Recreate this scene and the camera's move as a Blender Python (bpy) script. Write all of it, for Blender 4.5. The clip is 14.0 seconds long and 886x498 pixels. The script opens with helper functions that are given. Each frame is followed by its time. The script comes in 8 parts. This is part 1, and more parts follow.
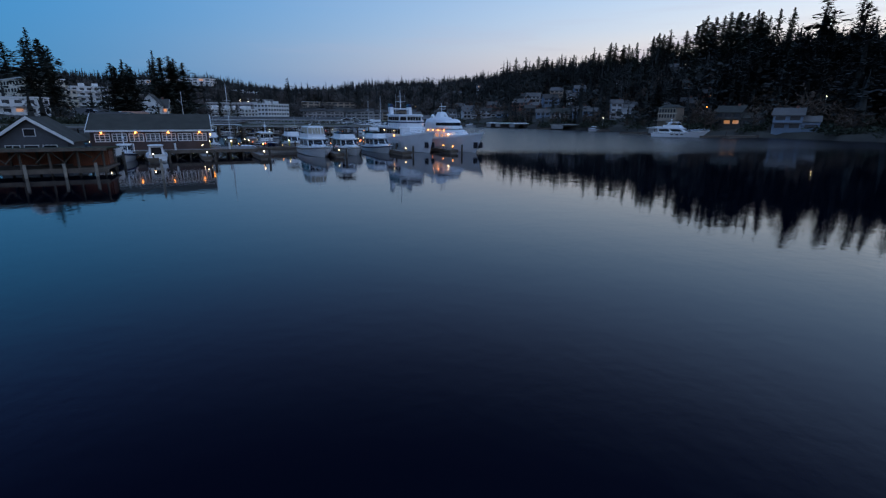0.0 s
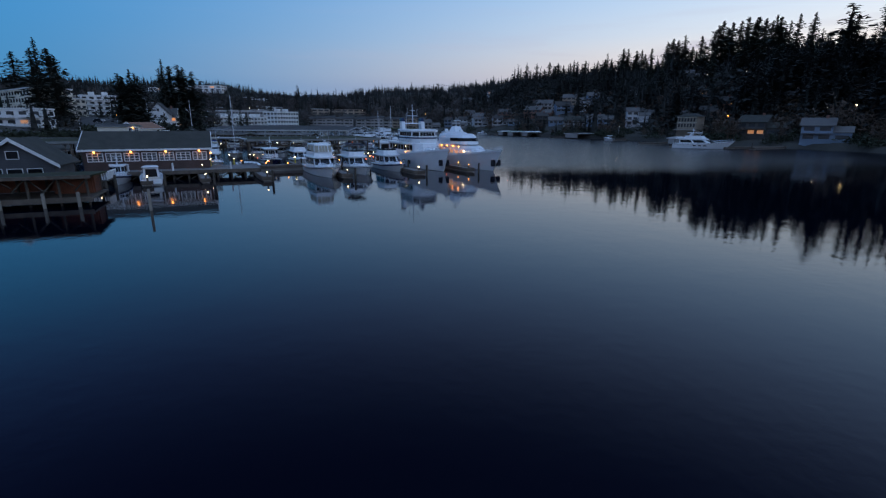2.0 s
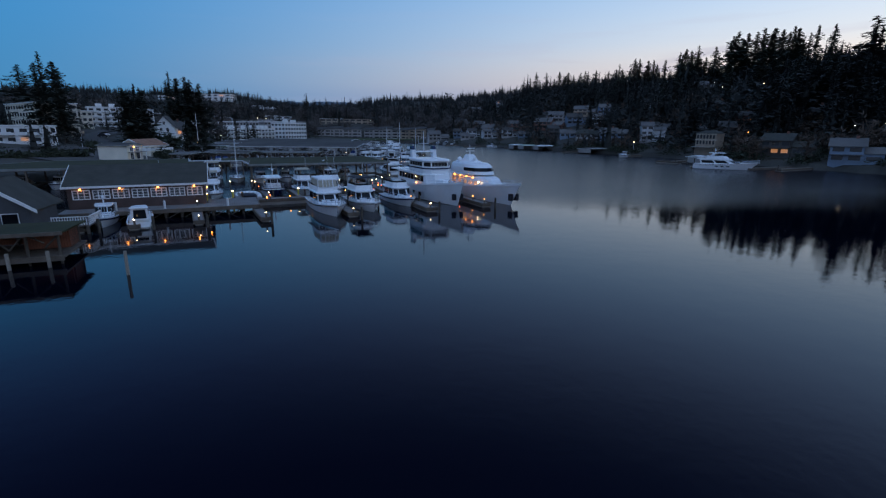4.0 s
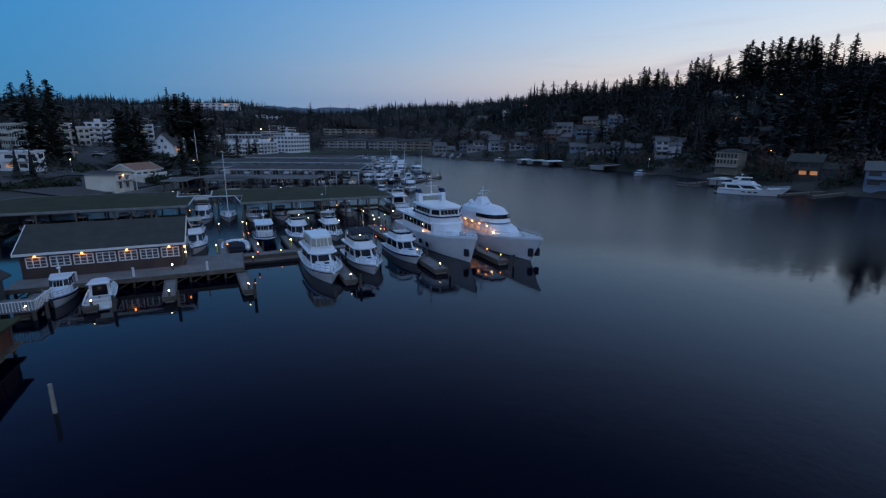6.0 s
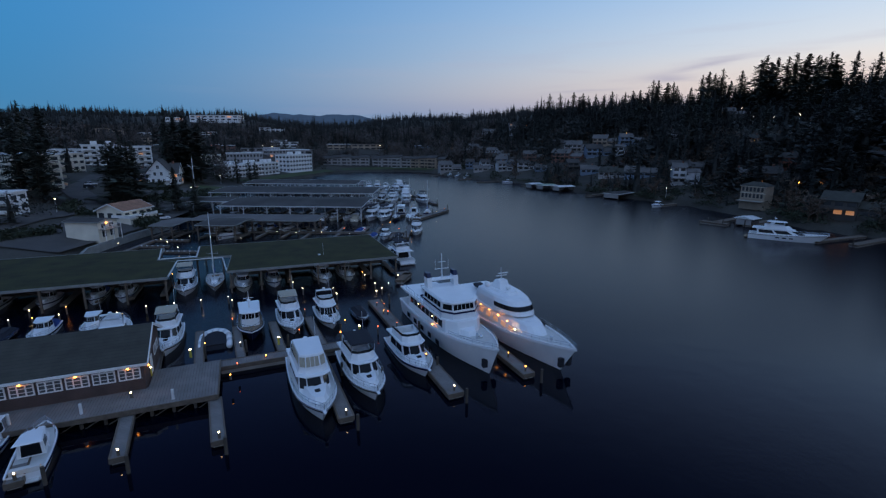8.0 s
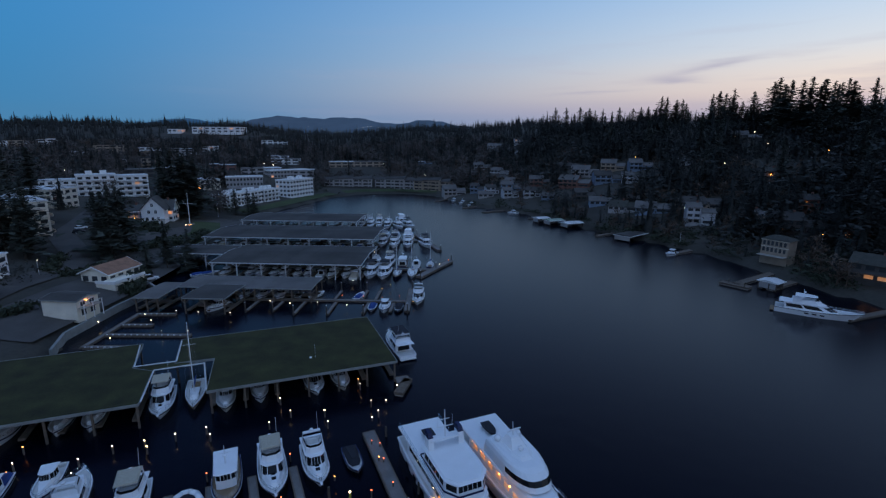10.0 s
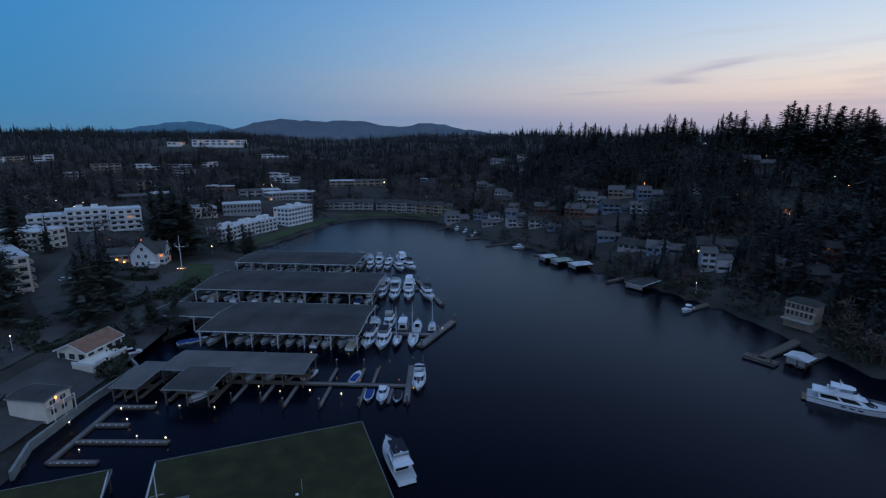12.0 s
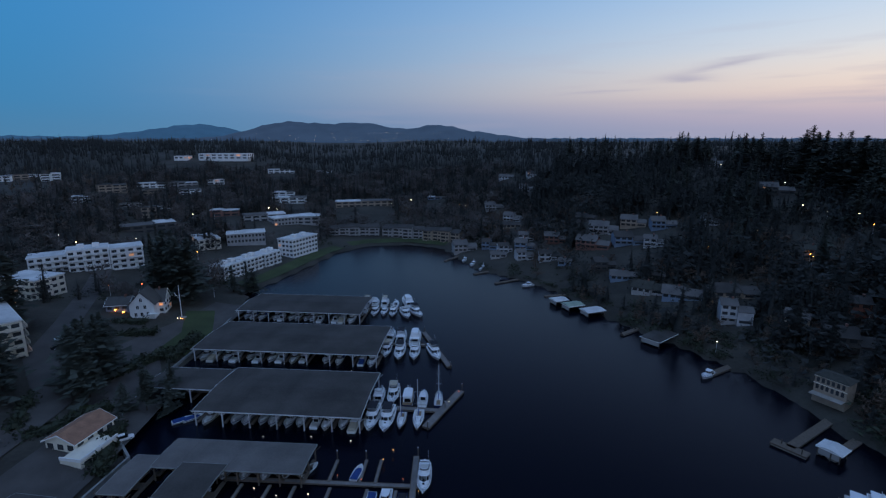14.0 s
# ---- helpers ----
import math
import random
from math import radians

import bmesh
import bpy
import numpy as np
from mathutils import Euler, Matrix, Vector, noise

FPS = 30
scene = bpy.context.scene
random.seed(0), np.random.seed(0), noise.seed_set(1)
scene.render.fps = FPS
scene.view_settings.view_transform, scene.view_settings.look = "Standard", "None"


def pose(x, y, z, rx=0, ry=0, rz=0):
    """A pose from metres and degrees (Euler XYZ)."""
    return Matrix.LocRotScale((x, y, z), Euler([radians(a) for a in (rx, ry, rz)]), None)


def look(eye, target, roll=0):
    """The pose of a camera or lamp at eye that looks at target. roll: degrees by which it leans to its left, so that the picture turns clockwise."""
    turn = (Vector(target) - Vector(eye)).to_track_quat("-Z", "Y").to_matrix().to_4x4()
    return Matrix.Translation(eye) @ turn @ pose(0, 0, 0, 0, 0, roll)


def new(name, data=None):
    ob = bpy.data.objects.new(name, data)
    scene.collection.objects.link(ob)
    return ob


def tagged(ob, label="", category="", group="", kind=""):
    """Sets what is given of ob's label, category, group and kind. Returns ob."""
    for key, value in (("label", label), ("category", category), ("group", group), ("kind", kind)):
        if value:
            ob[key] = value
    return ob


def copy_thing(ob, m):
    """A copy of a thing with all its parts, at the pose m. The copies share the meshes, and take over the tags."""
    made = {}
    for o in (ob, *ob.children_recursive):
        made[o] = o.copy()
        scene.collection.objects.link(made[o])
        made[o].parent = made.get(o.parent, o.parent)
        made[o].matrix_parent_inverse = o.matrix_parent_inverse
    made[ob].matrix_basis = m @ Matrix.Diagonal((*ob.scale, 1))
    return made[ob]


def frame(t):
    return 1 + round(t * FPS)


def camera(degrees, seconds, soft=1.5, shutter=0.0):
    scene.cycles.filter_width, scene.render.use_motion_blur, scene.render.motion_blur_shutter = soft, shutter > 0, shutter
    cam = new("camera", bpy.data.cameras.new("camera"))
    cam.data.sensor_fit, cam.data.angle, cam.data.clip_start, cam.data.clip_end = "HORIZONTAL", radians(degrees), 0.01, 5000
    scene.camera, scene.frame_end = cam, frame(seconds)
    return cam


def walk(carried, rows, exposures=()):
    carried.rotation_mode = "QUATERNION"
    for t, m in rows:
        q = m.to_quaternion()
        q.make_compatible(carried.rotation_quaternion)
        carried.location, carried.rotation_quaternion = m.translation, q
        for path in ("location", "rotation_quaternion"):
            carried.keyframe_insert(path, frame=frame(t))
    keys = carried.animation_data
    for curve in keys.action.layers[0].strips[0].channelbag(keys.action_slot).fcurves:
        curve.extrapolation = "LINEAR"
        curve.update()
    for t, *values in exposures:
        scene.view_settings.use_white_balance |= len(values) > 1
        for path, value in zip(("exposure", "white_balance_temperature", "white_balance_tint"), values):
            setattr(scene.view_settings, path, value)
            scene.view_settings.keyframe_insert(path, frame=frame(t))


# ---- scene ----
cam = camera(85.0, 14.0, soft=1.25)
PATH = [
    (0, (-1.41, -5.41, 6.68), (3.09, 90.93, -19.76), 0.29),
    (0.5, (-1.44, -3.49, 7.02), (2.65, 92.92, -19.25), 0.14),
    (1, (-1.59, -1.72, 7.42), (2.04, 94.77, -18.59), 0.08),
    (1.5, (-1.85, -0.13, 7.88), (1.32, 96.45, -17.87), 0.10),
    (2, (-2.20, 1.35, 8.48), (0.49, 98.02, -16.98), 0.20),
    (2.5, (-2.43, 2.95, 9.37), (-0.04, 99.74, -15.64), 0.27),
    (3, (-2.67, 4.58, 10.26), (-0.61, 101.47, -14.42), 0.39),
    (5.5, (-3.50, 17.08, 16.44), (-3.18, 114.24, -7.21), 0.15),
    (6, (-3.74, 20.01, 18.14), (-3.54, 117.23, -5.25), 0.14),
    (6.5, (-4.01, 23.08, 20.18), (-3.95, 120.37, -2.95), 0.13),
    (7, (-4.33, 26.35, 22.46), (-4.45, 123.71, -0.39), 0.17),
    (7.5, (-4.66, 29.83, 25.05), (-4.99, 127.25, 2.48), 0.17),
    (8, (-4.95, 33.35, 27.79), (-5.59, 130.83, 5.48), 0.10),
    (10.5, (-5.24, 49.83, 48.96), (-6.69, 147.35, 26.89), 0.27),
    (11, (-5.47, 53.57, 53.21), (-6.91, 151.10, 31.15), 0.28),
    (11.5, (-5.51, 57.25, 57.58), (-7.17, 154.81, 35.65), 0.23),
    (12, (-5.55, 60.79, 62.19), (-7.45, 158.34, 40.28), 0.23),
    (12.5, (-5.59, 64.12, 67.12), (-7.79, 161.67, 45.21), 0.24),
    (13, (-5.69, 67.12, 72.16), (-8.22, 164.64, 50.20), 0.16),
    (13.5, (-5.71, 70.13, 77.24), (-8.65, 167.63, 55.21), 0.04),
    (14, (-5.62, 73.39, 82.24), (-9.13, 170.87, 60.20), -0.01),
]
walk(cam, [(t, look(e, g, r)) for t, e, g, r in PATH], exposures=[(0.0, 0.46), (3.0, 0.44), (6.0, 0.33), (14.0, 0.25)])

# ---- dusk sky ----
SUNSET = Vector((math.sin(radians(62)), math.cos(radians(62)), 0))


def dusk_world():
    w = bpy.data.worlds.new("dusk_sky")
    scene.world = w
    w.use_nodes = True
    nt = w.node_tree
    nt.nodes.clear()
    N, L = nt.nodes.new, nt.links.new
    out, bg, tc, sep = N("ShaderNodeOutputWorld"), N("ShaderNodeBackground"), N("ShaderNodeTexCoord"), N("ShaderNodeSeparateXYZ")
    L(tc.outputs["Generated"], sep.inputs[0])
    dot = N("ShaderNodeVectorMath")
    dot.operation = "DOT_PRODUCT"
    L(tc.outputs["Generated"], dot.inputs[0])
    dot.inputs[1].default_value = SUNSET

    def ramp(stops):
        r = N("ShaderNodeValToRGB")
        r.color_ramp.interpolation = "B_SPLINE"
        el = r.color_ramp.elements
        while len(el) < len(stops):
            el.new(0.5)
        for e, (p, c) in zip(el, stops):
            e.position, e.color = p, (*c, 1)
        L(sep.outputs["Z"], r.inputs[0])
        return r

    cold = ramp([(0.0, (0.066, 0.18, 0.32)), (0.06, (0.042, 0.19, 0.375)), (0.18, (0.036, 0.205, 0.45)), (0.27, (0.038, 0.20, 0.46)), (0.36, (0.052, 0.14, 0.38)), (0.46, (0.038, 0.072, 0.24)), (0.60, (0.012, 0.020, 0.080)), (0.76, (0.016, 0.032, 0.11)), (0.88, (0.205, 0.36, 0.67)), (1.0, (0.225, 0.39, 0.74))])
    warm = ramp([(0.0, (0.33, 0.32, 0.44)), (0.045, (0.49, 0.38, 0.46)), (0.085, (0.92, 0.68, 0.50)), (0.15, (0.73, 0.75, 0.75)), (0.28, (0.34, 0.54, 0.80)), (0.42, (0.30, 0.45, 0.78)), (0.58, (0.045, 0.068, 0.18)), (0.74, (0.025, 0.045, 0.13)), (0.88, (0.205, 0.36, 0.67)), (1.0, (0.225, 0.39, 0.74))])
    side = N("ShaderNodeMapRange")
    side.inputs[1].default_value, side.inputs[2].default_value = -0.32, 1.05
    L(dot.outputs["Value"], side.inputs[0])
    glow = N("ShaderNodeMath")
    glow.operation, glow.inputs[1].default_value = "POWER", 1.85
    L(side.outputs[0], glow.inputs[0])
    # the pale sky opposite the sunset, behind the camera's way
    pale = ramp([(0.0, (0.17, 0.20, 0.31)), (0.2, (0.21, 0.285, 0.45)), (0.5, (0.22, 0.34, 0.58)), (1.0, (0.225, 0.39, 0.74))])
    south = N("ShaderNodeMapRange")
    south.interpolation_type = "SMOOTHSTEP"
    south.inputs[1].default_value, south.inputs[2].default_value = 0.05, -0.55
    L(sep.outputs["Y"], south.inputs[0])
    mix = N("ShaderNodeMix")
    mix.data_type = "RGBA"
    L(glow.outputs[0], mix.inputs[0])
    front = N("ShaderNodeMix")
    front.data_type = "RGBA"
    L(south.outputs[0], front.inputs[0])
    L(cold.outputs[0], front.inputs[6])
    L(pale.outputs[0], front.inputs[7])
    L(front.outputs[2], mix.inputs[6])
    L(warm.outputs[0], mix.inputs[7])
    # thin streaks of cloud over the sunset
    mp, no, cr = N("ShaderNodeMapping"), N("ShaderNodeTexNoise"), N("ShaderNodeMapRange")
    mp.inputs["Scale"].default_value = (2.2, 2.2, 24)
    mp.inputs["Rotation"].default_value = (0.05, -0.10, 0)
    no.inputs["Scale"].default_value, no.inputs["Detail"].default_value = 1.7, 5
    L(tc.outputs["Generated"], mp.inputs[0])
    L(mp.outputs[0], no.inputs[0])
    L(no.outputs[0], cr.inputs[0])
    cr.inputs[1].default_value, cr.inputs[2].default_value, cr.inputs[4].default_value = 0.54, 0.72, 0.5
    low = N("ShaderNodeMapRange")
    low.inputs[1].default_value, low.inputs[2].default_value, low.inputs[3].default_value, low.inputs[4].default_value = 0.10, 0.24, 1, 0
    L(sep.outputs["Z"], low.inputs[0])
    m1, m2 = N("ShaderNodeMath"), N("ShaderNodeMath")
    m1.operation = m2.operation = "MULTIPLY"
    L(cr.outputs[0], m1.inputs[0])
    L(low.outputs[0], m1.inputs[1])
    L(m1.outputs[0], m2.inputs[0])
    L(glow.outputs[0], m2.inputs[1])
    cm = N("ShaderNodeMix")
    cm.data_type = "RGBA"
    L(m2.outputs[0], cm.inputs[0])
    L(mix.outputs[2], cm.inputs[6])
    cm.inputs[7].default_value = (0.36, 0.33, 0.42, 1)

    def math_node(op, a, b=0.0, c=None):
        n = N("ShaderNodeMath")
        n.operation = op
        for k, v in enumerate((a, b, c)):
            if v is None:
                continue
            if isinstance(v, (int, float)):
                n.inputs[k].default_value = v
            else:
                L(v, n.inputs[k])
        return n.outputs[0]

    # one ragged wisp of grey cloud, rising to the right of the sunset, and a mauve bank below it
    bearing = math_node("ARCTAN2", sep.outputs["X"], sep.outputs["Y"])
    ragged = math_node("MULTIPLY_ADD", no.outputs[0], 0.05, -0.025)
    height = math_node("ADD", sep.outputs["Z"], ragged)

    def streak(a0, a1, z0, z1, thick):
        mid = math_node("MULTIPLY_ADD", math_node("SUBTRACT", bearing, a0), (z1 - z0) / (a1 - a0), z0)
        off = math_node("DIVIDE", math_node("SUBTRACT", height, mid), thick)
        along = math_node("DIVIDE", math_node("SUBTRACT", bearing, (a0 + a1) / 2), (a1 - a0) / 2)
        return math_node("EXPONENT", math_node("MULTIPLY", math_node("ADD", math_node("POWER", math_node("ABSOLUTE", off), 2.0), math_node("POWER", math_node("ABSOLUTE", along), 2.0)), -1.0))

    veil = math_node("ADD", streak(0.41, 0.54, 0.119, 0.138, 0.006), streak(0.37, 0.45, 0.110, 0.106, 0.007))
    veil = math_node("ADD", math_node("MULTIPLY", math_node("ADD", veil, streak(0.20, 0.33, 0.085, 0.088, 0.004)), 1.25), streak(0.10, 1.30, 0.056, 0.064, 0.009))
    veil = math_node("MULTIPLY", veil, math_node("MULTIPLY_ADD", no.outputs[0], 1.6, -0.25))
    wisp = N("ShaderNodeMix")
    wisp.data_type = "RGBA"
    wisp.clamp_factor = True
    L(math_node("MULTIPLY", veil, 0.75), wisp.inputs[0])
    L(cm.outputs[2], wisp.inputs[6])
    wisp.inputs[7].default_value = (0.34, 0.33, 0.43, 1)
    heart = N("ShaderNodeMapRange")
    heart.interpolation_type = "SMOOTHSTEP"
    heart.inputs[1].default_value, heart.inputs[2].default_value, heart.inputs[3].default_value, heart.inputs[4].default_value = 0.93, 1.0, 1.0, 2.3
    L(dot.outputs["Value"], heart.inputs[0])
    gain = N("ShaderNodeVectorMath")
    gain.operation = "SCALE"
    L(wisp.outputs[2], gain.inputs[0])
    L(heart.outputs[0], gain.inputs["Scale"])
    L(gain.outputs[0], bg.inputs[0])
    bg.inputs[1].default_value = 1.0
    L(bg.outputs[0], out.inputs[0])


dusk_world()

# ---- materials ----


def mat(name, c, rough=0.7, metal=0.0, var=0.25, scale=1.0, bump=0.0, fine=12.0, emit=None, strength=0.0, spec=0.4, rand=0.0, stretch=(1, 1, 1)):
    """A surface with stains at a large and grain at a small scale; emit and strength for lamps alone."""
    m = bpy.data.materials.new(name)
    m.use_nodes = True
    nt = m.node_tree
    N, L = nt.nodes.new, nt.links.new
    b = nt.nodes["Principled BSDF"]
    b.inputs["Roughness"].default_value, b.inputs["Metallic"].default_value = rough, metal
    b.inputs["Specular IOR Level"].default_value = spec
    if emit:
        b.inputs["Base Color"].default_value = (*c, 1)
        b.inputs["Emission Color"].default_value, b.inputs["Emission Strength"].default_value = (*emit, 1), strength
        return m
    tc, mp = N("ShaderNodeTexCoord"), N("ShaderNodeMapping")
    mp.inputs["Scale"].default_value = stretch
    L(tc.outputs["Object"], mp.inputs[0])
    a, f = N("ShaderNodeTexNoise"), N("ShaderNodeTexNoise")
    a.inputs["Scale"].default_value, f.inputs["Scale"].default_value = scale, fine
    a.inputs["Detail"].default_value, f.inputs["Detail"].default_value = 4, 3
    L(mp.outputs[0], a.inputs[0])
    L(mp.outputs[0], f.inputs[0])
    add = N("ShaderNodeMath")
    add.operation = "MULTIPLY_ADD"
    add.inputs[1].default_value = 0.4
    L(f.outputs[0], add.inputs[0])
    L(a.outputs[0], add.inputs[2])
    last = add.outputs[0]
    if rand:
        oi, mr = N("ShaderNodeObjectInfo"), N("ShaderNodeMath")
        mr.operation, mr.inputs[1].default_value = "MULTIPLY_ADD", rand
        L(oi.outputs["Random"], mr.inputs[0])
        L(last, mr.inputs[2])
        last = mr.outputs[0]
    r = N("ShaderNodeMapRange")
    r.inputs[1].default_value, r.inputs[2].default_value = 0.4, 1.0 + rand
    L(last, r.inputs[0])
    mx = N("ShaderNodeMix")
    mx.data_type = "RGBA"
    L(r.outputs[0], mx.inputs[0])
    mx.inputs[6].default_value = (*[x * (1 - var) for x in c], 1)
    mx.inputs[7].default_value = (*[min(1, x * (1 + var)) for x in c], 1)
    L(mx.outputs[2], b.inputs["Base Color"])
    if bump:
        bn = N("ShaderNodeBump")
        bn.inputs["Strength"].default_value, bn.inputs["Distance"].default_value = 0.6, bump
        L(f.outputs[0], bn.inputs["Height"])
        L(bn.outputs[0], b.inputs["Normal"])
    return m


def striped(name, c, c2, pitch, axis="X", rough=0.8, bump=0.01):
    """Boards or seams every pitch metres along one axis of the thing."""
    m = mat(name, c, rough, var=0.3, scale=0.6)
    nt = m.node_tree
    N, L = nt.nodes.new, nt.links.new
    b = nt.nodes["Principled BSDF"]
    tc, w, r = N("ShaderNodeTexCoord"), N("ShaderNodeTexWave"), N("ShaderNodeMapRange")
    w.bands_direction, w.wave_profile = axis, "SAW"
    w.inputs["Scale"].default_value = 0.314 / pitch
    L(tc.outputs["Object"], w.inputs[0])
    L(w.outputs["Fac"], r.inputs[0])
    r.inputs[1].default_value, r.inputs[2].default_value = 0.86, 1.0
    old = b.inputs["Base Color"].links[0].from_socket
    mx = N("ShaderNodeMix")
    mx.data_type = "RGBA"
    L(r.outputs[0], mx.inputs[0])
    L(old, mx.inputs[6])
    mx.inputs[7].default_value = (*c2, 1)
    L(mx.outputs[2], b.inputs["Base Color"])
    bn = N("ShaderNodeBump")
    bn.inputs["Strength"].default_value, bn.inputs["Distance"].default_value = 0.5, bump
    L(w.outputs["Fac"], bn.inputs["Height"])
    L(bn.outputs[0], b.inputs["Normal"])
    return m


def water_material():
    m = bpy.data.materials.new("bay_water")
    m.use_nodes = True
    nt = m.node_tree
    N, L = nt.nodes.new, nt.links.new
    b = nt.nodes["Principled BSDF"]
    b.inputs["Base Color"].default_value = (0.0006, 0.0018, 0.0064, 1)
    b.inputs["Roughness"].default_value = 0.035
    tc = N("ShaderNodeTexCoord")
    big, small, gust = N("ShaderNodeTexNoise"), N("ShaderNodeTexNoise"), N("ShaderNodeTexNoise")
    big.inputs["Scale"].default_value, big.inputs["Detail"].default_value = 0.35, 3
    small.inputs["Scale"].default_value, small.inputs["Detail"].default_value = 1.8, 3
    gust.inputs["Scale"].default_value, gust.inputs["Detail"].default_value = 0.012, 2
    for n in (big, small, gust):
        L(tc.outputs["Object"], n.inputs[0])
    mr = N("ShaderNodeMapRange")
    mr.inputs[1].default_value, mr.inputs[2].default_value, mr.inputs[3].default_value, mr.inputs[4].default_value = 0.38, 0.62, 0.6, 1.0
    L(gust.outputs[0], mr.inputs[0])
    b1, b2 = N("ShaderNodeBump"), N("ShaderNodeBump")
    b1.inputs["Distance"].default_value = 0.05
    b2.inputs["Distance"].default_value = 0.02
    # calm in the outer bay, ruffled by the breeze further in
    sp, zone, amt = N("ShaderNodeSeparateXYZ"), N("ShaderNodeMapRange"), N("ShaderNodeMath")
    L(tc.outputs["Object"], sp.inputs[0])
    shift = N("ShaderNodeMath")
    shift.operation, shift.inputs[1].default_value = "MULTIPLY_ADD", 46.0
    L(gust.outputs[0], shift.inputs[0])
    L(sp.outputs["Y"], shift.inputs[2])
    L(shift.outputs[0], zone.inputs[0])
    zone.interpolation_type = "SMOOTHSTEP"
    zone.inputs[1].default_value, zone.inputs[2].default_value, zone.inputs[3].default_value, zone.inputs[4].default_value = 99, 130, 0.32, 0.8
    amt.operation = "MULTIPLY"
    L(zone.outputs[0], amt.inputs[0])
    L(mr.outputs[0], amt.inputs[1])
    rg = N("ShaderNodeMapRange")
    rg.inputs[1].default_value, rg.inputs[2].default_value, rg.inputs[3].default_value, rg.inputs[4].default_value = 0.32, 0.8, 0.025, 0.25
    L(zone.outputs[0], rg.inputs[0])
    L(rg.outputs[0], b.inputs["Roughness"])
    # ruffled water shows its facets steeper, so it mirrors less
    ior = N("ShaderNodeMapRange")
    ior.inputs[1].default_value, ior.inputs[2].default_value, ior.inputs[3].default_value, ior.inputs[4].default_value = 0.32, 0.8, 1.275, 1.245
    L(zone.outputs[0], ior.inputs[0])
    L(ior.outputs[0], b.inputs["IOR"])
    L(amt.outputs[0], b1.inputs["Strength"])
    L(amt.outputs[0], b2.inputs["Strength"])
    L(big.outputs[0], b1.inputs["Height"])
    L(small.outputs[0], b2.inputs["Height"])
    L(b1.outputs[0], b2.inputs["Normal"])
    L(b2.outputs[0], b.inputs["Normal"])
    return m


WATER = water_material()
GEL = mat("white_gelcoat", (0.83, 0.85, 0.87), 0.25, var=0.06, scale=0.5, rand=0.1)
CREAM_GEL = mat("cream_gelcoat", (0.66, 0.63, 0.56), 0.3, var=0.08, scale=0.5)
DECKING = mat("deck_nonskid", (0.60, 0.60, 0.58), 0.7, var=0.1, scale=2)
TEAK = striped("teak_deck", (0.25, 0.17, 0.10), (0.05, 0.04, 0.03), 0.08, "Y")
GLASS = mat("tinted_glass", (0.006, 0.008, 0.011), 0.10, var=0.1, spec=0.25)
PANE = mat("house_window_glass", (0.05, 0.055, 0.06), 0.15, var=0.5, scale=0.4, spec=0.8, rand=0.5)
NAVY = mat("navy_paint", (0.012, 0.022, 0.07), 0.25, var=0.1)
CANVAS_B = mat("blue_canvas", (0.02, 0.06, 0.22), 0.9, var=0.2, scale=3)
CANVAS_D = mat("dark_canvas", (0.02, 0.022, 0.03), 0.9, var=0.2, scale=3)
CANVAS_T = mat("tan_canvas", (0.42, 0.38, 0.30), 0.9, var=0.15, scale=3)
STEEL = mat("stainless_steel", (0.7, 0.72, 0.74), 0.25, 0.9, var=0.05)
ALU = mat("painted_aluminium", (0.70, 0.71, 0.72), 0.4, var=0.08)
BOTTOM = mat("antifouling_paint", (0.03, 0.012, 0.014), 0.7, var=0.2)
DOCK = striped("weathered_planks", (0.195, 0.18, 0.17), (0.05, 0.045, 0.04), 0.30, "X")
DOCK_EDGE = mat("dock_timber", (0.14, 0.11, 0.085), 0.85, var=0.35, scale=1.5, bump=0.01)
PILE = mat("piling_wood", (0.10, 0.082, 0.065), 0.9, var=0.45, scale=1.2, bump=0.02, stretch=(1, 1, 0.3))
PALE_PILE = mat("pale_piling", (0.32, 0.28, 0.23), 0.9, var=0.4, scale=1.2, bump=0.02)
CAP = mat("white_piling_cap", (0.7, 0.7, 0.7), 0.5, var=0.1)
ROOF_GREEN = mat("mossy_roofing", (0.033, 0.033, 0.009), 0.95, var=0.6, scale=0.25, fine=3.0, bump=0.02)
ROOF_GREY = mat("grey_roofing", (0.064, 0.058, 0.053), 0.9, var=0.45, scale=0.12, fine=2.0, bump=0.02)
ROOF_PALE = mat("pale_roofing", (0.135, 0.125, 0.118), 0.9, var=0.3, scale=0.15, fine=2.0)
ROOF_WHITE = mat("white_membrane_roofing", (0.64, 0.64, 0.63), 0.8, var=0.25, scale=0.12, fine=1.5)
GRASS = mat("winter_lawn", (0.050, 0.068, 0.026), 0.95, var=0.4, scale=0.08, fine=2.0, bump=0.02)
SHINGLE = striped("shingle_roof", (0.060, 0.058, 0.048), (0.03, 0.033, 0.03), 0.45, "Y", 0.95)
TRIM = mat("white_trim", (0.82, 0.81, 0.79), 0.6, var=0.1, scale=2)
FASCIA = mat("grey_fascia_board", (0.24, 0.25, 0.24), 0.8, var=0.25, scale=0.8)
FRAME_W = mat("white_painted_beam", (0.60, 0.61, 0.62), 0.6, var=0.2, scale=1)
SIDING = striped("brown_siding", (0.10, 0.066, 0.058), (0.03, 0.022, 0.02), 0.2, "Z")
SIDING_G = striped("grey_siding", (0.085, 0.088, 0.095), (0.04, 0.04, 0.045), 0.2, "Z")
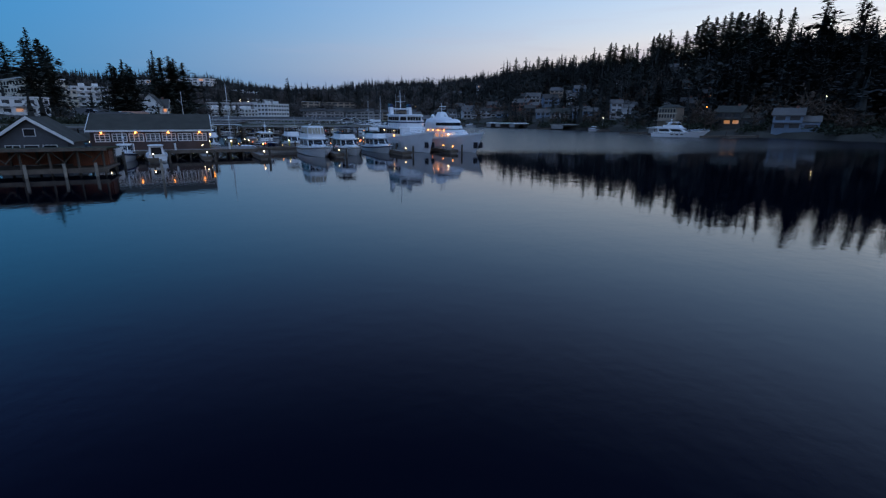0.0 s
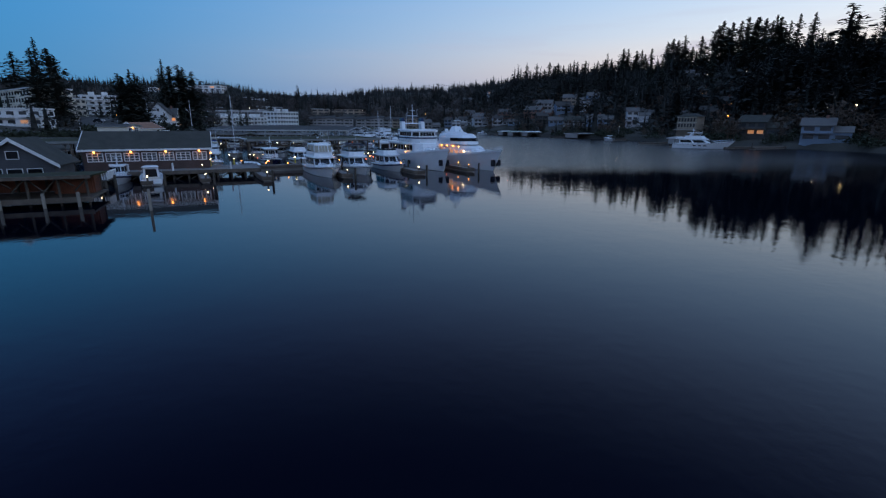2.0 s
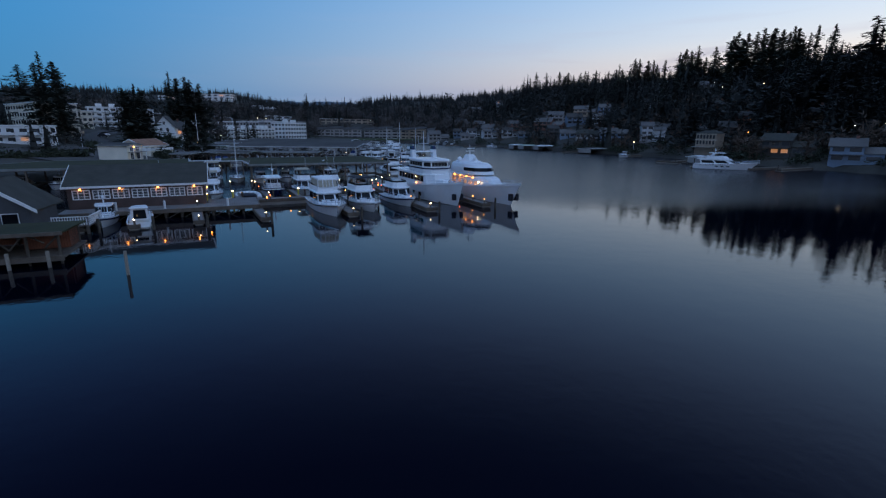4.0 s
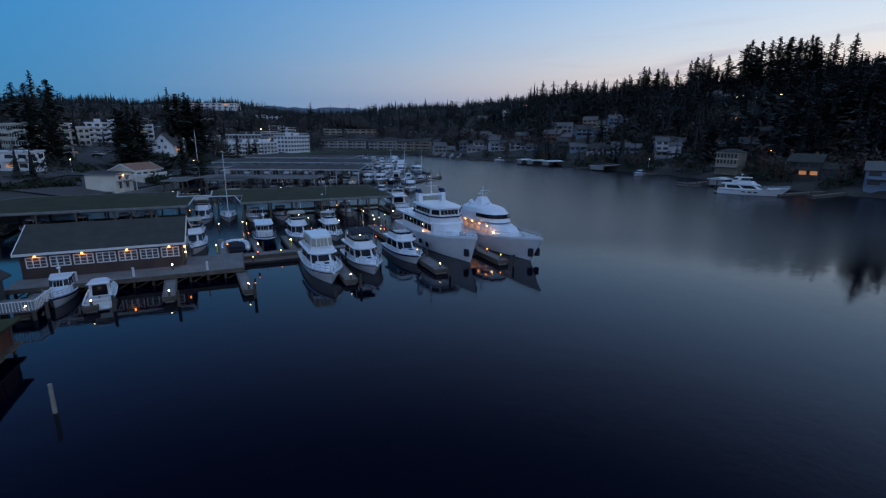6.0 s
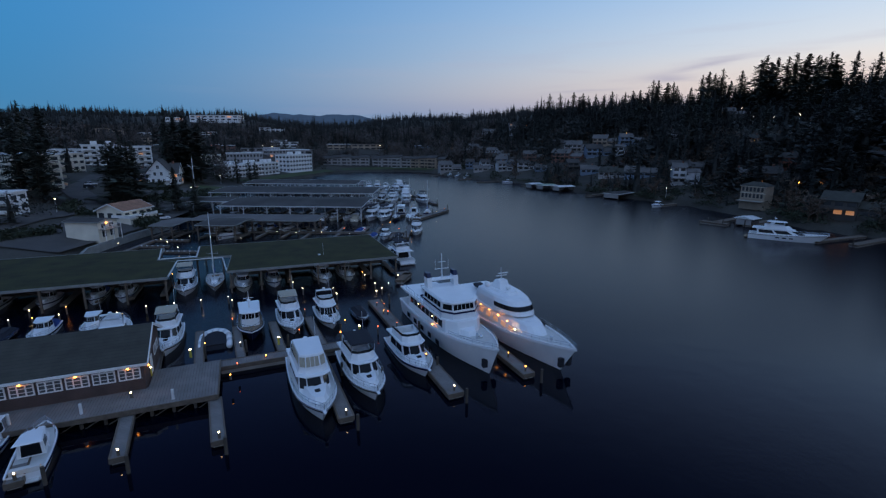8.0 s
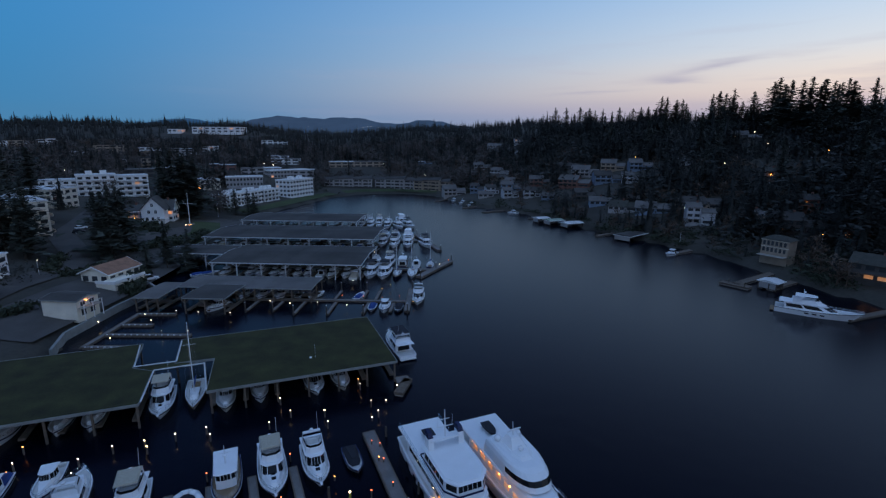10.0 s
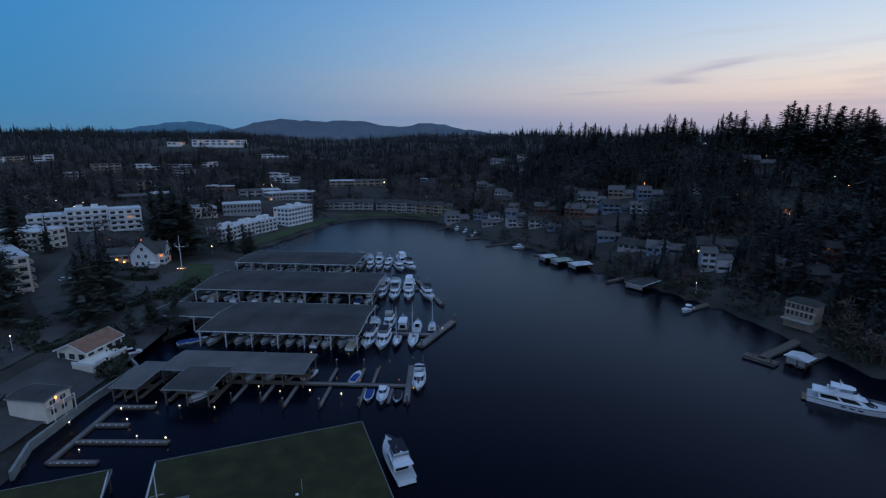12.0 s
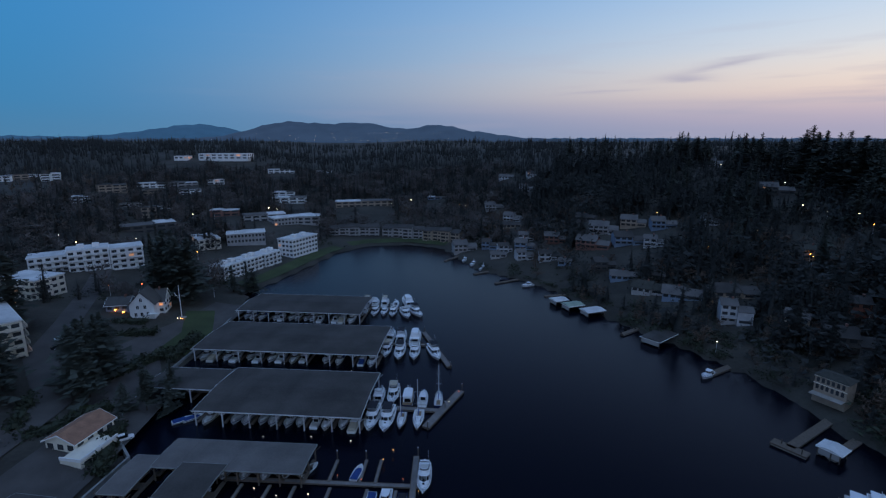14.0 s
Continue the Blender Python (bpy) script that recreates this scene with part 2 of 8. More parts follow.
BROWN_WOOD = striped("red_brown_boards", (0.24, 0.085, 0.045), (0.05, 0.02, 0.012), 0.22, "X")
STUCCO = mat("cream_stucco", (0.80, 0.73, 0.60), 0.85, var=0.14, scale=0.3, bump=0.01)
WHITE_WALL = mat("white_wall", (0.82, 0.81, 0.79), 0.8, var=0.12, scale=0.3, bump=0.005)
GREY_WALL = mat("grey_wall", (0.38, 0.36, 0.35), 0.8, var=0.2, scale=0.3)
TAN_WALL = mat("tan_wall", (0.36, 0.28, 0.21), 0.85, var=0.2, scale=0.3)
BLUE_WALL = mat("slate_blue_wall", (0.20, 0.26, 0.34), 0.8, var=0.2, scale=0.3)
# darker copy of white_wall: the east shore's dimness put into the colour
DIM_WHITE = mat("dim_white_siding", (0.50, 0.50, 0.51), 0.85, var=0.22, scale=0.4)
DARK_WALL = mat("dark_wall", (0.09, 0.085, 0.08), 0.85, var=0.25, scale=0.3)
RED_WALL = mat("red_brick_wall", (0.22, 0.11, 0.085), 0.85, var=0.25, scale=0.5)
TILE_ROOF = striped("brown_tile_roof", (0.32, 0.17, 0.11), (0.1, 0.06, 0.045), 0.4, "Y", 0.9)
CONC = mat("concrete", (0.34, 0.31, 0.27), 0.9, var=0.25, scale=0.4, bump=0.01)
ASPH = mat("asphalt", (0.082, 0.074, 0.068), 0.9, var=0.3, scale=0.15, fine=5)
HEDGE = mat("hedge_leaves", (0.036, 0.044, 0.026), 0.9, var=0.5, scale=0.6)
FIR = mat("fir_needles", (0.068, 0.077, 0.064), 0.95, var=0.5, scale=0.15, fine=2, rand=0.3, spec=0.15)
FIR_FAR = mat("far_fir_needles", (0.046, 0.048, 0.045), 0.95, var=0.3, scale=0.04, fine=0.6, spec=0.15)
# a greyer, lighter version of the bare twigs, for the western trees
GREY_TWIG = mat("grey_twigs", (0.135, 0.118, 0.108), 0.95, var=0.4, scale=0.05, fine=1, spec=0.1)
BARK = mat("tree_bark", (0.075, 0.062, 0.05), 0.95, var=0.4, scale=1, bump=0.02)
TWIG = mat("bare_twigs", (0.125, 0.092, 0.072), 0.95, var=0.4, scale=0.05, fine=1, spec=0.1)
LAMP_O = mat("amber_lamp", (0.9, 0.6, 0.3), emit=(1.0, 0.31, 0.045), strength=9)
LAMP_W = mat("warm_lamp", (0.9, 0.8, 0.6), emit=(1.0, 0.68, 0.36), strength=12)
LAMP_R = mat("red_lamp", (0.8, 0.2, 0.1), emit=(1.0, 0.13, 0.04), strength=5)
LIT = mat("lit_window", (0.8, 0.6, 0.4), emit=(1.0, 0.32, 0.07), strength=0.7)
LIT_SOFT = mat("dim_lit_window", (0.7, 0.55, 0.4), emit=(1.0, 0.40, 0.12), strength=0.24)

# ---- mesh building ----


class Shape:
    """Collects points and faces, and links them as one mesh object."""

    def __init__(self):
        self.v, self.f = [], []

    def poly(self, *pts):
        n = len(self.v)
        self.v += [tuple(p) for p in pts]
        self.f.append(tuple(range(n, n + len(pts))))
        return self

    def box(self, x0, x1, y0, y1, z0, z1, m=None):
        n = len(self.v)
        pts = [Vector((x, y, z)) for z in (z0, z1) for x, y in ((x0, y0), (x1, y0), (x1, y1), (x0, y1))]
        self.v += [tuple(m @ p) if m else tuple(p) for p in pts]
        self.f += [tuple(n + i for i in q) for q in ((3, 2, 1, 0), (4, 5, 6, 7), (0, 1, 5, 4), (1, 2, 6, 5), (2, 3, 7, 6), (3, 0, 4, 7))]
        return self

    def block(self, base, top, bevel=0.0):
        """A solid between two outlines of the same number of points, the edge of its top cut back by bevel."""
        rings = [base]
        if bevel:
            c = sum((Vector(p) for p in top), Vector()) / len(top)
            lower = [Vector(p) + (Vector((0, 0, -bevel))) for p in top]
            upper = [Vector(p) + Vector(((c.x - p[0]), (c.y - p[1]), 0)).normalized() * bevel for p in top]
            rings += [lower, upper]
        else:
            rings.append(top)
        return self.loft(rings, True, True)

    def loft(self, rings, cap0=False, cap1=False, closed=True):
        n, k = len(self.v), len(rings[0])
        for r in rings:
            self.v += [tuple(p) for p in r]
        for i in range(len(rings) - 1):
            for j in range(k if closed else k - 1):
                a, b = n + i * k + j, n + i * k + (j + 1) % k
                self.f.append((a, b, b + k, a + k))
        if cap0:
            self.f.append(tuple(n + j for j in reversed(range(k))))
        if cap1:
            self.f.append(tuple(n + (len(rings) - 1) * k + j for j in range(k)))
        return self

    def tube(self, p, q, r, r2=None, sides=6):
        p, q = Vector(p), Vector(q)
        a = (q - p).normalized()
        s = a.cross(Vector((0, 0, 1)) if abs(a.z) < 0.9 else Vector((1, 0, 0))).normalized()
        t = a.cross(s)
        rings = [[c + (s * math.cos(i * math.tau / sides) + t * math.sin(i * math.tau / sides)) * rr for i in range(sides)] for c, rr in ((p, r), (q, r if r2 is None else r2))]
        return self.loft(rings, True, True)

    def ball(self, c, r, sz=1.0, sides=8, rows=5):
        c = Vector(c)
        rings = [[c + Vector((math.cos(i * math.tau / sides) * math.sin(a), math.sin(i * math.tau / sides) * math.sin(a), -math.cos(a) * sz)) * r for i in range(sides)] for a in [math.pi * (0.04 + 0.92 * k / rows) for k in range(rows + 1)]]
        return self.loft(rings, True, True)

    def mesh(self, name, material, smooth=False):
        me = bpy.data.meshes.new(name)
        me.from_pydata(self.v, [], self.f)
        me.materials.append(material)
        if smooth:
            me.polygons.foreach_set("use_smooth", [True] * len(me.polygons))
        me.update()
        return me

    def part(self, name, material, parent=None, label="", smooth=False):
        ob = new(name, self.mesh(name, material, smooth))
        ob.parent = parent
        if label:
            ob["label"] = label
        return ob


def thing(name, label, category, m=None, group="", kind=""):
    ob = new(name)
    ob.empty_display_size = 0.3
    if m is not None:
        ob.matrix_basis = m
    return tagged(ob, label, category, group, kind)


def repeat(me, name, parent, m):
    ob = new(name, me)
    ob.parent = parent
    ob.matrix_basis = m
    return ob

# ---- land, water and distance ----
BAY = [(-900, -4900), (-300, -400), (-62, -60), (-52, 30), (-58.6, 61.6), (-75.0, 86.6), (-96.0, 107.6), (-86.6, 138.1), (-91.3, 146.5), (-92.0, 164.8), (-91.1, 181.1), (-102.7, 191.7),
       (-108.9, 206.2), (-109.8, 268.6), (-114.4, 306.7), (-122.8, 320.2), (-112.6, 350.7), (-106.8, 376.4), (-95.6, 422.0), (-78.8, 444.3), (-47.4, 451.2), (-19.9, 437.6), (-7.4, 410.5), (7.2, 372.9),
       (24.6, 360.1), (39.0, 342.9), (49.6, 327.1), (56.4, 305.2), (67.0, 285.6), (76.6, 269.9), (87.1, 253.2), (93.8, 240.5), (99.5, 231.7), (100.6, 217.4), (103.6, 204.9), (106.5, 191.4), (111.3, 179.7),
       (117.0, 167.9), (126.5, 148.3), (138.8, 117.3), (161.9, 58.6), (260, -300), (1100, -4900)]


def shore_distance(x, y):
    """Metres from the shoreline: above 0 on land, below 0 over the bay."""
    px, py = np.asarray(x, float), np.asarray(y, float)
    best, inside = np.full(px.shape, 1e18), np.zeros(px.shape, bool)
    for (ax, ay), (bx, by) in zip(BAY, BAY[1:] + BAY[:1]):
        ex, ey = bx - ax, by - ay
        t = np.clip(((px - ax) * ex + (py - ay) * ey) / (ex * ex + ey * ey), 0, 1)
        best = np.minimum(best, (px - ax - t * ex) ** 2 + (py - ay - t * ey) ** 2)
        cross = (ay > py) != (by > py)
        with np.errstate(divide="ignore", invalid="ignore"):
            inside ^= cross & (px < ex * (py - ay) / (ey if ey else 1e-9) + ax)
    return np.where(inside, -1, 1) * np.sqrt(best)


def land_height(x, y):
    d = shore_distance(x, y)
    x, y = np.asarray(x, float), np.asarray(y, float)
    e = np.maximum(d, 0)
    w = np.clip((x - 10) / 110, 0, 1)
    w = w * w * (3 - 2 * w)
    rise = np.clip((y - 650) / 230, 0, 1) * np.clip((e - 150) / 150, 0, 1)
    rise = rise * (1 - 0.62 * np.exp(-((x / np.maximum(y, 1) + 0.235) / 0.15) ** 2))
    left = 1.7 + 48 * (1 - np.exp(-np.maximum(e - 6, 0) / 380)) + 24 * rise * rise * (3 - 2 * rise)
    right = 1.5 + 66 * (1 - np.exp(-(e / 190) ** 1.45))
    bumps = (np.sin(x / 47 + 1.3) * np.cos(y / 61) + 0.6 * np.sin(x / 23 + y / 31)) * np.clip(e / 150, 0, 1) * 2.6
    h = left * (1 - w) + right * w + bumps
    return np.where(d > 0, h, np.maximum(-3.0, d * 1.2 - 0.2))


def ground_z(x, y):
    return float(land_height(np.array([x]), np.array([y]))[0])


def graded(lo, hi, step, far):
    mid = np.arange(lo, hi + 0.1, step)
    out = step * np.cumsum(1.22 ** np.arange(1, 34))
    return np.concatenate([[-far], (lo - out[lo - out > -far])[::-1], mid, hi + out[hi + out < far], [far]])


def land_material():
    m = mat("winter_ground", (0.055, 0.050, 0.040), 0.95, var=0.55, scale=0.05, fine=0.9, bump=0.05)
    return m


GX, GY = graded(-300, 330, 5, 4900), graded(-60, 640, 5, 4900)
gx, gy = np.meshgrid(GX, GY)
gz = land_height(gx, gy)
nx, ny = len(GX), len(GY)
idx = np.arange(nx * ny).reshape(ny, nx)
quads = np.stack([idx[:-1, :-1], idx[:-1, 1:], idx[1:, 1:], idx[1:, :-1]], -1).reshape(-1, 4)
me = bpy.data.meshes.new("ground")
me.from_pydata(np.stack([gx, gy, gz], -1).reshape(-1, 3).tolist(), [], quads.tolist())
me.materials.append(land_material())
me.polygons.foreach_set("use_smooth", [True] * len(me.polygons))
tagged(new("ground", me), "dark winter ground of grass and leaf litter sloping to the bay", "ground", kind="structure")

sea = Shape().poly((-3000, -4800, 0), (3000, -4800, 0), (3000, -60, 0), (-3000, -60, 0)).poly((-150, -60, 0), (260, -60, 0), (260, 470, 0), (-150, 470, 0))
tagged(sea.part("water", WATER), "calm dark bay water mirroring the dusk sky", "water", kind="structure")


def far_hills(name, ridge, depth, base, haze_glow, label):
    """A rounded ridge far off: heights over x by sums of waves, falling towards the camera. It glows in its haze tint.
    """
    s = Shape()
    xs = np.linspace(-4700, 3600, 150)
    rows = []
    for k, (dy, f) in enumerate(((-500, 0.0), (-330, 0.35), (-170, 0.75), (0, 1.0), (200, 0.6))):
        rows.append([(x, depth + dy - 0.00002 * x * x, base - 25 + (ridge(x) - base + 25) * f + (4 * math.sin(x / 37 + k) + 3 * math.sin(x / 17 + 2 * k)) * f) for x in xs])
    s.loft(rows, closed=False)
    # distance haze put in as a mottled blue glow of the ridge itself
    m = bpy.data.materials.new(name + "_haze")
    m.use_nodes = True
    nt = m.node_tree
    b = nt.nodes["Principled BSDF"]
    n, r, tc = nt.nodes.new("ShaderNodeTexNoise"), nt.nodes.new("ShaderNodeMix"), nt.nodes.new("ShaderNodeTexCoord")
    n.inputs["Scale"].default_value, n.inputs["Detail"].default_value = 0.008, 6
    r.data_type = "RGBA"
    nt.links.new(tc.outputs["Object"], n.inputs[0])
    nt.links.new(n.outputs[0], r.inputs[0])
    r.inputs[6].default_value, r.inputs[7].default_value = (*[c * 0.72 for c in haze_glow], 1), (*[c * 1.3 for c in haze_glow], 1)
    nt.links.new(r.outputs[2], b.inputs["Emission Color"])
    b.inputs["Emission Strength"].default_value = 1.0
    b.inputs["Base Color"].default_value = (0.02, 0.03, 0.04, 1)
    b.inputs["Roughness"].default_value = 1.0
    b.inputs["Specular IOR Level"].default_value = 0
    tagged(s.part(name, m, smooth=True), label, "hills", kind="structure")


bell = lambda x, c, w: math.exp(-((x - c) / w) ** 2)
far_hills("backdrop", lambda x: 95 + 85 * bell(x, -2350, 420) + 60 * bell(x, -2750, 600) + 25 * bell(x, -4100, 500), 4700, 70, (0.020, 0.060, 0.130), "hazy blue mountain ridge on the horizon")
far_hills("backdrop", lambda x: 92 + 135 * bell(x, -1480, 420) + 118 * bell(x, -820, 360) + 105 * bell(x, -200, 260) + 40 * bell(x, 200, 250), 4300, 70, (0.024, 0.044, 0.086), "hazy dark blue wooded hills with scattered town lights")

# lights of the towns below the hills
lt = Shape()
lrng = random.Random(8)
for k in range(120):
    x = lrng.gauss(-900, 520) if k % 3 else lrng.gauss(-450, 160)
    y = lrng.uniform(3650, 4000)
    z = 72 + lrng.random() ** 2 * 70
    s_ = lrng.uniform(0.4, 1.1)
    lt.box(x - s_ * 1.6, x + s_ * 1.6, y - 1, y + 1, z, z + s_ * 2)
tagged(lt.part("town_lights", mat("far_town_light", (0.5, 0.5, 0.5), emit=(1.0, 0.85, 0.68), strength=0.8)), "faint pale lights of a distant town", "lights", kind="stuff")

# ---- trees ----
PI2 = math.tau


def fir_template(rng, branches, pads=3, lean=0.0, core=0.030, pad=0.30):
    """Points and triangles of a fir of unit height: a thin core, and limbs that carry ragged pads of needles."""
    v, f = [], []
    for k in range(5):
        a = k * PI2 / 5
        v.append((math.cos(a) * core, math.sin(a) * core, 0.0))
    v.append((lean, 0, 0.93))
    for k in range(5):
        f.append((k, (k + 1) % 5, 5))
    side = rng.uniform(0.65, 1.2, 10)
    bulge = rng.uniform(0.0, 6.0)
    for k in range(branches):
        u = ((k + rng.uniform(0, 1)) / branches) ** 0.9
        z = 0.10 + 0.88 * u
        a = rng.uniform(0, PI2)
        r = (0.175 * (1 - u) ** 0.60 + 0.010) * rng.uniform(0.45, 1.25) * side[int(a / PI2 * 10) % 10] * (1 + 0.22 * math.sin(u * 19 + bulge))
        drop = r * rng.uniform(-0.05, 0.45)
        for q in range(pads):
            w = (q + rng.uniform(0.35, 1.0)) / pads
            b = a + rng.uniform(-0.35, 0.35)
            c = np.array((math.cos(b) * r * w + lean * z, math.sin(b) * r * w, z - drop * w * w + rng.uniform(-0.008, 0.008)))
            size = pad * r + 0.010
            n = len(v)
            turn = rng.uniform(0, PI2)
            for j in range(3):
                t = turn + j * PI2 / 3
                v.append(c + np.array((math.cos(t), math.sin(t), rng.uniform(-0.65, 0.50))) * size * rng.uniform(0.55, 1.2))
            f.append((n, n + 1, n + 2))
    return np.array([tuple(p) for p in v]), np.array(f)


def bare_template(rng, twigs):
    """A leafless tree of unit height: limbs and a haze of thin twigs."""
    v, f = [], []

    def sliver(p, q, w):
        p, q = np.array(p), np.array(q)
        s = np.cross(q - p, rng.normal(size=3))
        s = s / (np.linalg.norm(s) + 1e-9) * w
        c = len(v)
        v.extend([p - s, p + s, q])
        f.append((c, c + 1, c + 2))

    sliver((0, 0, 0), (0, 0, 0.6), 0.018)
    sliver((0, 0, 0), (0.01, 0, 0.6), 0.018)
    for i in range(twigs):
        z0 = rng.uniform(0.2, 0.62)
        a = rng.uniform(0, PI2)
        ln = rng.uniform(0.16, 0.40) * (1.15 - z0)
        base = np.array((0, 0, z0))
        tip = base + np.array((math.cos(a) * ln, math.sin(a) * ln, rng.uniform(0.10, 0.32)))
        sliver(base, tip, 0.010)
        for j in range(6):
            u = rng.uniform(0.3, 1)
            p = base + (tip - base) * u
            sliver(p, p + rng.normal(size=3) * 0.06 + np.array((0, 0, 0.04)), 0.013)
    return np.array(v), np.array(f)


def planted(templates, spots, name, material, label, category):
    """One stuff object of many trees; spots: x, y, ground height, tree height, spread."""
    rng = np.random.default_rng(5)
    vs, fs, n = [], [], 0
    for i, (x, y, z, h, wd) in enumerate(spots):
        tv, tf = templates[i % len(templates)]
        a = rng.uniform(0, PI2)
        c, s = math.cos(a), math.sin(a)
        p = np.empty_like(tv)
        p[:, 0] = (tv[:, 0] * c - tv[:, 1] * s) * h * wd + x
        p[:, 1] = (tv[:, 0] * s + tv[:, 1] * c) * h * wd + y
        p[:, 2] = tv[:, 2] * h + z
        vs.append(p)
        fs.append(tf + n)
        n += len(tv)
    v, f = np.concatenate(vs), np.concatenate(fs)
    me = bpy.data.meshes.new(name)
    me.vertices.add(len(v))
    me.vertices.foreach_set("co", v.ravel())
    me.loops.add(f.size)
    me.loops.foreach_set("vertex_index", f.ravel().astype(np.int32))
    me.polygons.add(len(f))
    me.polygons.foreach_set("loop_start", np.arange(0, f.size, 3, dtype=np.int32))
    me.materials.append(material)
    me.update(calc_edges=True)
    me.validate()
    return tagged(new(name, me), label, category, kind="stuff")


rng = np.random.default_rng(11)
CLEAR = [(-123.9, 212.0, 38), (-128.7, 242.7, 32), (-114.2, 261.9, 26), (-98.1, 154.9, 24), (-108.3, 183.8, 20), (-146.7, 267.0, 15), (-167.5, 234.7, 26), (-180.3, 255.9, 18), (-198.9, 313.3, 22), (-219.3, 314.8, 22), (-203.5, 344.1, 20),
         (-121.2, 346.7, 20), (-112.2, 370.2, 18), (-111.7, 399.0, 18), (-152.8, 374.2, 26), (-152.2, 398.6, 20), (-92.8, 460.2, 18), (-69.4, 461.1, 18), (-49.4, 456.4, 18), (-21.8, 448.7, 18), (-120.0, 297.2, 20),
         (-115.5, 114.2, 26), (-78.6, 72.2, 26), (-95.2, 62.1, 18), (-104.0, 134.6, 14)]


def clear_of(x, y):
    return all((x - a) ** 2 + (y - b) ** 2 > r * r for a, b, r in CLEAR)


def wood(n, x0, x1, y0, y1, dmin, hlo, hhi, keep=lambda x, y, d: True):
    xs, ys = rng.uniform(x0, x1, n), rng.uniform(y0, y1, n)
    ds, zs = shore_distance(xs, ys), land_height(xs, ys)
    out = []
    for x, y, d, z in zip(xs, ys, ds, zs):
        if d > dmin and clear_of(x, y) and keep(x, y, d):
            stand = 0.58 + 0.40 * (0.5 + 0.5 * math.sin(x / 19 + 2 * math.sin(y / 23))) + 0.16 * math.sin(x / 7.3 + y / 5.1) + (0.38 if rng.random() < 0.07 else 0)
            out.append((x, y, z - 0.4, rng.uniform(hlo, hhi) * stand, rng.uniform(0.9, 2.1)))
    return out


firs = [fir_template(rng, 46, 3, rng.uniform(-0.02, 0.02), 0.06, 0.27) for _ in range(12)]
near_firs = [fir_template(rng, 130, 4, rng.uniform(-0.02, 0.02), 0.05, 0.20) for _ in range(8)]
far_firs = [fir_template(rng, 16, 2, 0.0, 0.055) for _ in range(8)]
bares = [bare_template(rng, 18) for _ in range(6)]


def bush_template(rng, n, size=0.16):
    v, f = [], []
    for k in range(n):
        p = rng.normal(size=3) * np.array((0.36, 0.36, 0.2)) + np.array((0, 0, 0.42))
        c = len(v)
        for q in range(3):
            v.append(p + rng.normal(size=3) * size)
        f.append((c, c + 1, c + 2))
    return np.array(v), np.array(f)


bushes = [bush_template(rng, 70, 0.085) for _ in range(5)]
crowns = [bush_template(rng, 190, 0.040) for _ in range(5)]

# ---- docks and covered moorage ----
CLUB = 23.0


def dock(p, q, width, z=0.75, label="weathered grey timber dock on the water", pilings=0, thick=0.45, deck=None):
    """A straight float or pier deck from p to q (x, y), with edge timbers, and pilings as things beside it."""
    (x0, y0), (x1, y1) = p, q
    ln, an = math.hypot(x1 - x0, y1 - y0), math.degrees(math.atan2(y1 - y0, x1 - x0))
    d = thing("dock", label, "dock", pose(x0, y0, 0, 0, 0, an), "docks")
    w = width / 2
    Shape().box(0, ln, -w + 0.08, w - 0.08, z - 0.12, z).part("deck", deck or DOCK, d)
    for sg in (1, -1):
        Shape().box(0, ln, sg * w - 0.08, sg * w + 0.08, z - thick, z + 0.06).part("edge_beam", DOCK_EDGE, d)
    Shape().box(-0.1, 0.0, -w, w, z - thick, z + 0.06).part("end_beam", DOCK_EDGE, d)
    Shape().box(ln, ln + 0.1, -w, w, z - thick, z + 0.06).part("end_beam", DOCK_EDGE, d)
    Shape().box(0.1, ln - 0.1, -w + 0.12, w - 0.12, -0.3, z - 0.14).part("float", CONC, d)
    return d


PIL = {}


def piling(x, y, top=2.4, r=0.17, pale=False, cap=True):
    key = (round(top, 1), r, pale, cap)
    m = pose(x, y, -2.5)
    if key in PIL:
        return copy_thing(PIL[key], m)
    p = thing("piling", "pale weathered wooden piling standing in the water" if pale else "wooden dock piling with a white cap" if cap else "short dark wooden dock piling", "piling", m, "pilings")
    Shape().tube((0, 0, 0), (0.03, 0, top + 2.5), r * 1.05, r * 0.92, 9).part("post", PALE_PILE if pale else PILE, p)
    if cap:
        Shape().tube((0.03, 0, top + 2.5), (0.03, 0, top + 2.72), r * 1.1, 0.03, 9).part("cap", CAP, p)
    PIL[key] = p
    return p


LIGHTS = {}


def dock_light(x, y, z, kind="W", r=0.085, post=0.7):
    key = (kind, r, post)
    m = pose(x, y, z)
    if key in LIGHTS:
        return copy_thing(LIGHTS[key], m)
    d = thing("dock_light", {"W": "slim dock post with a warm white lamp", "O": "slim dock post with an amber lamp", "R": "slim dock post with a red lamp"}[kind], "light", m, "dock lights")
    Shape().box(-0.09, 0.09, -0.09, 0.09, 0, post).part("pedestal", DOCK_EDGE, d)
    Shape().ball((0, 0, post + r * 0.9), r, sides=8, rows=4).part("lamp", {"W": LAMP_W, "O": LAMP_O, "R": LAMP_R}[kind], d, smooth=True)
    LIGHTS[key] = d
    return d


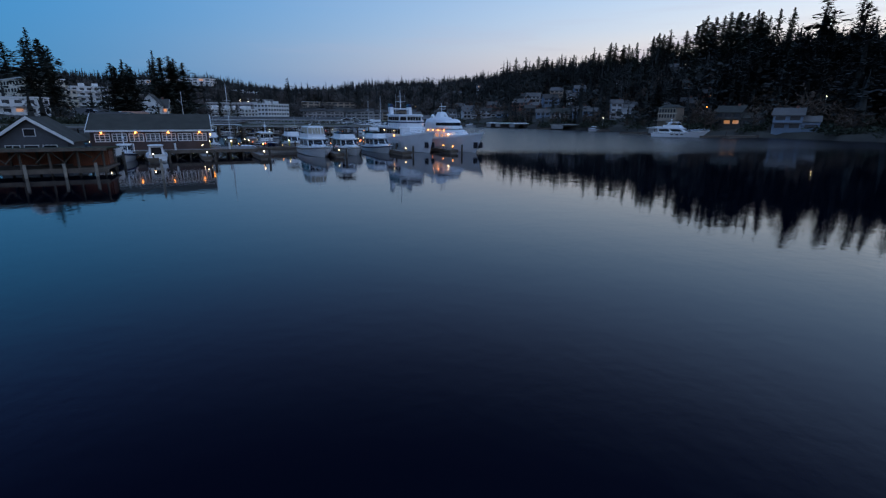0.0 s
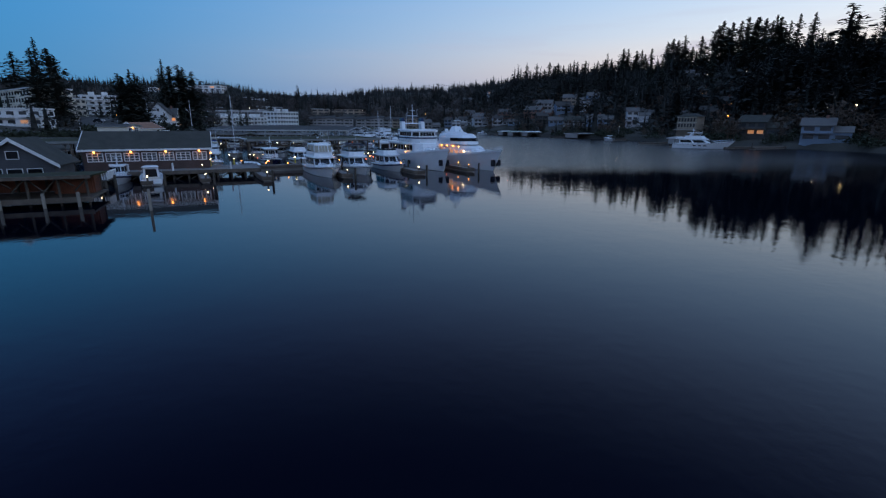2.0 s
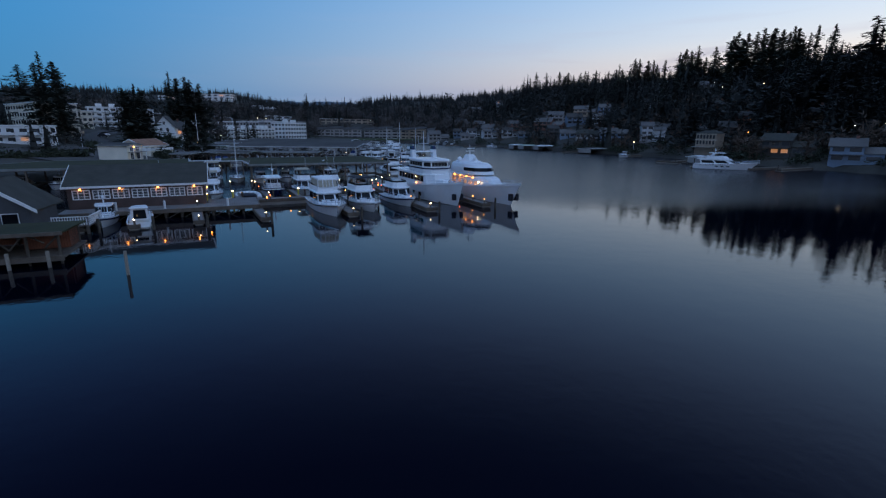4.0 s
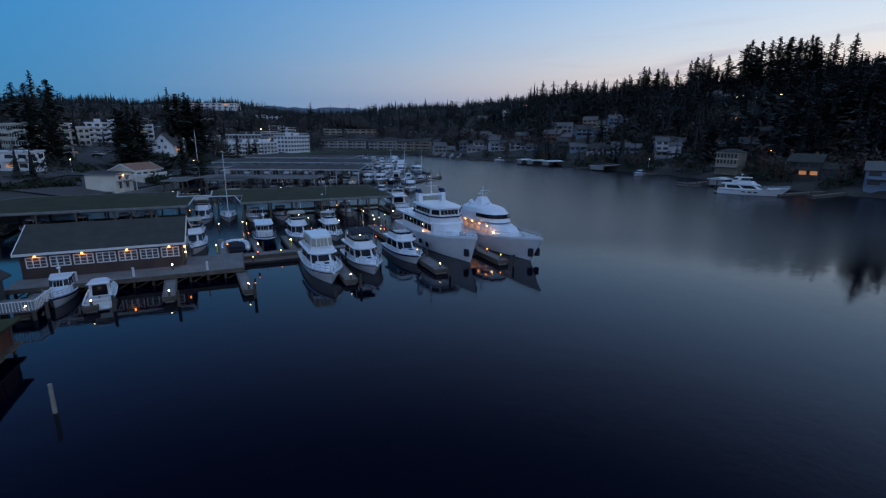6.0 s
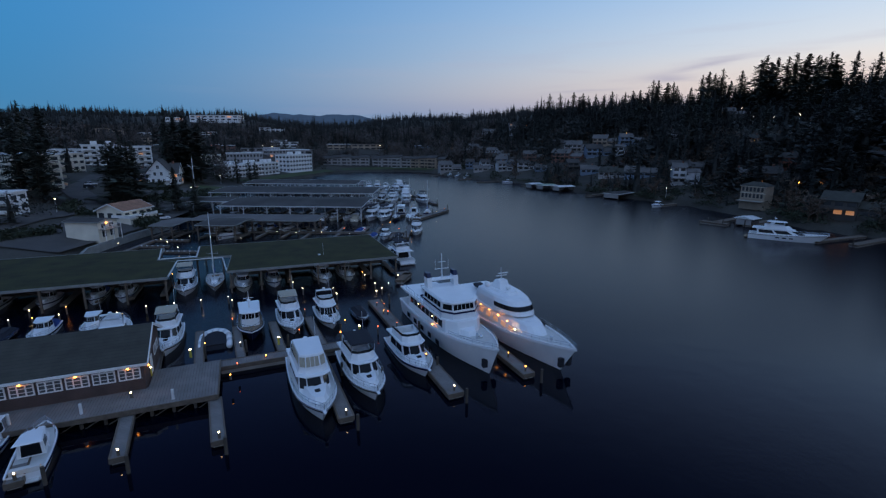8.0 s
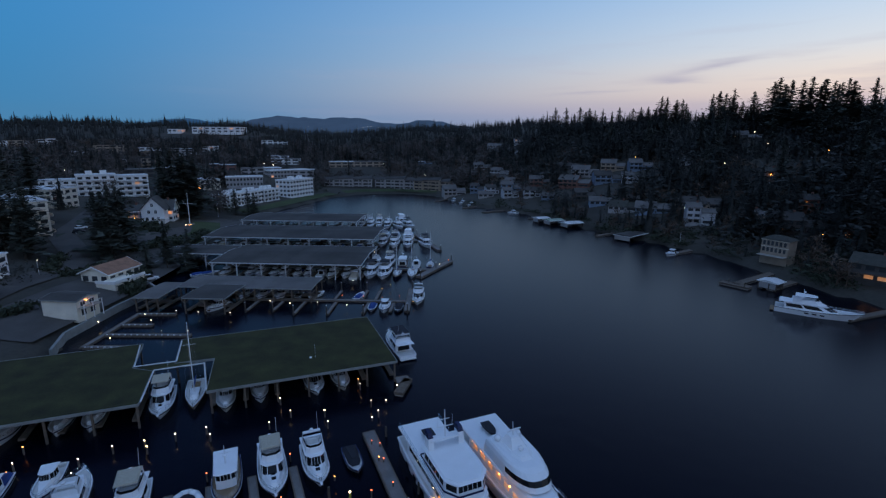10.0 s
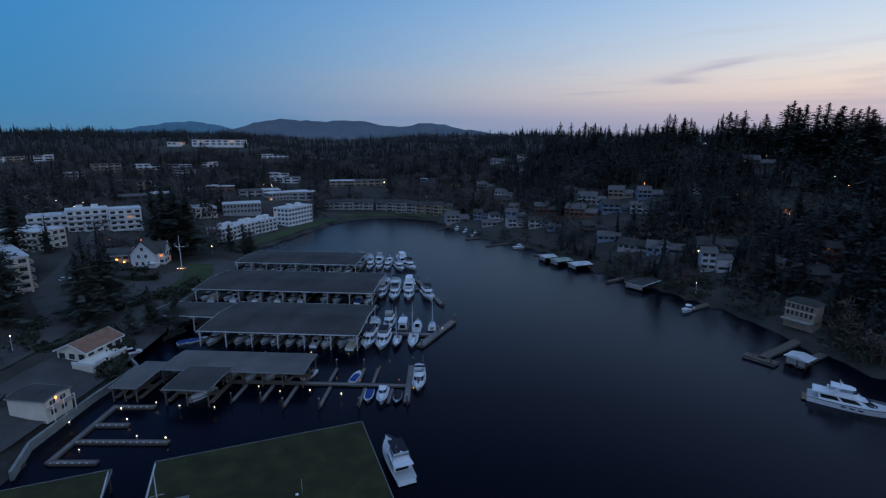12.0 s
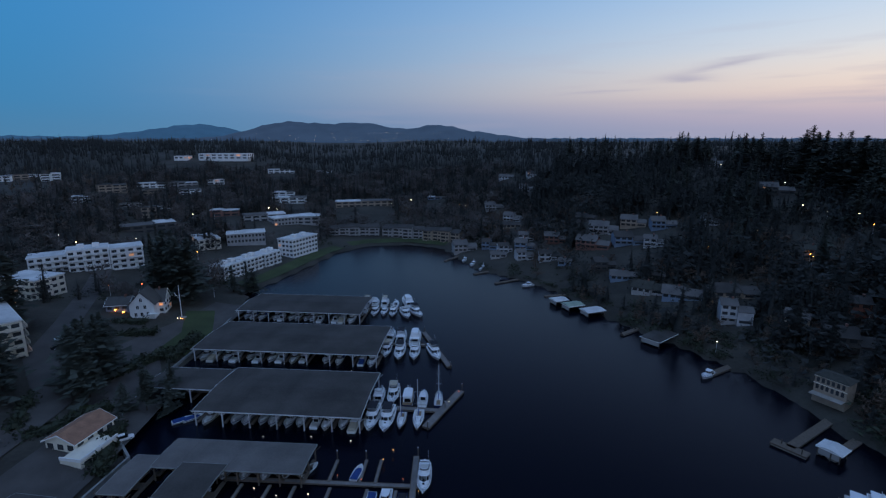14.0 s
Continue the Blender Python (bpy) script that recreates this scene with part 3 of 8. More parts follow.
def covered_moorage(x, y, w, d, an, z, bays, material, label, rise=0.9, ridge_along=True, rows=3, beam=None, seams=True):
    """A roof over berths: corner at (x, y), w along the front, d deep, on rows of posts, with knee braces and fascias."""
    c = thing("covered_moorage", label, "boat shelter", pose(x, y, 0, 0, 0, an), "covered moorages")
    t = 0.16
    o = 0.5
    for y0, y1, z0, z1 in ((-o, d / 2, z, z + rise), (d / 2, d + o, z + rise, z)):
        Shape().loft([[(-o, y0, z0), (w + o, y0, z0), (w + o, y1, z1), (-o, y1, z1)], [(-o, y0, z0 + t), (w + o, y0, z0 + t), (w + o, y1, z1 + t), (-o, y1, z1 + t)]], True, True).part("roof_slope", material, c)
    if seams:
        for k in range(1, int(w / 6)):
            xx = w * k / int(w / 6)
            for y0, y1, z0, z1 in ((-o, d / 2, z, z + rise), (d / 2, d + o, z + rise, z)):
                Shape().loft([[(xx - 0.09, yy, zz + t - 0.02), (xx + 0.09, yy, zz + t - 0.02), (xx + 0.09, yy, zz + t + 0.04), (xx - 0.09, yy, zz + t + 0.04)] for yy, zz in ((y0, z0), (y1, z1))], True, True).part("seam", material, c)
    bm = beam or FRAME_W
    for yy in (-o - 0.06, d + o + 0.06):
        Shape().box(-o, w + o, yy - 0.06, yy + 0.06, z - 0.12, z + t + 0.02).part("fascia", FASCIA if beam else bm, c)
    for xx in (-o - 0.06, w + o + 0.06):
        Shape().loft([[(xx - 0.06, yy, zz - 0.12), (xx + 0.06, yy, zz - 0.12), (xx + 0.06, yy, zz + t + 0.02), (xx - 0.06, yy, zz + t + 0.02)] for yy, zz in ((-o, z), (d / 2, z + rise), (d + o, z))], True, True).part("fascia", FASCIA if beam else bm, c)
    post = Shape().box(-0.16, 0.16, -0.16, 0.16, -2.2, z).mesh("post", bm)
    brace = Shape().tube((-1.5, 0, z - 0.1), (0, 0, z - 1.5), 0.09, sides=4).tube((1.5, 0, z - 0.1), (0, 0, z - 1.5), 0.09, sides=4).mesh("brace", bm)
    for j in range(rows):
        yy = d * j / (rows - 1)
        for i in range(bays + 1):
            m = pose(w * i / bays, yy, 0)
            repeat(post, "post", c, m)
            if j in (0, rows - 1):
                repeat(brace, "brace", c, m)
        Shape().box(0, w, yy - 0.1, yy + 0.1, z - 0.3, z).part("beam", bm, c)
    # berth walkways under the roof
    Shape().box(0, w, d / 2 - 1.0, d / 2 + 1.0, 0.35, 0.75).part("walkway", DOCK_EDGE, c)
    fing = Shape().box(-0.5, 0.5, 1.0, d - 1.0, 0.35, 0.72).mesh("finger", DOCK_EDGE)
    for i in range(bays + 1):
        repeat(fing, "finger", c, pose(w * i / bays, 0, 0))
    return c


def club_xy(a, b):
    """a metres along the clubhouse quay, b out towards the open bay, from the corner of its deck."""
    s, c = math.sin(radians(CLUB)), math.cos(radians(CLUB))
    return -29.2 + a * c + b * s, 79.8 + a * s - b * c


# the long roofs of the town marina
ROOFS = [covered_moorage(-82.9, 198.4, 49.0, 26.5, -2.5, 5.0, 6, ROOF_GREY, "grey roofed boat shelter on white posts over berths")]
covered_moorage(-106.4, 211.6, 22.5, 13.0, -2.7, 4.9, 3, ROOF_GREY, "short grey roofed boat shelter next to the shore", rise=0.4, rows=2)
ROOFS.append(covered_moorage(-106.3, 240.5, 70.2, 27.5, -2.8, 5.0, 8, ROOF_GREY, "long grey roofed boat shelter on white posts over berths"))
ROOFS.append(covered_moorage(-108.5, 282.9, 57.6, 24.0, -3.3, 5.0, 8, ROOF_GREY, "grey roofed boat shelter with a row of open berths"))
covered_moorage(-80.5, 174.9, 36.9, 10.6, -1.9, 4.0, 7, ROOF_PALE, "pale roofed narrow boat shelter beside open berths", rise=0.35, beam=DOCK_EDGE)
covered_moorage(-73.6, 164.3, 10.4, 11.2, -1.8, 4.3, 2, ROOF_GREY, "small dark roofed boat shelter over one berth", rise=0.3, rows=2, beam=DOCK_EDGE)
covered_moorage(-87.3, 165.7, 5.8, 13.0, -1.7, 3.8, 2, ROOF_PALE, "small pale lean-to roof by the seawall", rise=0.3, rows=2, beam=DOCK_EDGE)
# the two mossy roofs behind the clubhouse, each with a step in its outline, and the strip that joins them


def flat_shelter(outline, z, rows, label):
    """A flat mossy roof over berths: a slab on its outline, edge boards, posts along rows of (p, q, count), float walkways."""
    c = thing("covered_moorage", label, "boat shelter", None, "covered moorages")
    Shape().loft([[(x, y, z) for x, y in outline], [(x, y, z + 0.2) for x, y in outline]], True, True).part("roof", ROOF_GREEN, c)
    for (x0, y0), (x1, y1) in zip(outline, outline[1:] + outline[:1]):
        ln = math.hypot(x1 - x0, y1 - y0)
        m = Matrix.Translation((x0, y0, 0)) @ Matrix.Rotation(math.atan2(y1 - y0, x1 - x0), 4, "Z")
        Shape().box(0.0, ln, -0.12, -0.01, z - 0.22, z + 0.24, m).part("fascia", FASCIA, c)
    post = Shape().box(-0.15, 0.15, -0.15, 0.15, -2.2, z).mesh("post", DOCK_EDGE)
    for (x0, y0), (x1, y1), n in rows:
        for i in range(n):
            u = i / (n - 1)
            repeat(post, "post", c, pose(x0 + (x1 - x0) * u, y0 + (y1 - y0) * u, 0, 0, 0, CLUB))
        ln = math.hypot(x1 - x0, y1 - y0)
        m = Matrix.Translation((x0, y0, 0)) @ Matrix.Rotation(math.atan2(y1 - y0, x1 - x0), 4, "Z")
        Shape().box(0, ln, -0.1, 0.1, z - 0.35, z - 0.01, m).part("beam", DOCK_EDGE, c)
    (x0, y0), (x1, y1), n = rows[1]
    ln = math.hypot(x1 - x0, y1 - y0)
    m = Matrix.Translation((x0, y0, 0)) @ Matrix.Rotation(math.atan2(y1 - y0, x1 - x0), 4, "Z")
    Shape().box(0, ln, -0.9, 0.9, 0.35, 0.75, m).part("walkway", DOCK_EDGE, c)
    for i in range(n):
        Shape().box(ln * i / (n - 1) - 0.45, ln * i / (n - 1) + 0.45, -9.5, -0.95, 0.35, 0.72, m).part("finger", DOCK_EDGE, c)
    return c


flat_shelter([(-44.6, 117.5), (-14.8, 129.3), (-24.3, 151.9), (-59.8, 137.9), (-55.3, 127.4), (-49.0, 129.6)], 4.1,
             [((-44.3, 118.0), (-15.3, 129.5), 7), ((-48.5, 128.5), (-19.6, 140.0), 7), ((-58.5, 137.6), (-24.4, 151.2), 7)], "mossy green roofed boat shelter behind the yacht club")
flat_shelter([(-98.6, 95.7), (-53.3, 113.4), (-57.6, 124.2), (-61.9, 125.2), (-66.4, 135.6), (-94.0, 124.7)], 4.1,
             [((-98.2, 96.2), (-53.7, 113.6), 9), ((-95.0, 109.3), (-58.6, 123.6), 9), ((-90.0, 125.6), (-66.6, 134.9), 6)], "long mossy roofed boat shelter by the shore")
fr = thing("roof_frame", "pale open roof beams between the two mossy shelters", "boat shelter")
for p, q in (((-57.4, 124.4), (-49.9, 127.4)), ((-57.4, 124.4), (-53.2, 113.9)), ((-49.9, 127.4), (-44.8, 117.8)), ((-61.7, 125.6), (-66.5, 134.9)), ((-61.7, 125.6), (-55.4, 128.0)), ((-59.4, 137.2), (-55.4, 128.0))):
    Shape().tube((*p, 4.38), (*q, 4.38), 0.13, sides=4).part("beam", FRAME_W, fr)
Shape().loft([[(x, y, zz) for x, y in ((-57.3, 124.6), (-50.0, 127.5), (-55.3, 127.8), (-61.5, 125.5))] for zz in (4.1, 4.25)], True, True).part("walkway_roof", ROOF_GREEN, fr)
for p in ((-57.4, 124.4), (-49.9, 127.4), (-55.4, 128.0), (-61.7, 125.6)):
    Shape().box(p[0] - 0.12, p[0] + 0.12, p[1] - 0.12, p[1] + 0.12, -2, 4.3).part("post", DOCK_EDGE, fr)

# club quay: deck on pilings, walkway and fingers
quay = thing("quay", "broad grey plank quay on wooden pilings beside the clubhouse", "pier", pose(*club_xy(0, 0), 0, 0, 0, CLUB))
Shape().box(-7.0, 0, 0, 9.0, 0.98, 1.2).part("deck", DOCK, quay)
Shape().box(-24.5, -7.0, 0, 4.6, 0.98, 1.2).part("deck", DOCK, quay)
Shape().box(-24.5, 0.05, -0.14, 0.0, 0.75, 1.28).part("edge_beam", DOCK_EDGE, quay)
Shape().box(0.0, 0.14, 0.0, 9.0, 0.75, 1.28).part("edge_beam", DOCK_EDGE, quay)
pm = Shape().tube((0, 0, -2.5), (0, 0, 1.0), 0.17, sides=8).mesh("support_post", PILE)
for i in range(13):
    for b in (0.35, 2.3):
        repeat(pm, "support_post", quay, pose(-24.2 + i * 2.0, b, 0))
for i in range(4):
    for b in (5, 8.6):
        repeat(pm, "support_post", quay, pose(-6.4 + i * 2.0, b, 0))
cross = Shape().tube((0, 0, -0.2), (2.0, 0, 0.9), 0.07, sides=4).mesh("brace", PILE)
for i in range(12):
    repeat(cross, "brace", quay, pose(-24.2 + i * 2.0, 0.2, 0))
dock(club_xy(0, -8.2), club_xy(15.5, -8.4), 1.9, 0.95)
dock((-33.5, 70.1), (-37.1, 77.1), 1.2, 0.65)
dock((-25.8, 72.6), (-29.6, 80.0), 1.2, 0.65)
dock((-39.8, 66.9), (-44.1, 73.9), 1.2, 0.65)
dock((-45.1, 64.9), (-49.0, 71.8), 1.2, 0.65)
dock((-14.8, 76.5), (-22.1, 92.7), 1.5, 0.65)
dock((-3.8, 81.3), (-17.4, 112.4), 1.8, 0.65, "long brown timber pier beside the large yachts")
dock((4.9, 85.9), (-6.1, 111.7), 1.5, 0.65)
dock((-14.0, 124.0), (-12.8, 129.2), 1.6, 0.8, deck=DOCK_EDGE)
dock((-14.9, 128.4), (-12.6, 129.3), 2.4, 0.8)
for a in (-12.5, -7.4, -2.6, 2.2, 7.2, 12.4):
    dock(club_xy(a + 0.2, -9.4), club_xy(a - 0.4, -21.0), 1.0, 0.75)

# town marina floats
dock((-63.4, 175.8), (-13.8, 174.5), 1.2, 0.45, thick=0.3)
for x, y in ((-58.5, 165.9), (-51.5, 166.5), (-45.3, 164.0), (-36.7, 164.0), (-27.6, 164.9), (-20.7, 166.0)):
    dock((x, y), (x + 0.2, 174.0 - 0.026 * (x + 63)), 0.7, 0.45, thick=0.3)
for x, y in ((-37.4, 183.7), (-29.8, 184.0), (-25.9, 184.1)):
    dock((x, 176.2 - 0.026 * (x + 63)), (x + 0.2, y), 0.7, 0.45, thick=0.3)
dock((-16.3, 166.5), (-16.7, 185.7), 1.4, 0.6)
dock((-33.1, 209.7), (-10.7, 208.1), 1.8, 0.6)
dock((-15.2, 199.0), (-5.0, 220.2), 2.4, 0.7, "broad pale float at the outer end of the marina")
dock((-35.3, 257.7), (-19.6, 257.1), 1.6, 0.6)
dock((-21.1, 270.3), (-9.2, 237.8), 1.9, 0.7)
dock((-50.2, 301.2), (-27.4, 299.7), 1.6, 0.6)
# the comb of small floats by the seawall
dock((-84.2, 142.1), (-85.0, 163.2), 1.1, 0.45)
for x0, x1, y in ((-84.0, -74.8, 142.4), (-84.0, -64.6, 149.2), (-84.2, -77.0, 155.2), (-84.8, -75.6, 162.7)):
    f = dock((x0, y), (x1, y + 0.3), 1.1, 0.45, "low grey float with pale bull rails")
    n = int((x1 - x0) / 1.4)
    for i in range(n):
        Shape().box(0.4 + i * 1.4, 0.75 + i * 1.4, -0.62, -0.50, 0.35, 0.72).part("cleat", CAP, f)

# ---- clubhouse ----


def gable_roof(parent, x0, x1, y0, y1, z, rise, material, over=0.5, t=0.18, trim=TRIM):
    """Two slopes with the ridge along x, with eave boards and barge boards."""
    ym = (y0 + y1) / 2
    k = rise / (ym - y0)
    for ya, sg in ((y0 - over, 1), (y1 + over, -1)):
        za = z - over * k
        Shape().loft([[(x0 - over, ya, za), (x1 + over, ya, za), (x1 + over, ym, z + rise), (x0 - over, ym, z + rise)], [(x0 - over, ya, za + t), (x1 + over, ya, za + t), (x1 + over, ym, z + rise + t), (x0 - over, ym, z + rise + t)]], True, True).part("roof", material, parent)
        Shape().box(x0 - over, x1 + over, ya - 0.05 * sg - 0.04, ya - 0.05 * sg + 0.04, za - 0.08, za + t + 0.03).part("eave_board", trim, parent)
    for xe in (x0 - over - 0.05, x1 + over + 0.05):
        Shape().loft([[(xe - 0.045, yy, zz - 0.14), (xe + 0.045, yy, zz - 0.14), (xe + 0.045, yy, zz + t + 0.03), (xe - 0.045, yy, zz + t + 0.03)] for yy, zz in ((y0 - over, z - over * k), (ym, z + rise), (y1 + over, z - over * k))], True, True).part("barge_board", trim, parent)


def gable_walls(parent, x0, x1, y0, y1, z0, z1, rise, material):
    ym = (y0 + y1) / 2
    s = Shape().poly((x0, y0, z0), (x1, y0, z0), (x1, y0, z1), (x0, y0, z1)).poly((x1, y1, z0), (x0, y1, z0), (x0, y1, z1), (x1, y1, z1))
    s.poly((x1, y0, z0), (x1, y1, z0), (x1, y1, z1), (x1, ym, z1 + rise), (x1, y0, z1)).poly((x0, y1, z0), (x0, y0, z0), (x0, y0, z1), (x0, ym, z1 + rise), (x0, y1, z1))
    s.poly((x0, y0, z0), (x0, y1, z0), (x1, y1, z0), (x1, y0, z0))
    return s.part("wall", material, parent)


def window(parent, x, y, z, w, h, cols, rows_, m=None, glass=None, bar=0.07, frame_mat=None, sill=False):
    """A framed window set in a wall that faces -y of m: outer frame, bars and each pane."""
    m = m or Matrix()
    d = 0.06

    def loop(inset, yy):
        return [m @ Vector(p) for p in ((x + inset, yy, z + inset), (x + w - inset, yy, z + inset), (x + w - inset, yy, z + h - inset), (x + inset, yy, z + h - inset))]

    wn = Shape().loft([loop(0, y + 0.02), loop(0, y - d), loop(bar, y - d), loop(bar, y + 0.02)]).part("window", frame_mat or TRIM, parent)
    for i in range(1, cols):
        Shape().box(x + w * i / cols - bar / 2, x + w * i / cols + bar / 2, y - d, y + 0.02, z + bar, z + h - bar, m).part("mullion", frame_mat or TRIM, wn)
    for j in range(1, rows_):
        Shape().box(x + bar, x + w - bar, y - d * 0.8, y + 0.02, z + h * j / rows_ - bar * 0.25, z + h * j / rows_ + bar * 0.25, m).part("glazing_bar", frame_mat or TRIM, wn)
    for i in range(cols):
        x0, x1 = x + w * i / cols, x + w * (i + 1) / cols
        Shape().box(x0 + bar / 2, x1 - bar / 2, y - 0.03, y + 0.01, z + bar, z + h - bar, m).part("pane", glass or GLASS, wn)
    return wn


DIM_GLASS = mat("dim_room_glass", (0.10, 0.105, 0.11), 0.12, var=0.3, scale=1.5, spec=0.6)
club = thing("clubhouse", "long low brown clubhouse with white multi-pane windows on pilings", "building", pose(*club_xy(-23.95, -4.4), 0, 0, 0, CLUB))
CW, CD = 16.8, 10.4
gable_walls(club, 0, CW, 0, CD, 0.7, 4.35, 2.35, SIDING)
gable_roof(club, 0, CW, 0, CD, 4.35, 2.35, SHINGLE, 0.45)
for i in range(7):
    w_ = window(club, 0.55 + i * 2.31, -0.03, 2.50, 2.06, 1.30, 3, 3, glass=DIM_GLASS, bar=0.13)
    if i % 2 == 0:
        lp = Shape().tube((1.55 + i * 2.31, -0.02, 4.0), (1.55 + i * 2.31, -0.3, 4.05), 0.03).part("lamp_bracket", ALU, club)
        Shape().tube((1.55 + i * 2.31, -0.32, 4.1), (1.55 + i * 2.31, -0.32, 3.86), 0.05, 0.15, 8).part("lamp", LAMP_O, club, "amber eave lamp")
for k, z in ((0.7, 3.7),):
    Shape().ball((CW + 0.25, 1.0, 3.5), 0.13).part("lamp", LAMP_O, club)
Shape().box(CW - 0.02, CW + 0.06, 3.6, 4.7, 1.2, 3.3).part("door", TRIM, club)
for zz in range(2):
    window(club, 6.2 + zz * 1.7, -0.02, 2.4, 1.3, 1.1, 2, 2, pose(CW, 0, 0, 0, 0, 90))
pm2 = Shape().tube((0, 0, -2.5), (0, 0, 0.75), 0.2, sides=7).mesh("support_post", PILE)
for i in range(6):
    for j in range(4):
        repeat(pm2, "support_post", club, pose(0.4 + i * 3.2, 0.4 + j * 3.2, 0))

# the grey gabled house beside the clubhouse
ann = thing("boat_club_annex", "grey sided waterside house with white gable trim", "building", pose(-52.3, 61.8, 0, 0, 0, CLUB - 4))
gable_walls(ann, -3.9, 3.9, 0, 7.0, 0.6, 3.2, 0.01, SIDING_G)
for sg in (1, -1):
    Shape().loft([[(0, yy, 6.2), (sg * 4.6, yy, 2.95), (sg * 4.6, yy, 3.15), (0, yy, 6.42)] for yy in (-0.5, 7.4)], True, True).part("roof", SHINGLE, ann)
    Shape().loft([[(0, yy, 6.05), (sg * 4.65, yy, 2.8), (sg * 4.65, yy, 3.2), (0, yy, 6.48)] for yy in (-0.62, -0.5)], True, True).part("barge_board", TRIM, ann)
for yy in (0.0, 7.0):
    Shape().loft([[(-3.9, yy - 0.02, 3.2), (3.9, yy - 0.02, 3.2), (0, yy - 0.02, 6.1)], [(-3.9, yy + 0.02, 3.2), (3.9, yy + 0.02, 3.2), (0, yy + 0.02, 6.1)]], True, True).part("gable_wall", SIDING_G, ann)
window(ann, -0.7, -0.06, 3.9, 1.3, 1.0, 1, 1)
for xx in (-2.9, -0.9, 1.1):
    window(ann, xx, -0.06, 1.5, 1.6, 1.3, 1 if xx > -2 else 2, 1)
pm3 = Shape().tube((0, 0, -2.5), (0, 0, 0.65), 0.2, sides=7).mesh("support_post", PILE)
for i in range(5):
    for j in range(3):
        repeat(pm3, "support_post", ann, pose(-3.6 + i * 1.8, 0.4 + j * 3, 0))
# porch with white railing at its corner
Shape().box(3.95, 9.2, 0.0, 4.5, 0.95, 1.12).part("porch_deck", DOCK, ann)
rl = Shape()
for x0, y0, x1, y1 in ((5.6, 0.0, 9.2, 0.0), (9.2, 0.0, 9.2, 4.5)):
    n = 14
    for i in range(n + 1):
        u = i / n
        rl.box(x0 + (x1 - x0) * u - 0.03, x0 + (x1 - x0) * u + 0.03, y0 + (y1 - y0) * u - 0.03, y0 + (y1 - y0) * u + 0.03, 1.12, 2.05)
    rl.box(min(x0, x1) - 0.05, max(x0, x1) + 0.05, min(y0, y1) - 0.05, max(y0, y1) + 0.05, 2.05, 2.15)
rl.part("porch_railing", TRIM, ann, "white porch railing")
for x, y in ((6.0, 0.3), (8.9, 0.3), (8.9, 4.2)):
    repeat(pm3, "support_post", ann, pose(x, y, 0.35))

# old open boathouse in front
bh = thing("boathouse", "old brown open-fronted wooden boathouse on pilings", "building", pose(-37.7, 52.6, 0, 0, 0, CLUB - 2))
Shape().block([(-13.5, -1.2, 2.95), (0.6, -1.2, 2.95), (0.6, 6.0, 2.72), (-13.5, 6.0, 2.72)], [(-13.5, -1.2, 3.12), (0.6, -1.2, 3.12), (0.6, 6.0, 2.89), (-13.5, 6.0, 2.89)]).part("roof", ROOF_GREEN, bh)
Shape().box(-13.5, 0.6, -1.3, -1.18, 2.8, 3.14).part("eave_board", DOCK_EDGE, bh)
Shape().box(-13, 0, 5.4, 5.6, 0.9, 2.72).part("back_wall", BROWN_WOOD, bh)
Shape().box(-0.15, 0.0, 2.6, 5.38, 0.9, 2.74).part("side_wall", BROWN_WOOD, bh)
Shape().box(-3.6, -0.15, 2.4, 2.55, 0.9, 2.8).part("partition", BROWN_WOOD, bh)
Shape().box(-13.4, 0.4, -0.9, 6, 0.62, 0.82).part("deck", DOCK_EDGE, bh)
Shape().box(-13.4, 0.4, -1.05, -0.9, 0.4, 0.9).part("edge_beam", DOCK_EDGE, bh)
for i, x in enumerate((-13, -10.2, -7.6, -5.0, -2.4, 0.0)):
    Shape().tube((x, -0.4, -2.5), (x, -0.4, 2.9), 0.13, sides=7).part("post", PILE, bh)
    Shape().tube((x, 5.2, -2.5), (x, 5.2, 2.72), 0.13, sides=7).part("post", PILE, bh)
    if i < 5:
        Shape().tube((x, -0.4, 2.9), (x + 1.3, -0.4, 1.5 if i % 2 else 2.0), 0.08, sides=4).part("brace", PILE, bh)
        Shape().tube((x + 2.6, -0.4, 2.9), (x + 1.3, -0.4, 1.5), 0.08, sides=4).part("brace", PILE, bh)
for x in (-12.2, -7.0, -3.5, -0.6):
    Shape().tube((x, -1.6, -2.5), (x, -1.6, 1.5), 0.16, sides=8).part("support_post", PALE_PILE, bh)

# ---- buildings round the bay ----
brng = random.Random(21)


def face(k, w, d):
    """The pose of one of the four walls of a w x d block, its outside along -y, and its length."""
    return ((pose(0, 0, 0), w), (pose(w, 0, 0, 0, 0, 90), d), (pose(w, d, 0, 0, 0, 180), w), (pose(0, d, 0, 0, 0, 270), d))[k]


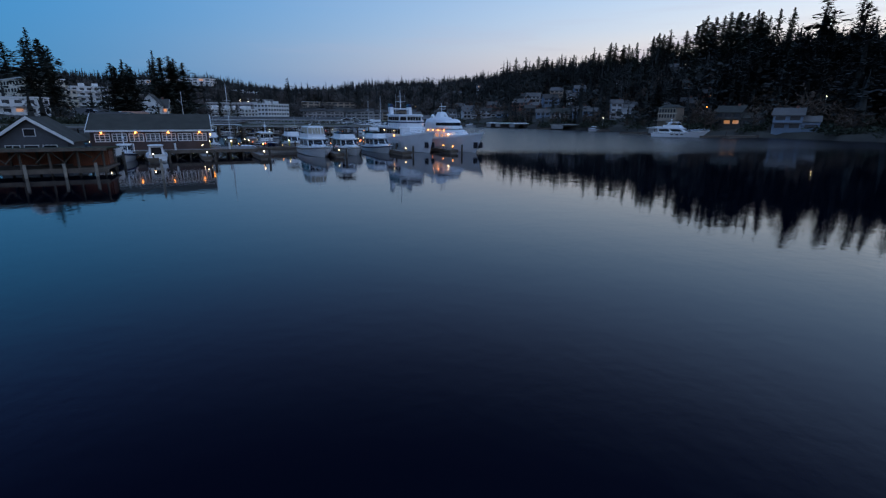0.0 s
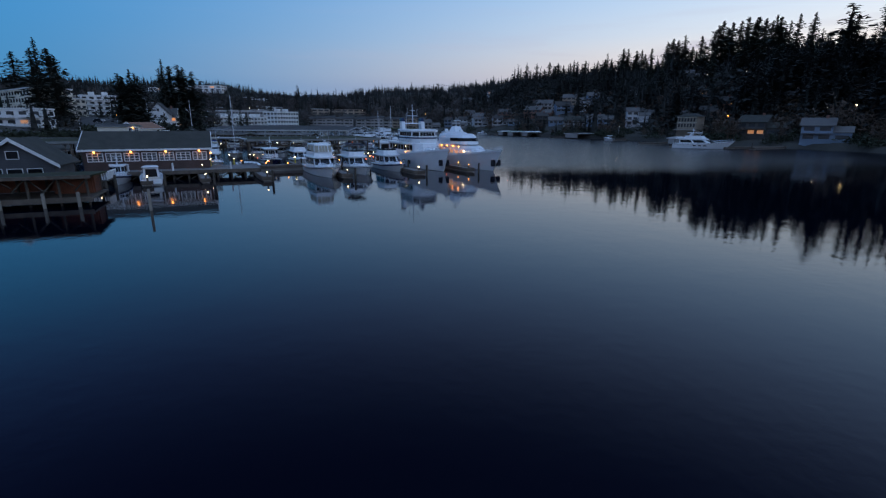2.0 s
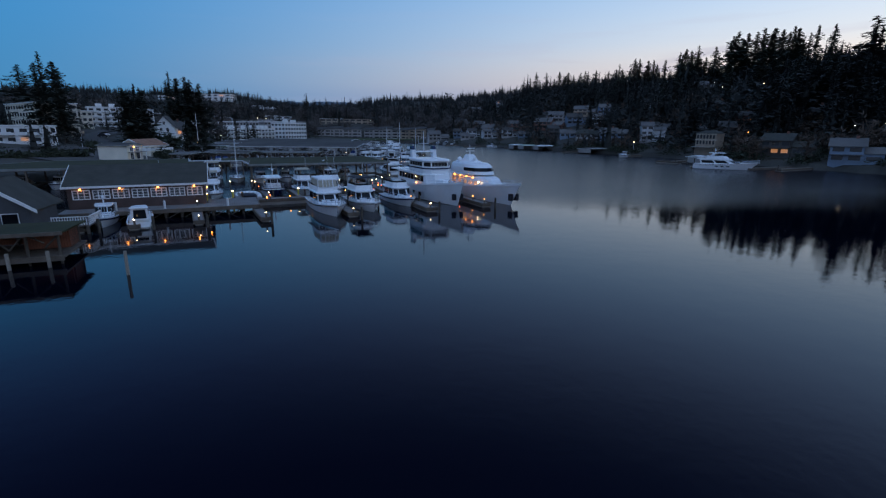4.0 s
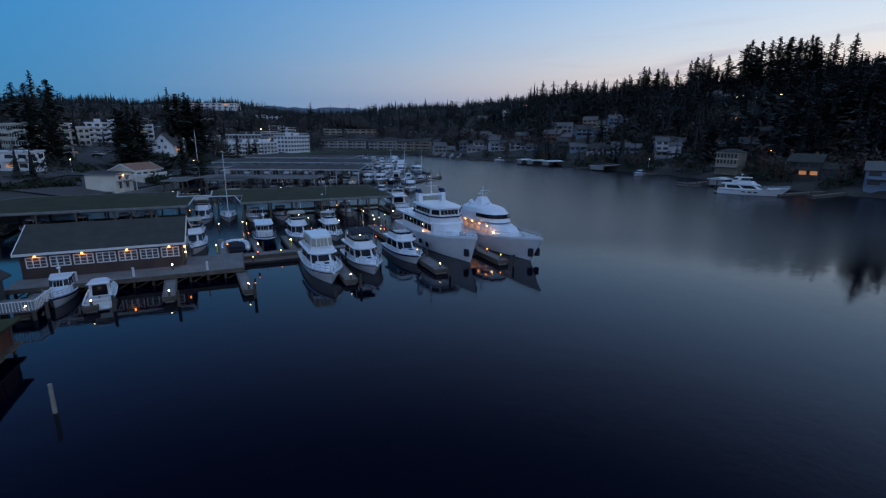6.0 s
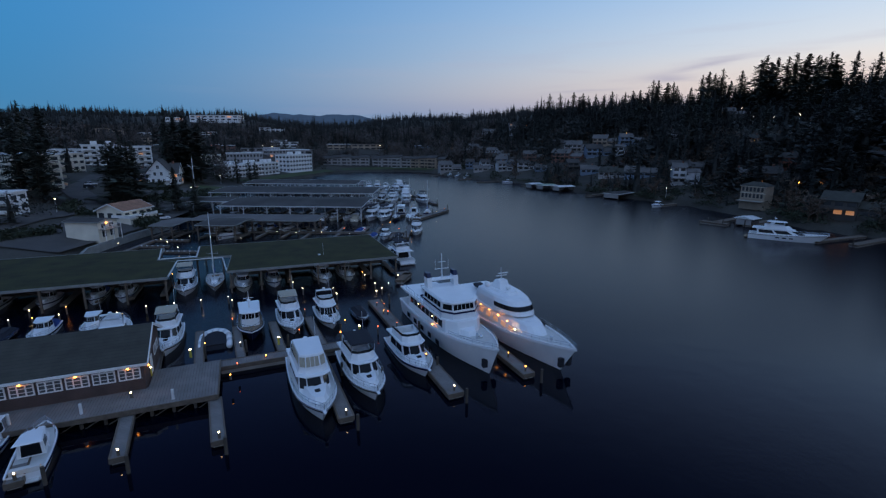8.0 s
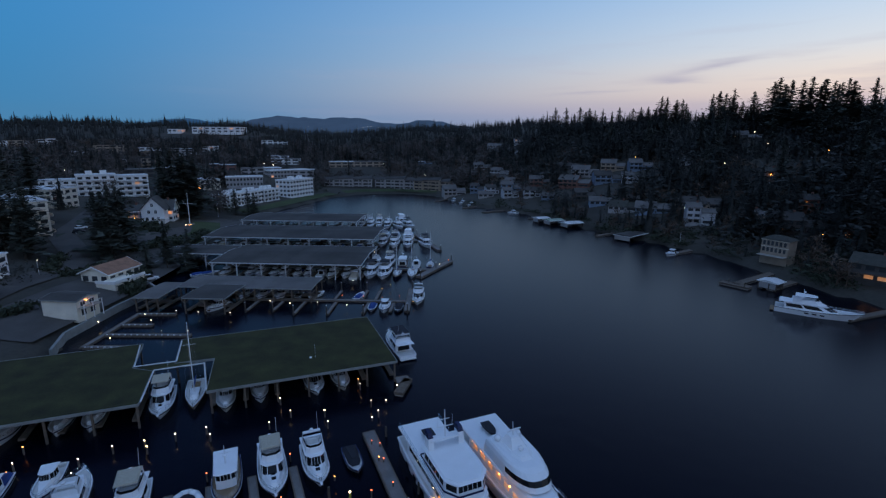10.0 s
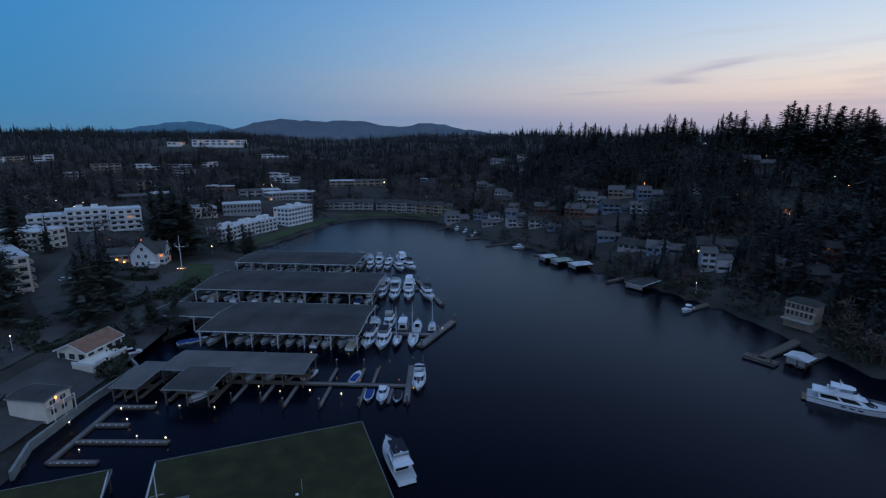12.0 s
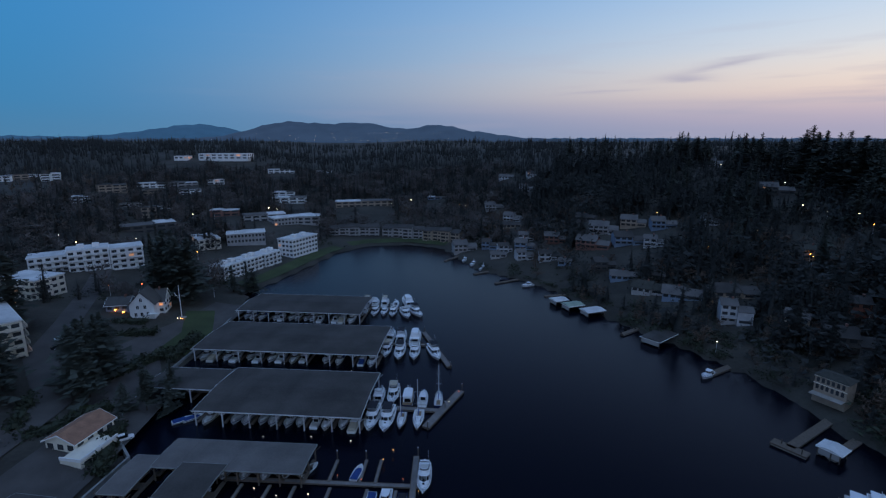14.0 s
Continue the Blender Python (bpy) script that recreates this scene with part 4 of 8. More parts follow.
def panes_on(parent, w, d, floors, h, per, lit, faces=(0, 1, 3), z0=0.0, tall=0.46, wide=0.58, frame_mat=None):
    for k in faces:
        m, ln = face(k, w, d)
        n = max(1, round(ln / per))
        for f in range(floors):
            for i in range(n):
                x0 = ln * (i + 0.5 - wide / 2) / n
                x1 = ln * (i + 0.5 + wide / 2) / n
                za = z0 + f * h + h * 0.30
                on = brng.random() < lit * 0.5
                glow = (LIT if brng.random() < 0.25 else LIT_SOFT) if on else PANE
                if frame_mat:
                    wn = Shape().box(x0 - 0.1, x1 + 0.1, -0.07, 0.05, za - 0.1, za + h * tall + 0.1, m).part("window", frame_mat, parent)
                    Shape().box(x0, x1, -0.10, 0.0, za, za + h * tall, m).part("pane", glow, wn)
                else:
                    Shape().box(x0, x1, -0.06, 0.05, za, za + h * tall, m).part("window", glow, parent)


def flat_block(x, y, an, w, d, floors, wall, label, h=3.0, per=3.2, lit=0.02, balconies=(), roof=None, z=None, faces=(0, 1, 3), pent=False, name="apartment_building", sink=3.0):
    """A flat-roofed block: walls, parapet, roof, windows, balconies with fronts; its corner at (x, y)."""
    gz_ = ground_z(x, y) if z is None else z
    b = thing(name, label, "building", pose(x, y, gz_, 0, 0, an), "buildings round the bay")
    H = floors * h
    Shape().box(0, w, 0, d, -sink, H).part("wall", wall, b)
    Shape().box(-0.35, w + 0.35, -0.35, d + 0.35, H, H + 0.35).part("cornice", TRIM if wall is not DARK_WALL else wall, b)
    Shape().box(-0.1, w + 0.1, -0.1, d + 0.1, H + 0.35, H + 0.45).part("roof", roof or ROOF_WHITE, b)
    panes_on(b, w, d, floors, h, per, lit, faces)
    for k in balconies:
        m, ln = face(k, w, d)
        n = max(1, round(ln / (per * 2)))
        for f in range(floors):
            for i in range(n):
                x0, x1 = ln * (i + 0.12) / n, ln * (i + 0.88) / n
                bl = Shape().box(x0, x1, -1.4, 0, f * h - 0.1, f * h + 0.1, m).part("balcony", CONC, b)
                Shape().box(x0, x1, -1.42, -1.34, f * h + 0.1, f * h + 1.05, m).part("parapet", wall, bl)
    if pent:
        for u in (0.25, 0.62):
            Shape().box(w * u, w * u + 3.2, d * 0.35, d * 0.35 + 3, H + 0.4, H + 2.4).part("roof_house", wall, b)
    return b


def gabled_house(x, y, an, w, d, floors, wall, roof, label, lit=0.12, h=2.8, rise=None, z=None, porch=False, chimney=True, faces=(0, 1, 3), per=2.8, name="house"):
    gz_ = ground_z(x, y) if z is None else z
    b = thing(name, label, "house", pose(x, y, gz_, 0, 0, an), "houses round the bay")
    H = floors * h
    rise = rise or d * 0.27
    gable_walls(b, 0, w, 0, d, -3.0, H, rise, wall)
    gable_roof(b, 0, w, 0, d, H, rise, roof, 0.6, 0.16, TRIM if wall is not DARK_WALL else wall)
    panes_on(b, w, d, floors, h, per, lit, faces)
    if porch:
        p = Shape().box(0.5, w - 0.5, -2.6, 0, h - 0.15, h).part("deck", TRIM, b)
        for i in range(4):
            xx = 0.7 + (w - 1.4) * i / 3
            Shape().box(xx - 0.08, xx + 0.08, -2.5, -2.34, -1.5, h + 0.9).part("post", TRIM, p)
        Shape().box(0.5, w - 0.5, -2.6, -2.5, h + 0.8, h + 0.95).part("handrail", TRIM, p)
    if chimney:
        Shape().box(w * 0.7, w * 0.7 + 0.8, d * 0.5 - 0.5, d * 0.5 + 0.4, H, H + rise + 1.1).part("chimney", RED_WALL, b)
    return b


# west shore
flat_block(-157.2, 225.9, 142, 42, 15, 5, STUCCO, "cream five-storey apartment building with rounded balconies", 3.05, 4.2, 0.02, (0, 1, 3), z=6.0, faces=(0, 1, 2, 3))
for k, (x, y, w, z) in enumerate(((-233.0, 311.5, 17.5, 12.0), (-217.0, 318.6, 19.0, 11.5), (-201.5, 330.0, 16.0, 10.5))):
    flat_block(x, y, 38, w, 14, 4 if k else 3, WHITE_WALL, "white stepped apartment building with deep balconies", 3.0, 3.6, 0.02, (0,), z=z, pent=k == 1, faces=(0, 1, 3), sink=6)
flat_block(-219.5, 279.5, -10, 23, 14, 3, STUCCO, "cream three-storey apartment building above the road", 3.0, 3.4, 0.03, (0,), z=11.0, faces=(0, 1, 3))
flat_block(-151.0, 166.0, 14, 21, 9, 3, WHITE_WALL, "white apartment house with rounded balconies by the car park", 2.8, 3.6, 0.1, (0,), z=3.6, faces=(0, 1))
CLEAR.append((-138, 166, 14))
# stepped white flats along the lawn
for x, y, w, fl in ((-140.5, 336.0, 15.5, 3), (-134.6, 352.6, 13.5, 3), (-129.0, 366.8, 15.0, 3)):
    flat_block(x, y, 72, w, 11, fl, WHITE_WALL, "white stepped waterfront flats with balconies", 2.6, 3.4, 0.05, (0,), z=3.2, pent=True, faces=(0, 3, 1))
flat_block(-119.6, 391.6, 68, 26, 13, 4, WHITE_WALL, "white four-storey corner apartment block by the lawn", 3.0, 3.4, 0.04, (), z=3.4, pent=True)
flat_block(-183.4, 389.2, 40, 14, 24, 2, STUCCO, "long cream office wing with a pale flat roof", 3.5, 4.0, 0.08, (), z=8.5)
flat_block(-172.2, 406.0, 24, 26, 15, 2, GREY_WALL, "grey office building with dark glass bands", 3.6, 2.4, 0.03, (), z=9.0)
flat_block(-162.5, 471.5, 40, 38, 14, 2, GREY_WALL, "low grey commercial building with lit windows", 3.3, 3.0, 0.12, (), z=10.5)
CLEAR.extend([(-208, 273, 15), (-224, 304, 13), (-206, 318, 13), (-194, 262, 12)])
# white gabled house
gabled_house(-150.6, 276.0, 14, 10.5, 9.0, 2, WHITE_WALL, DARK_WALL, "white clapboard house with a steep gable", 0.1, rise=4.6, z=5.0)
wg = thing("house", "white gable-fronted cottage with a small porch", "house", pose(-150.4, 271.5, 5.2, 0, 0, 16) @ Matrix.Scale(1.2, 4), "houses round the bay")
for sg in (1, -1):
    Shape().loft([[(4.0, yy, 10.2), (4.0 + sg * 4.7, yy, 5.1), (4.0 + sg * 4.7, yy, 5.3), (4.0, yy, 10.45)] for yy in (-3.5, 6)], True, True).part("roof", DARK_WALL, wg)
Shape().loft([[(0, yy, -2), (8, yy, -2), (8, yy, 5.6), (4, yy, 10.1), (0, yy, 5.6)] for yy in (-3.0, 3.0)], True, True).part("wall", WHITE_WALL, wg)
for x_, z_ in ((1.4, 1.2), (3.4, 1.2), (5.4, 1.2), (2.2, 3.9), (4.6, 3.9), (3.5, 6.6)):
    window(wg, x_, -3.03, z_, 1.0, 1.4, 2, 1)
Shape().box(6.0, 9.8, -4.2, -3.0, 1.9, 2.1).part("porch_roof", WHITE_WALL, wg)
bb = gabled_house(-162.3, 271.0, 14, 9.0, 9.0, 2, BLUE_WALL, DARK_WALL, "pale blue house washed by an amber lamp", 0.2, z=5.0)
Shape().tube((4.0, -0.1, 3.6), (4.0, -0.5, 3.7), 0.06).part("lamp_bracket", ALU, bb)
Shape().ball((4.0, -0.7, 3.6), 0.38).part("lamp", LAMP_O, bb)
Shape().tube((7.0, -0.1, 2.4), (7.0, -0.5, 2.5), 0.06).part("lamp_bracket", ALU, bb)
Shape().ball((7.0, -0.7, 2.4), 0.34).part("lamp", LAMP_O, bb)
# harbour office, cream, and the brown-roofed house
ho = thing("office", "cream harbour office with a blank front wall", "building", pose(-102.6, 154.6, 2.4, 0, 0, -6), "buildings round the bay")
gable_walls(ho, 0, 9.2, 0, 6.4, -1, 4.4, 0.6, STUCCO)
gable_roof(ho, 0, 9.2, 0, 6.4, 4.4, 0.6, ROOF_GREY, 0.35, 0.14, FASCIA)
for k, (z0, h) in enumerate(((0.4, 1.9), (2.7, 1.2))):
    for yy in (1.0, 3.6):
        window(ho, yy, -0.03, z0, 1.5, h, 2, 1, pose(9.2, 0, 0, 0, 0, 90), glass=PANE)
Shape().box(9.25, 10.9, 0.3, 5.8, 2.42, 2.58).part("balcony", CONC, ho)
for yy in (0.4, 3.0, 5.7):
    Shape().box(10.72, 10.86, yy - 0.07, yy + 0.07, -0.6, 3.5).part("post", TRIM, ho)
Shape().box(10.74, 10.84, 0.3, 5.8, 3.45, 3.55).part("handrail", TRIM, ho)
Shape().ball((9.5, 2.6, 4.0), 0.18).part("lamp", LAMP_O, ho, "amber wall lamp")
Shape().box(9.24, 9.34, 1.2, 4.8, 3.98, 4.3).part("sign_board", TRIM, ho, "plain white sign board")
bh2 = gabled_house(-104.6, 180.5, 82, 12.0, 9.2, 1, STUCCO, TILE_ROOF, "cream house with a brown tiled roof and terrace", 0.04, 3.4, 2.0, 2.4, chimney=False, faces=(0, 3), per=3.2)
Shape().box(-4.5, 6.5, -6.2, -0.02, -1.0, 1.9).part("terrace", STUCCO, bh2, "cream walled terrace")
Shape().box(-4.7, 6.7, -6.4, -6.15, 1.9, 2.75).part("parapet", TRIM, bh2)
Shape().box(-4.7, -4.45, -6.14, -0.1, 1.9, 2.75).part("parapet", TRIM, bh2)
for k in range(3):
    Shape().box(-3.6 + k * 3.3, -1.6 + k * 3.3, -6.26, -6.18, -0.2, 1.3).part("terrace_window", PANE, bh2)
# condominiums at the head of the bay, each a row of stepped gables
def condominium(x, y, an, w, floors, wall, label):
    b = thing("condominium", label, "building", pose(x, y, 2.2, 0, 0, an), "condominiums")
    n = max(2, round(w / 9))
    u = w / n
    for i in range(n):
        dy, H = (i % 2) * 1.6, floors * 2.7 + (i % 3) * 0.5
        Shape().box(i * u, i * u + u - 0.02, dy, 12, -2, H).part("wall", wall, b)
        Shape().loft([[(i * u - 0.4, dy - 0.8, H), (i * u + u + 0.3, dy - 0.8, H), (i * u + u + 0.3, dy - 0.8, H + 0.2), (i * u - 0.4, dy - 0.8, H + 0.2)], [(i * u - 0.4, 6.5, H + 2.0), (i * u + u + 0.3, 6.5, H + 2.0), (i * u + u + 0.3, 6.5, H + 2.2), (i * u - 0.4, 6.5, H + 2.2)], [(i * u - 0.4, 12.5, H), (i * u + u + 0.3, 12.5, H), (i * u + u + 0.3, 12.5, H + 0.2), (i * u - 0.4, 12.5, H + 0.2)]], True, True).part("roof", ROOF_GREY, b)
        for f in range(floors):
            on = brng.random() < 0.05
            Shape().box(i * u + 0.8, i * u + u * 0.55, dy - 0.06, dy + 0.05, f * 2.7 + 0.3, f * 2.7 + 2.2).part("window", (LIT if brng.random() < 0.6 else LIT_SOFT) if on else PANE, b)
            Shape().box(i * u + u * 0.66, i * u + u - 0.9, dy - 0.06, dy + 0.05, f * 2.7 + 0.9, f * 2.7 + 2.1).part("window", PANE, b)
            bl = Shape().box(i * u + 0.5, i * u + u * 0.6, dy - 1.5, dy - 0.01, f * 2.7 - 0.08, f * 2.7 + 0.08).part("balcony", CONC, b)
            Shape().box(i * u + 0.5, i * u + u * 0.6, dy - 1.55, dy - 1.48, f * 2.7 + 0.08, f * 2.7 + 1.0).part("parapet", wall, bl)


condominium(-114.0, 463.5, 8, 41, 3, GREY_WALL, "grey waterfront condominium row with lit balconies")
condominium(-70.5, 469.0, -14, 35, 3, GREY_WALL, "grey gabled condominium row behind a lawn")
condominium(-36.0, 459.0, -25, 32, 3, TAN_WALL, "tan gabled condominium row with orange lit rooms")


# town blocks behind
def town_block(x, y, an, w, d, floors, wall, label):
    b = thing("town_block", label, "building", pose(x, y, ground_z(x + w / 2, y), 0, 0, an), "town blocks")
    cx, cy = x + w / 2 * math.cos(radians(an)), y + w / 2 * math.sin(radians(an))
    toward = Vector((-5.6 - cx, 70 - cy)).normalized()
    CLEAR.extend([(cx + toward.x * k, cy + toward.y * k, w * 0.5) for k in (0, 12, 24, 36)])
    cut = w * brng.uniform(0.35, 0.65)
    for x0, x1, dy, H in ((0, cut, 0, floors * 3.0), (cut + 0.02, w, brng.uniform(-2, 2), floors * 3.0 + brng.choice((-0.8, 0.8, 0)))):
        Shape().box(x0, x1, dy, d, -4, H).part("wall", wall, b)
        Shape().box(x0 - 0.3, x1 + 0.3, dy - 0.4, d + 0.3, H, H + 0.35).part("roof", brng.choice((ROOF_WHITE, ROOF_PALE, ROOF_GREY)), b)
        n = max(1, round((x1 - x0) / 7))
        for f in range(floors):
            for i in range(n):
                u = (x1 - x0) / n
                Shape().box(x0 + i * u + u * 0.14, x0 + i * u + u * 0.86, dy - 0.06, dy + 0.05, f * 3 + 0.9, f * 3 + 2.4).part("window", LIT_SOFT if brng.random() < 0.03 else PANE, b)


town_block(-540.5, 616.0, 32, 12.5, 9.0, 2, WHITE_WALL, "low white block among the bare trees of the town")
town_block(-544.7, 629.7, 43, 22.8, 11.4, 2, TAN_WALL, "low tan block among the bare trees of the town")
town_block(-542.3, 653.9, 54, 19.6, 9.8, 2, WHITE_WALL, "low white block among the bare trees of the town")
town_block(-499.4, 628.1, 40, 20.1, 10.1, 3, WHITE_WALL, "low white block among the bare trees of the town")
town_block(-370.9, 549.9, 47, 25.2, 12.6, 3, TAN_WALL, "low tan block among the bare trees of the town")
town_block(-373.2, 612.4, 31, 29.2, 14.6, 2, WHITE_WALL, "low white block among the bare trees of the town")
town_block(-345.8, 629.9, 40, 30.9, 15.4, 2, GREY_WALL, "low grey block among the bare trees of the town")
town_block(-313.5, 653.1, 24, 19.7, 9.9, 2, WHITE_WALL, "low white block among the bare trees of the town")
town_block(-313.9, 593.4, 39, 22.2, 11.1, 2, WHITE_WALL, "low white block among the bare trees of the town")
town_block(-342.2, 571.1, 29, 16.6, 9.0, 2, TAN_WALL, "low tan block among the bare trees of the town")
town_block(-355.1, 494.4, 47, 15.2, 9.0, 2, WHITE_WALL, "low white block among the bare trees of the town")
town_block(-266.7, 457.2, 29, 10.7, 9.0, 3, TAN_WALL, "low tan block among the bare trees of the town")
town_block(-246.5, 401.3, 41, 36.0, 16.0, 2, DARK_WALL, "low dark brown block among the bare trees of the town")
town_block(-225.5, 487.4, 21, 23.6, 11.8, 2, RED_WALL, "low red-brown block among the bare trees of the town")
town_block(-190.5, 476.2, 28, 34.4, 16.0, 2, GREY_WALL, "low grey block among the bare trees of the town")
town_block(-212.8, 600.2, 13, 23.4, 11.7, 2, WHITE_WALL, "low white block among the bare trees of the town")
town_block(-313.6, 495.9, 40, 18.6, 9.3, 1, GREY_WALL, "low grey block among the bare trees of the town")
town_block(-291.6, 509.4, 24, 16.9, 9.0, 1, WHITE_WALL, "low white block among the bare trees of the town")
town_block(-130.4, 551.9, 15, 58.4, 16.0, 2, TAN_WALL, "low tan block among the bare trees of the town")
town_block(-199.2, 563.4, 11, 33.0, 16.0, 2, WHITE_WALL, "low white block among the bare trees of the town")
town_block(-42.4, 615.7, 6, 22.3, 11.2, 1, BLUE_WALL, "low blue-grey block among the bare trees of the town")
town_block(-169.2, 479.8, 9, 40.7, 16.0, 2, GREY_WALL, "low grey block among the bare trees of the town")
town_block(-271.6, 740.2, 22, 35.2, 16.0, 2, WHITE_WALL, "low white block among the bare trees of the town")
town_block(-221.7, 794.1, 5, 22.5, 11.2, 1, WHITE_WALL, "low white block among the bare trees of the town")
CLEAR.extend([(-425 + 22 * k, 788, 24) for k in range(6)] + [(-405 + 22 * k, 758, 20) for k in range(5)])
flat_block(-436.0, 797.0, 8, 20, 16, 1, WHITE_WALL, "pale school hall with a lit entrance on the skyline", 4.6, 7.0, 0.6, (), z=53.5)
flat_block(-401.0, 802.0, 2, 74, 24, 2, WHITE_WALL, "long pale school building on the skyline", 4.0, 9.0, 0.05, (), z=53.5)

# east shore: small houses among the trees
COLOUR = {DIM_WHITE: "white", TAN_WALL: "tan", GREY_WALL: "grey", BLUE_WALL: "blue-grey", DARK_WALL: "dark brown", RED_WALL: "red-brown"}
STOREYS = {1: "single-storey", 2: "two-storey", 3: "three-storey"}


def slopes(parent, x0, x1, y0, y1, z, rise, material, over=0.6):
    ym, k = (y0 + y1) / 2, rise / ((y1 - y0) / 2)
    for ya in (y0 - over, y1 + over):
        za = z - over * k
        Shape().loft([[(xx, ya, za), (xx, ym, z + rise), (xx, ym, z + rise + 0.2), (xx, ya, za + 0.2)] for xx in (x0 - over, x1 + over)], True, True).part("roof", material, parent)


def cottage(x, y, an, w, d, floors, wall):
    """A house of a gabled main wing and a lower side wing, with a few broad windows, a deck and a chimney."""
    cx, cy = x + w / 2 * math.cos(radians(an)), y + w / 2 * math.sin(radians(an))
    toward = Vector((-5.6 - cx, 60 - cy)).normalized()
    CLEAR.extend([(cx + toward.x * k, cy + toward.y * k, r) for k, r in (((0, w * 0.7), (9, w * 0.65), (18, w * 0.6), (27, w * 0.5)) if cy > 330 else ((0, w * 0.5), (7, w * 0.36)))])
    b = thing("house", "%s %s house half hidden by trees" % (COLOUR[wall], STOREYS[floors]), "house", pose(x, y, ground_z(x + w / 2, y) + 0.3, 0, 0, an), "houses round the bay")
    H, cut = floors * 2.6, w * brng.uniform(0.5, 0.68)
    roof = brng.choice((ROOF_PALE, ROOF_PALE, ROOF_PALE, ROOF_GREY) if y > 330 else (ROOF_GREY, ROOF_PALE, SHINGLE, ROOF_PALE))
    gable_walls(b, 0, cut, 0, d, -4, H, d * 0.26, wall)
    slopes(b, 0, cut, 0, d, H, d * 0.26, roof)
    h2, y0 = max(2.4, H - 2.2), brng.choice((-1.6, 1.2))
    gable_walls(b, cut + 0.02, w, y0, d - 1, -4, h2, d * 0.2, wall)
    slopes(b, cut + 0.4, w, y0, d - 1, h2, d * 0.2, roof, 0.4)
    for f in range(floors):
        n = max(1, round(cut / 3.4))
        u = cut / n
        for i in range(n):
            Shape().box(i * u + u * 0.16, i * u + u * 0.84, -0.06, 0.05, f * 2.6 + 0.8, f * 2.6 + 2.1).part("window", LIT_SOFT if brng.random() < 0.03 else PANE, b)
    Shape().box(cut + 0.8, w - 0.7, y0 - 0.06, y0 + 0.05, 0.8, 2.0).part("window", PANE, b)
    if floors > 1:
        dk_ = Shape().box(0.2, cut - 0.3, -2.2, -0.02, 2.4, 2.58).part("deck", DOCK_EDGE, b)
        Shape().box(0.2, cut - 0.3, -2.2, -2.1, 2.58, 3.4).part("railing", wall, dk_)
    Shape().box(cut * 0.7, cut * 0.7 + 0.8, d * 0.5 - 0.4, d * 0.5 + 0.4, H, H + d * 0.26 + 0.9).part("chimney", RED_WALL, b)


cottage(32.6, 501.3, -24, 15.8, 9.8, 2, DIM_WHITE)
cottage(19.4, 550.3, 6, 18.4, 11.0, 2, GREY_WALL)
cottage(37.4, 425.3, -9, 11.2, 7.0, 2, DIM_WHITE)
cottage(10.3, 418.8, -18, 11.5, 7.1, 2, BLUE_WALL)
cottage(21.3, 401.1, 10, 10.1, 6.5, 2, DIM_WHITE)
cottage(15.2, 392.0, -1, 10.7, 6.7, 1, GREY_WALL)
cottage(32.3, 403.8, -16, 13.9, 8.6, 2, BLUE_WALL)
cottage(32.1, 382.9, 13, 10.5, 6.5, 2, DIM_WHITE)
cottage(45.3, 376.8, -1, 11.2, 7.0, 2, DIM_WHITE)
cottage(53.9, 410.0, -13, 14.2, 8.8, 2, RED_WALL)
cottage(55.3, 367.4, -26, 7.6, 6.5, 1, BLUE_WALL)
cottage(-9.8, 416.4, 11, 17.3, 10.7, 2, GREY_WALL)
cottage(57.2, 591.6, -6, 14.3, 8.8, 2, DIM_WHITE)
cottage(42.4, 689.3, -16, 18.5, 11.0, 1, DIM_WHITE)
cottage(72.6, 644.7, 11, 11.0, 6.8, 2, DIM_WHITE)
cottage(30.1, 476.5, 1, 15.7, 9.7, 1, TAN_WALL)
cottage(85.5, 414.0, -19, 19.4, 11.0, 2, GREY_WALL)
cottage(71.5, 391.3, -30, 20.8, 11.0, 2, RED_WALL)
cottage(94.9, 384.5, -4, 18.2, 11.0, 2, BLUE_WALL)
cottage(109.9, 375.0, -18, 11.7, 7.2, 2, DIM_WHITE)
cottage(73.4, 349.6, 3, 12.8, 7.9, 2, DARK_WALL)
cottage(77.3, 332.2, -11, 13.7, 8.5, 1, BLUE_WALL)
cottage(107.1, 413.7, -23, 16.6, 10.3, 2, TAN_WALL)
cottage(153.1, 389.6, 0, 9.0, 6.5, 2, DIM_WHITE)
cottage(123.6, 399.9, -9, 16.3, 10.1, 2, BLUE_WALL)
cottage(239.4, 578.0, -24, 19.9, 11.0, 2, DIM_WHITE)
cottage(271.3, 583.3, -38, 23.1, 11.0, 2, GREY_WALL)
cottage(273.1, 551.9, -10, 20.7, 11.0, 2, DIM_WHITE)
cottage(212.6, 434.1, -23, 20.6, 11.0, 2, DARK_WALL)
cottage(83.4, 446.0, -22, 15.4, 9.6, 1, DARK_WALL)
cottage(112.8, 291.2, -4, 19.1, 11.0, 1, TAN_WALL)
cottage(105.3, 271.7, -16, 11.8, 7.3, 3, DIM_WHITE)
cottage(92.1, 299.8, -24, 17.6, 10.9, 1, BLUE_WALL)
cottage(81.9, 312.4, -34, 16.9, 10.5, 1, GREY_WALL)
cottage(148.4, 260.4, -18, 12.2, 7.6, 2, RED_WALL)
cottage(168.8, 318.1, -27, 7.4, 6.5, 2, TAN_WALL)
cottage(127.8, 265.7, -38, 8.4, 6.5, 1, TAN_WALL)
cottage(126.1, 240.8, -18, 19.5, 10.0, 2, DARK_WALL)
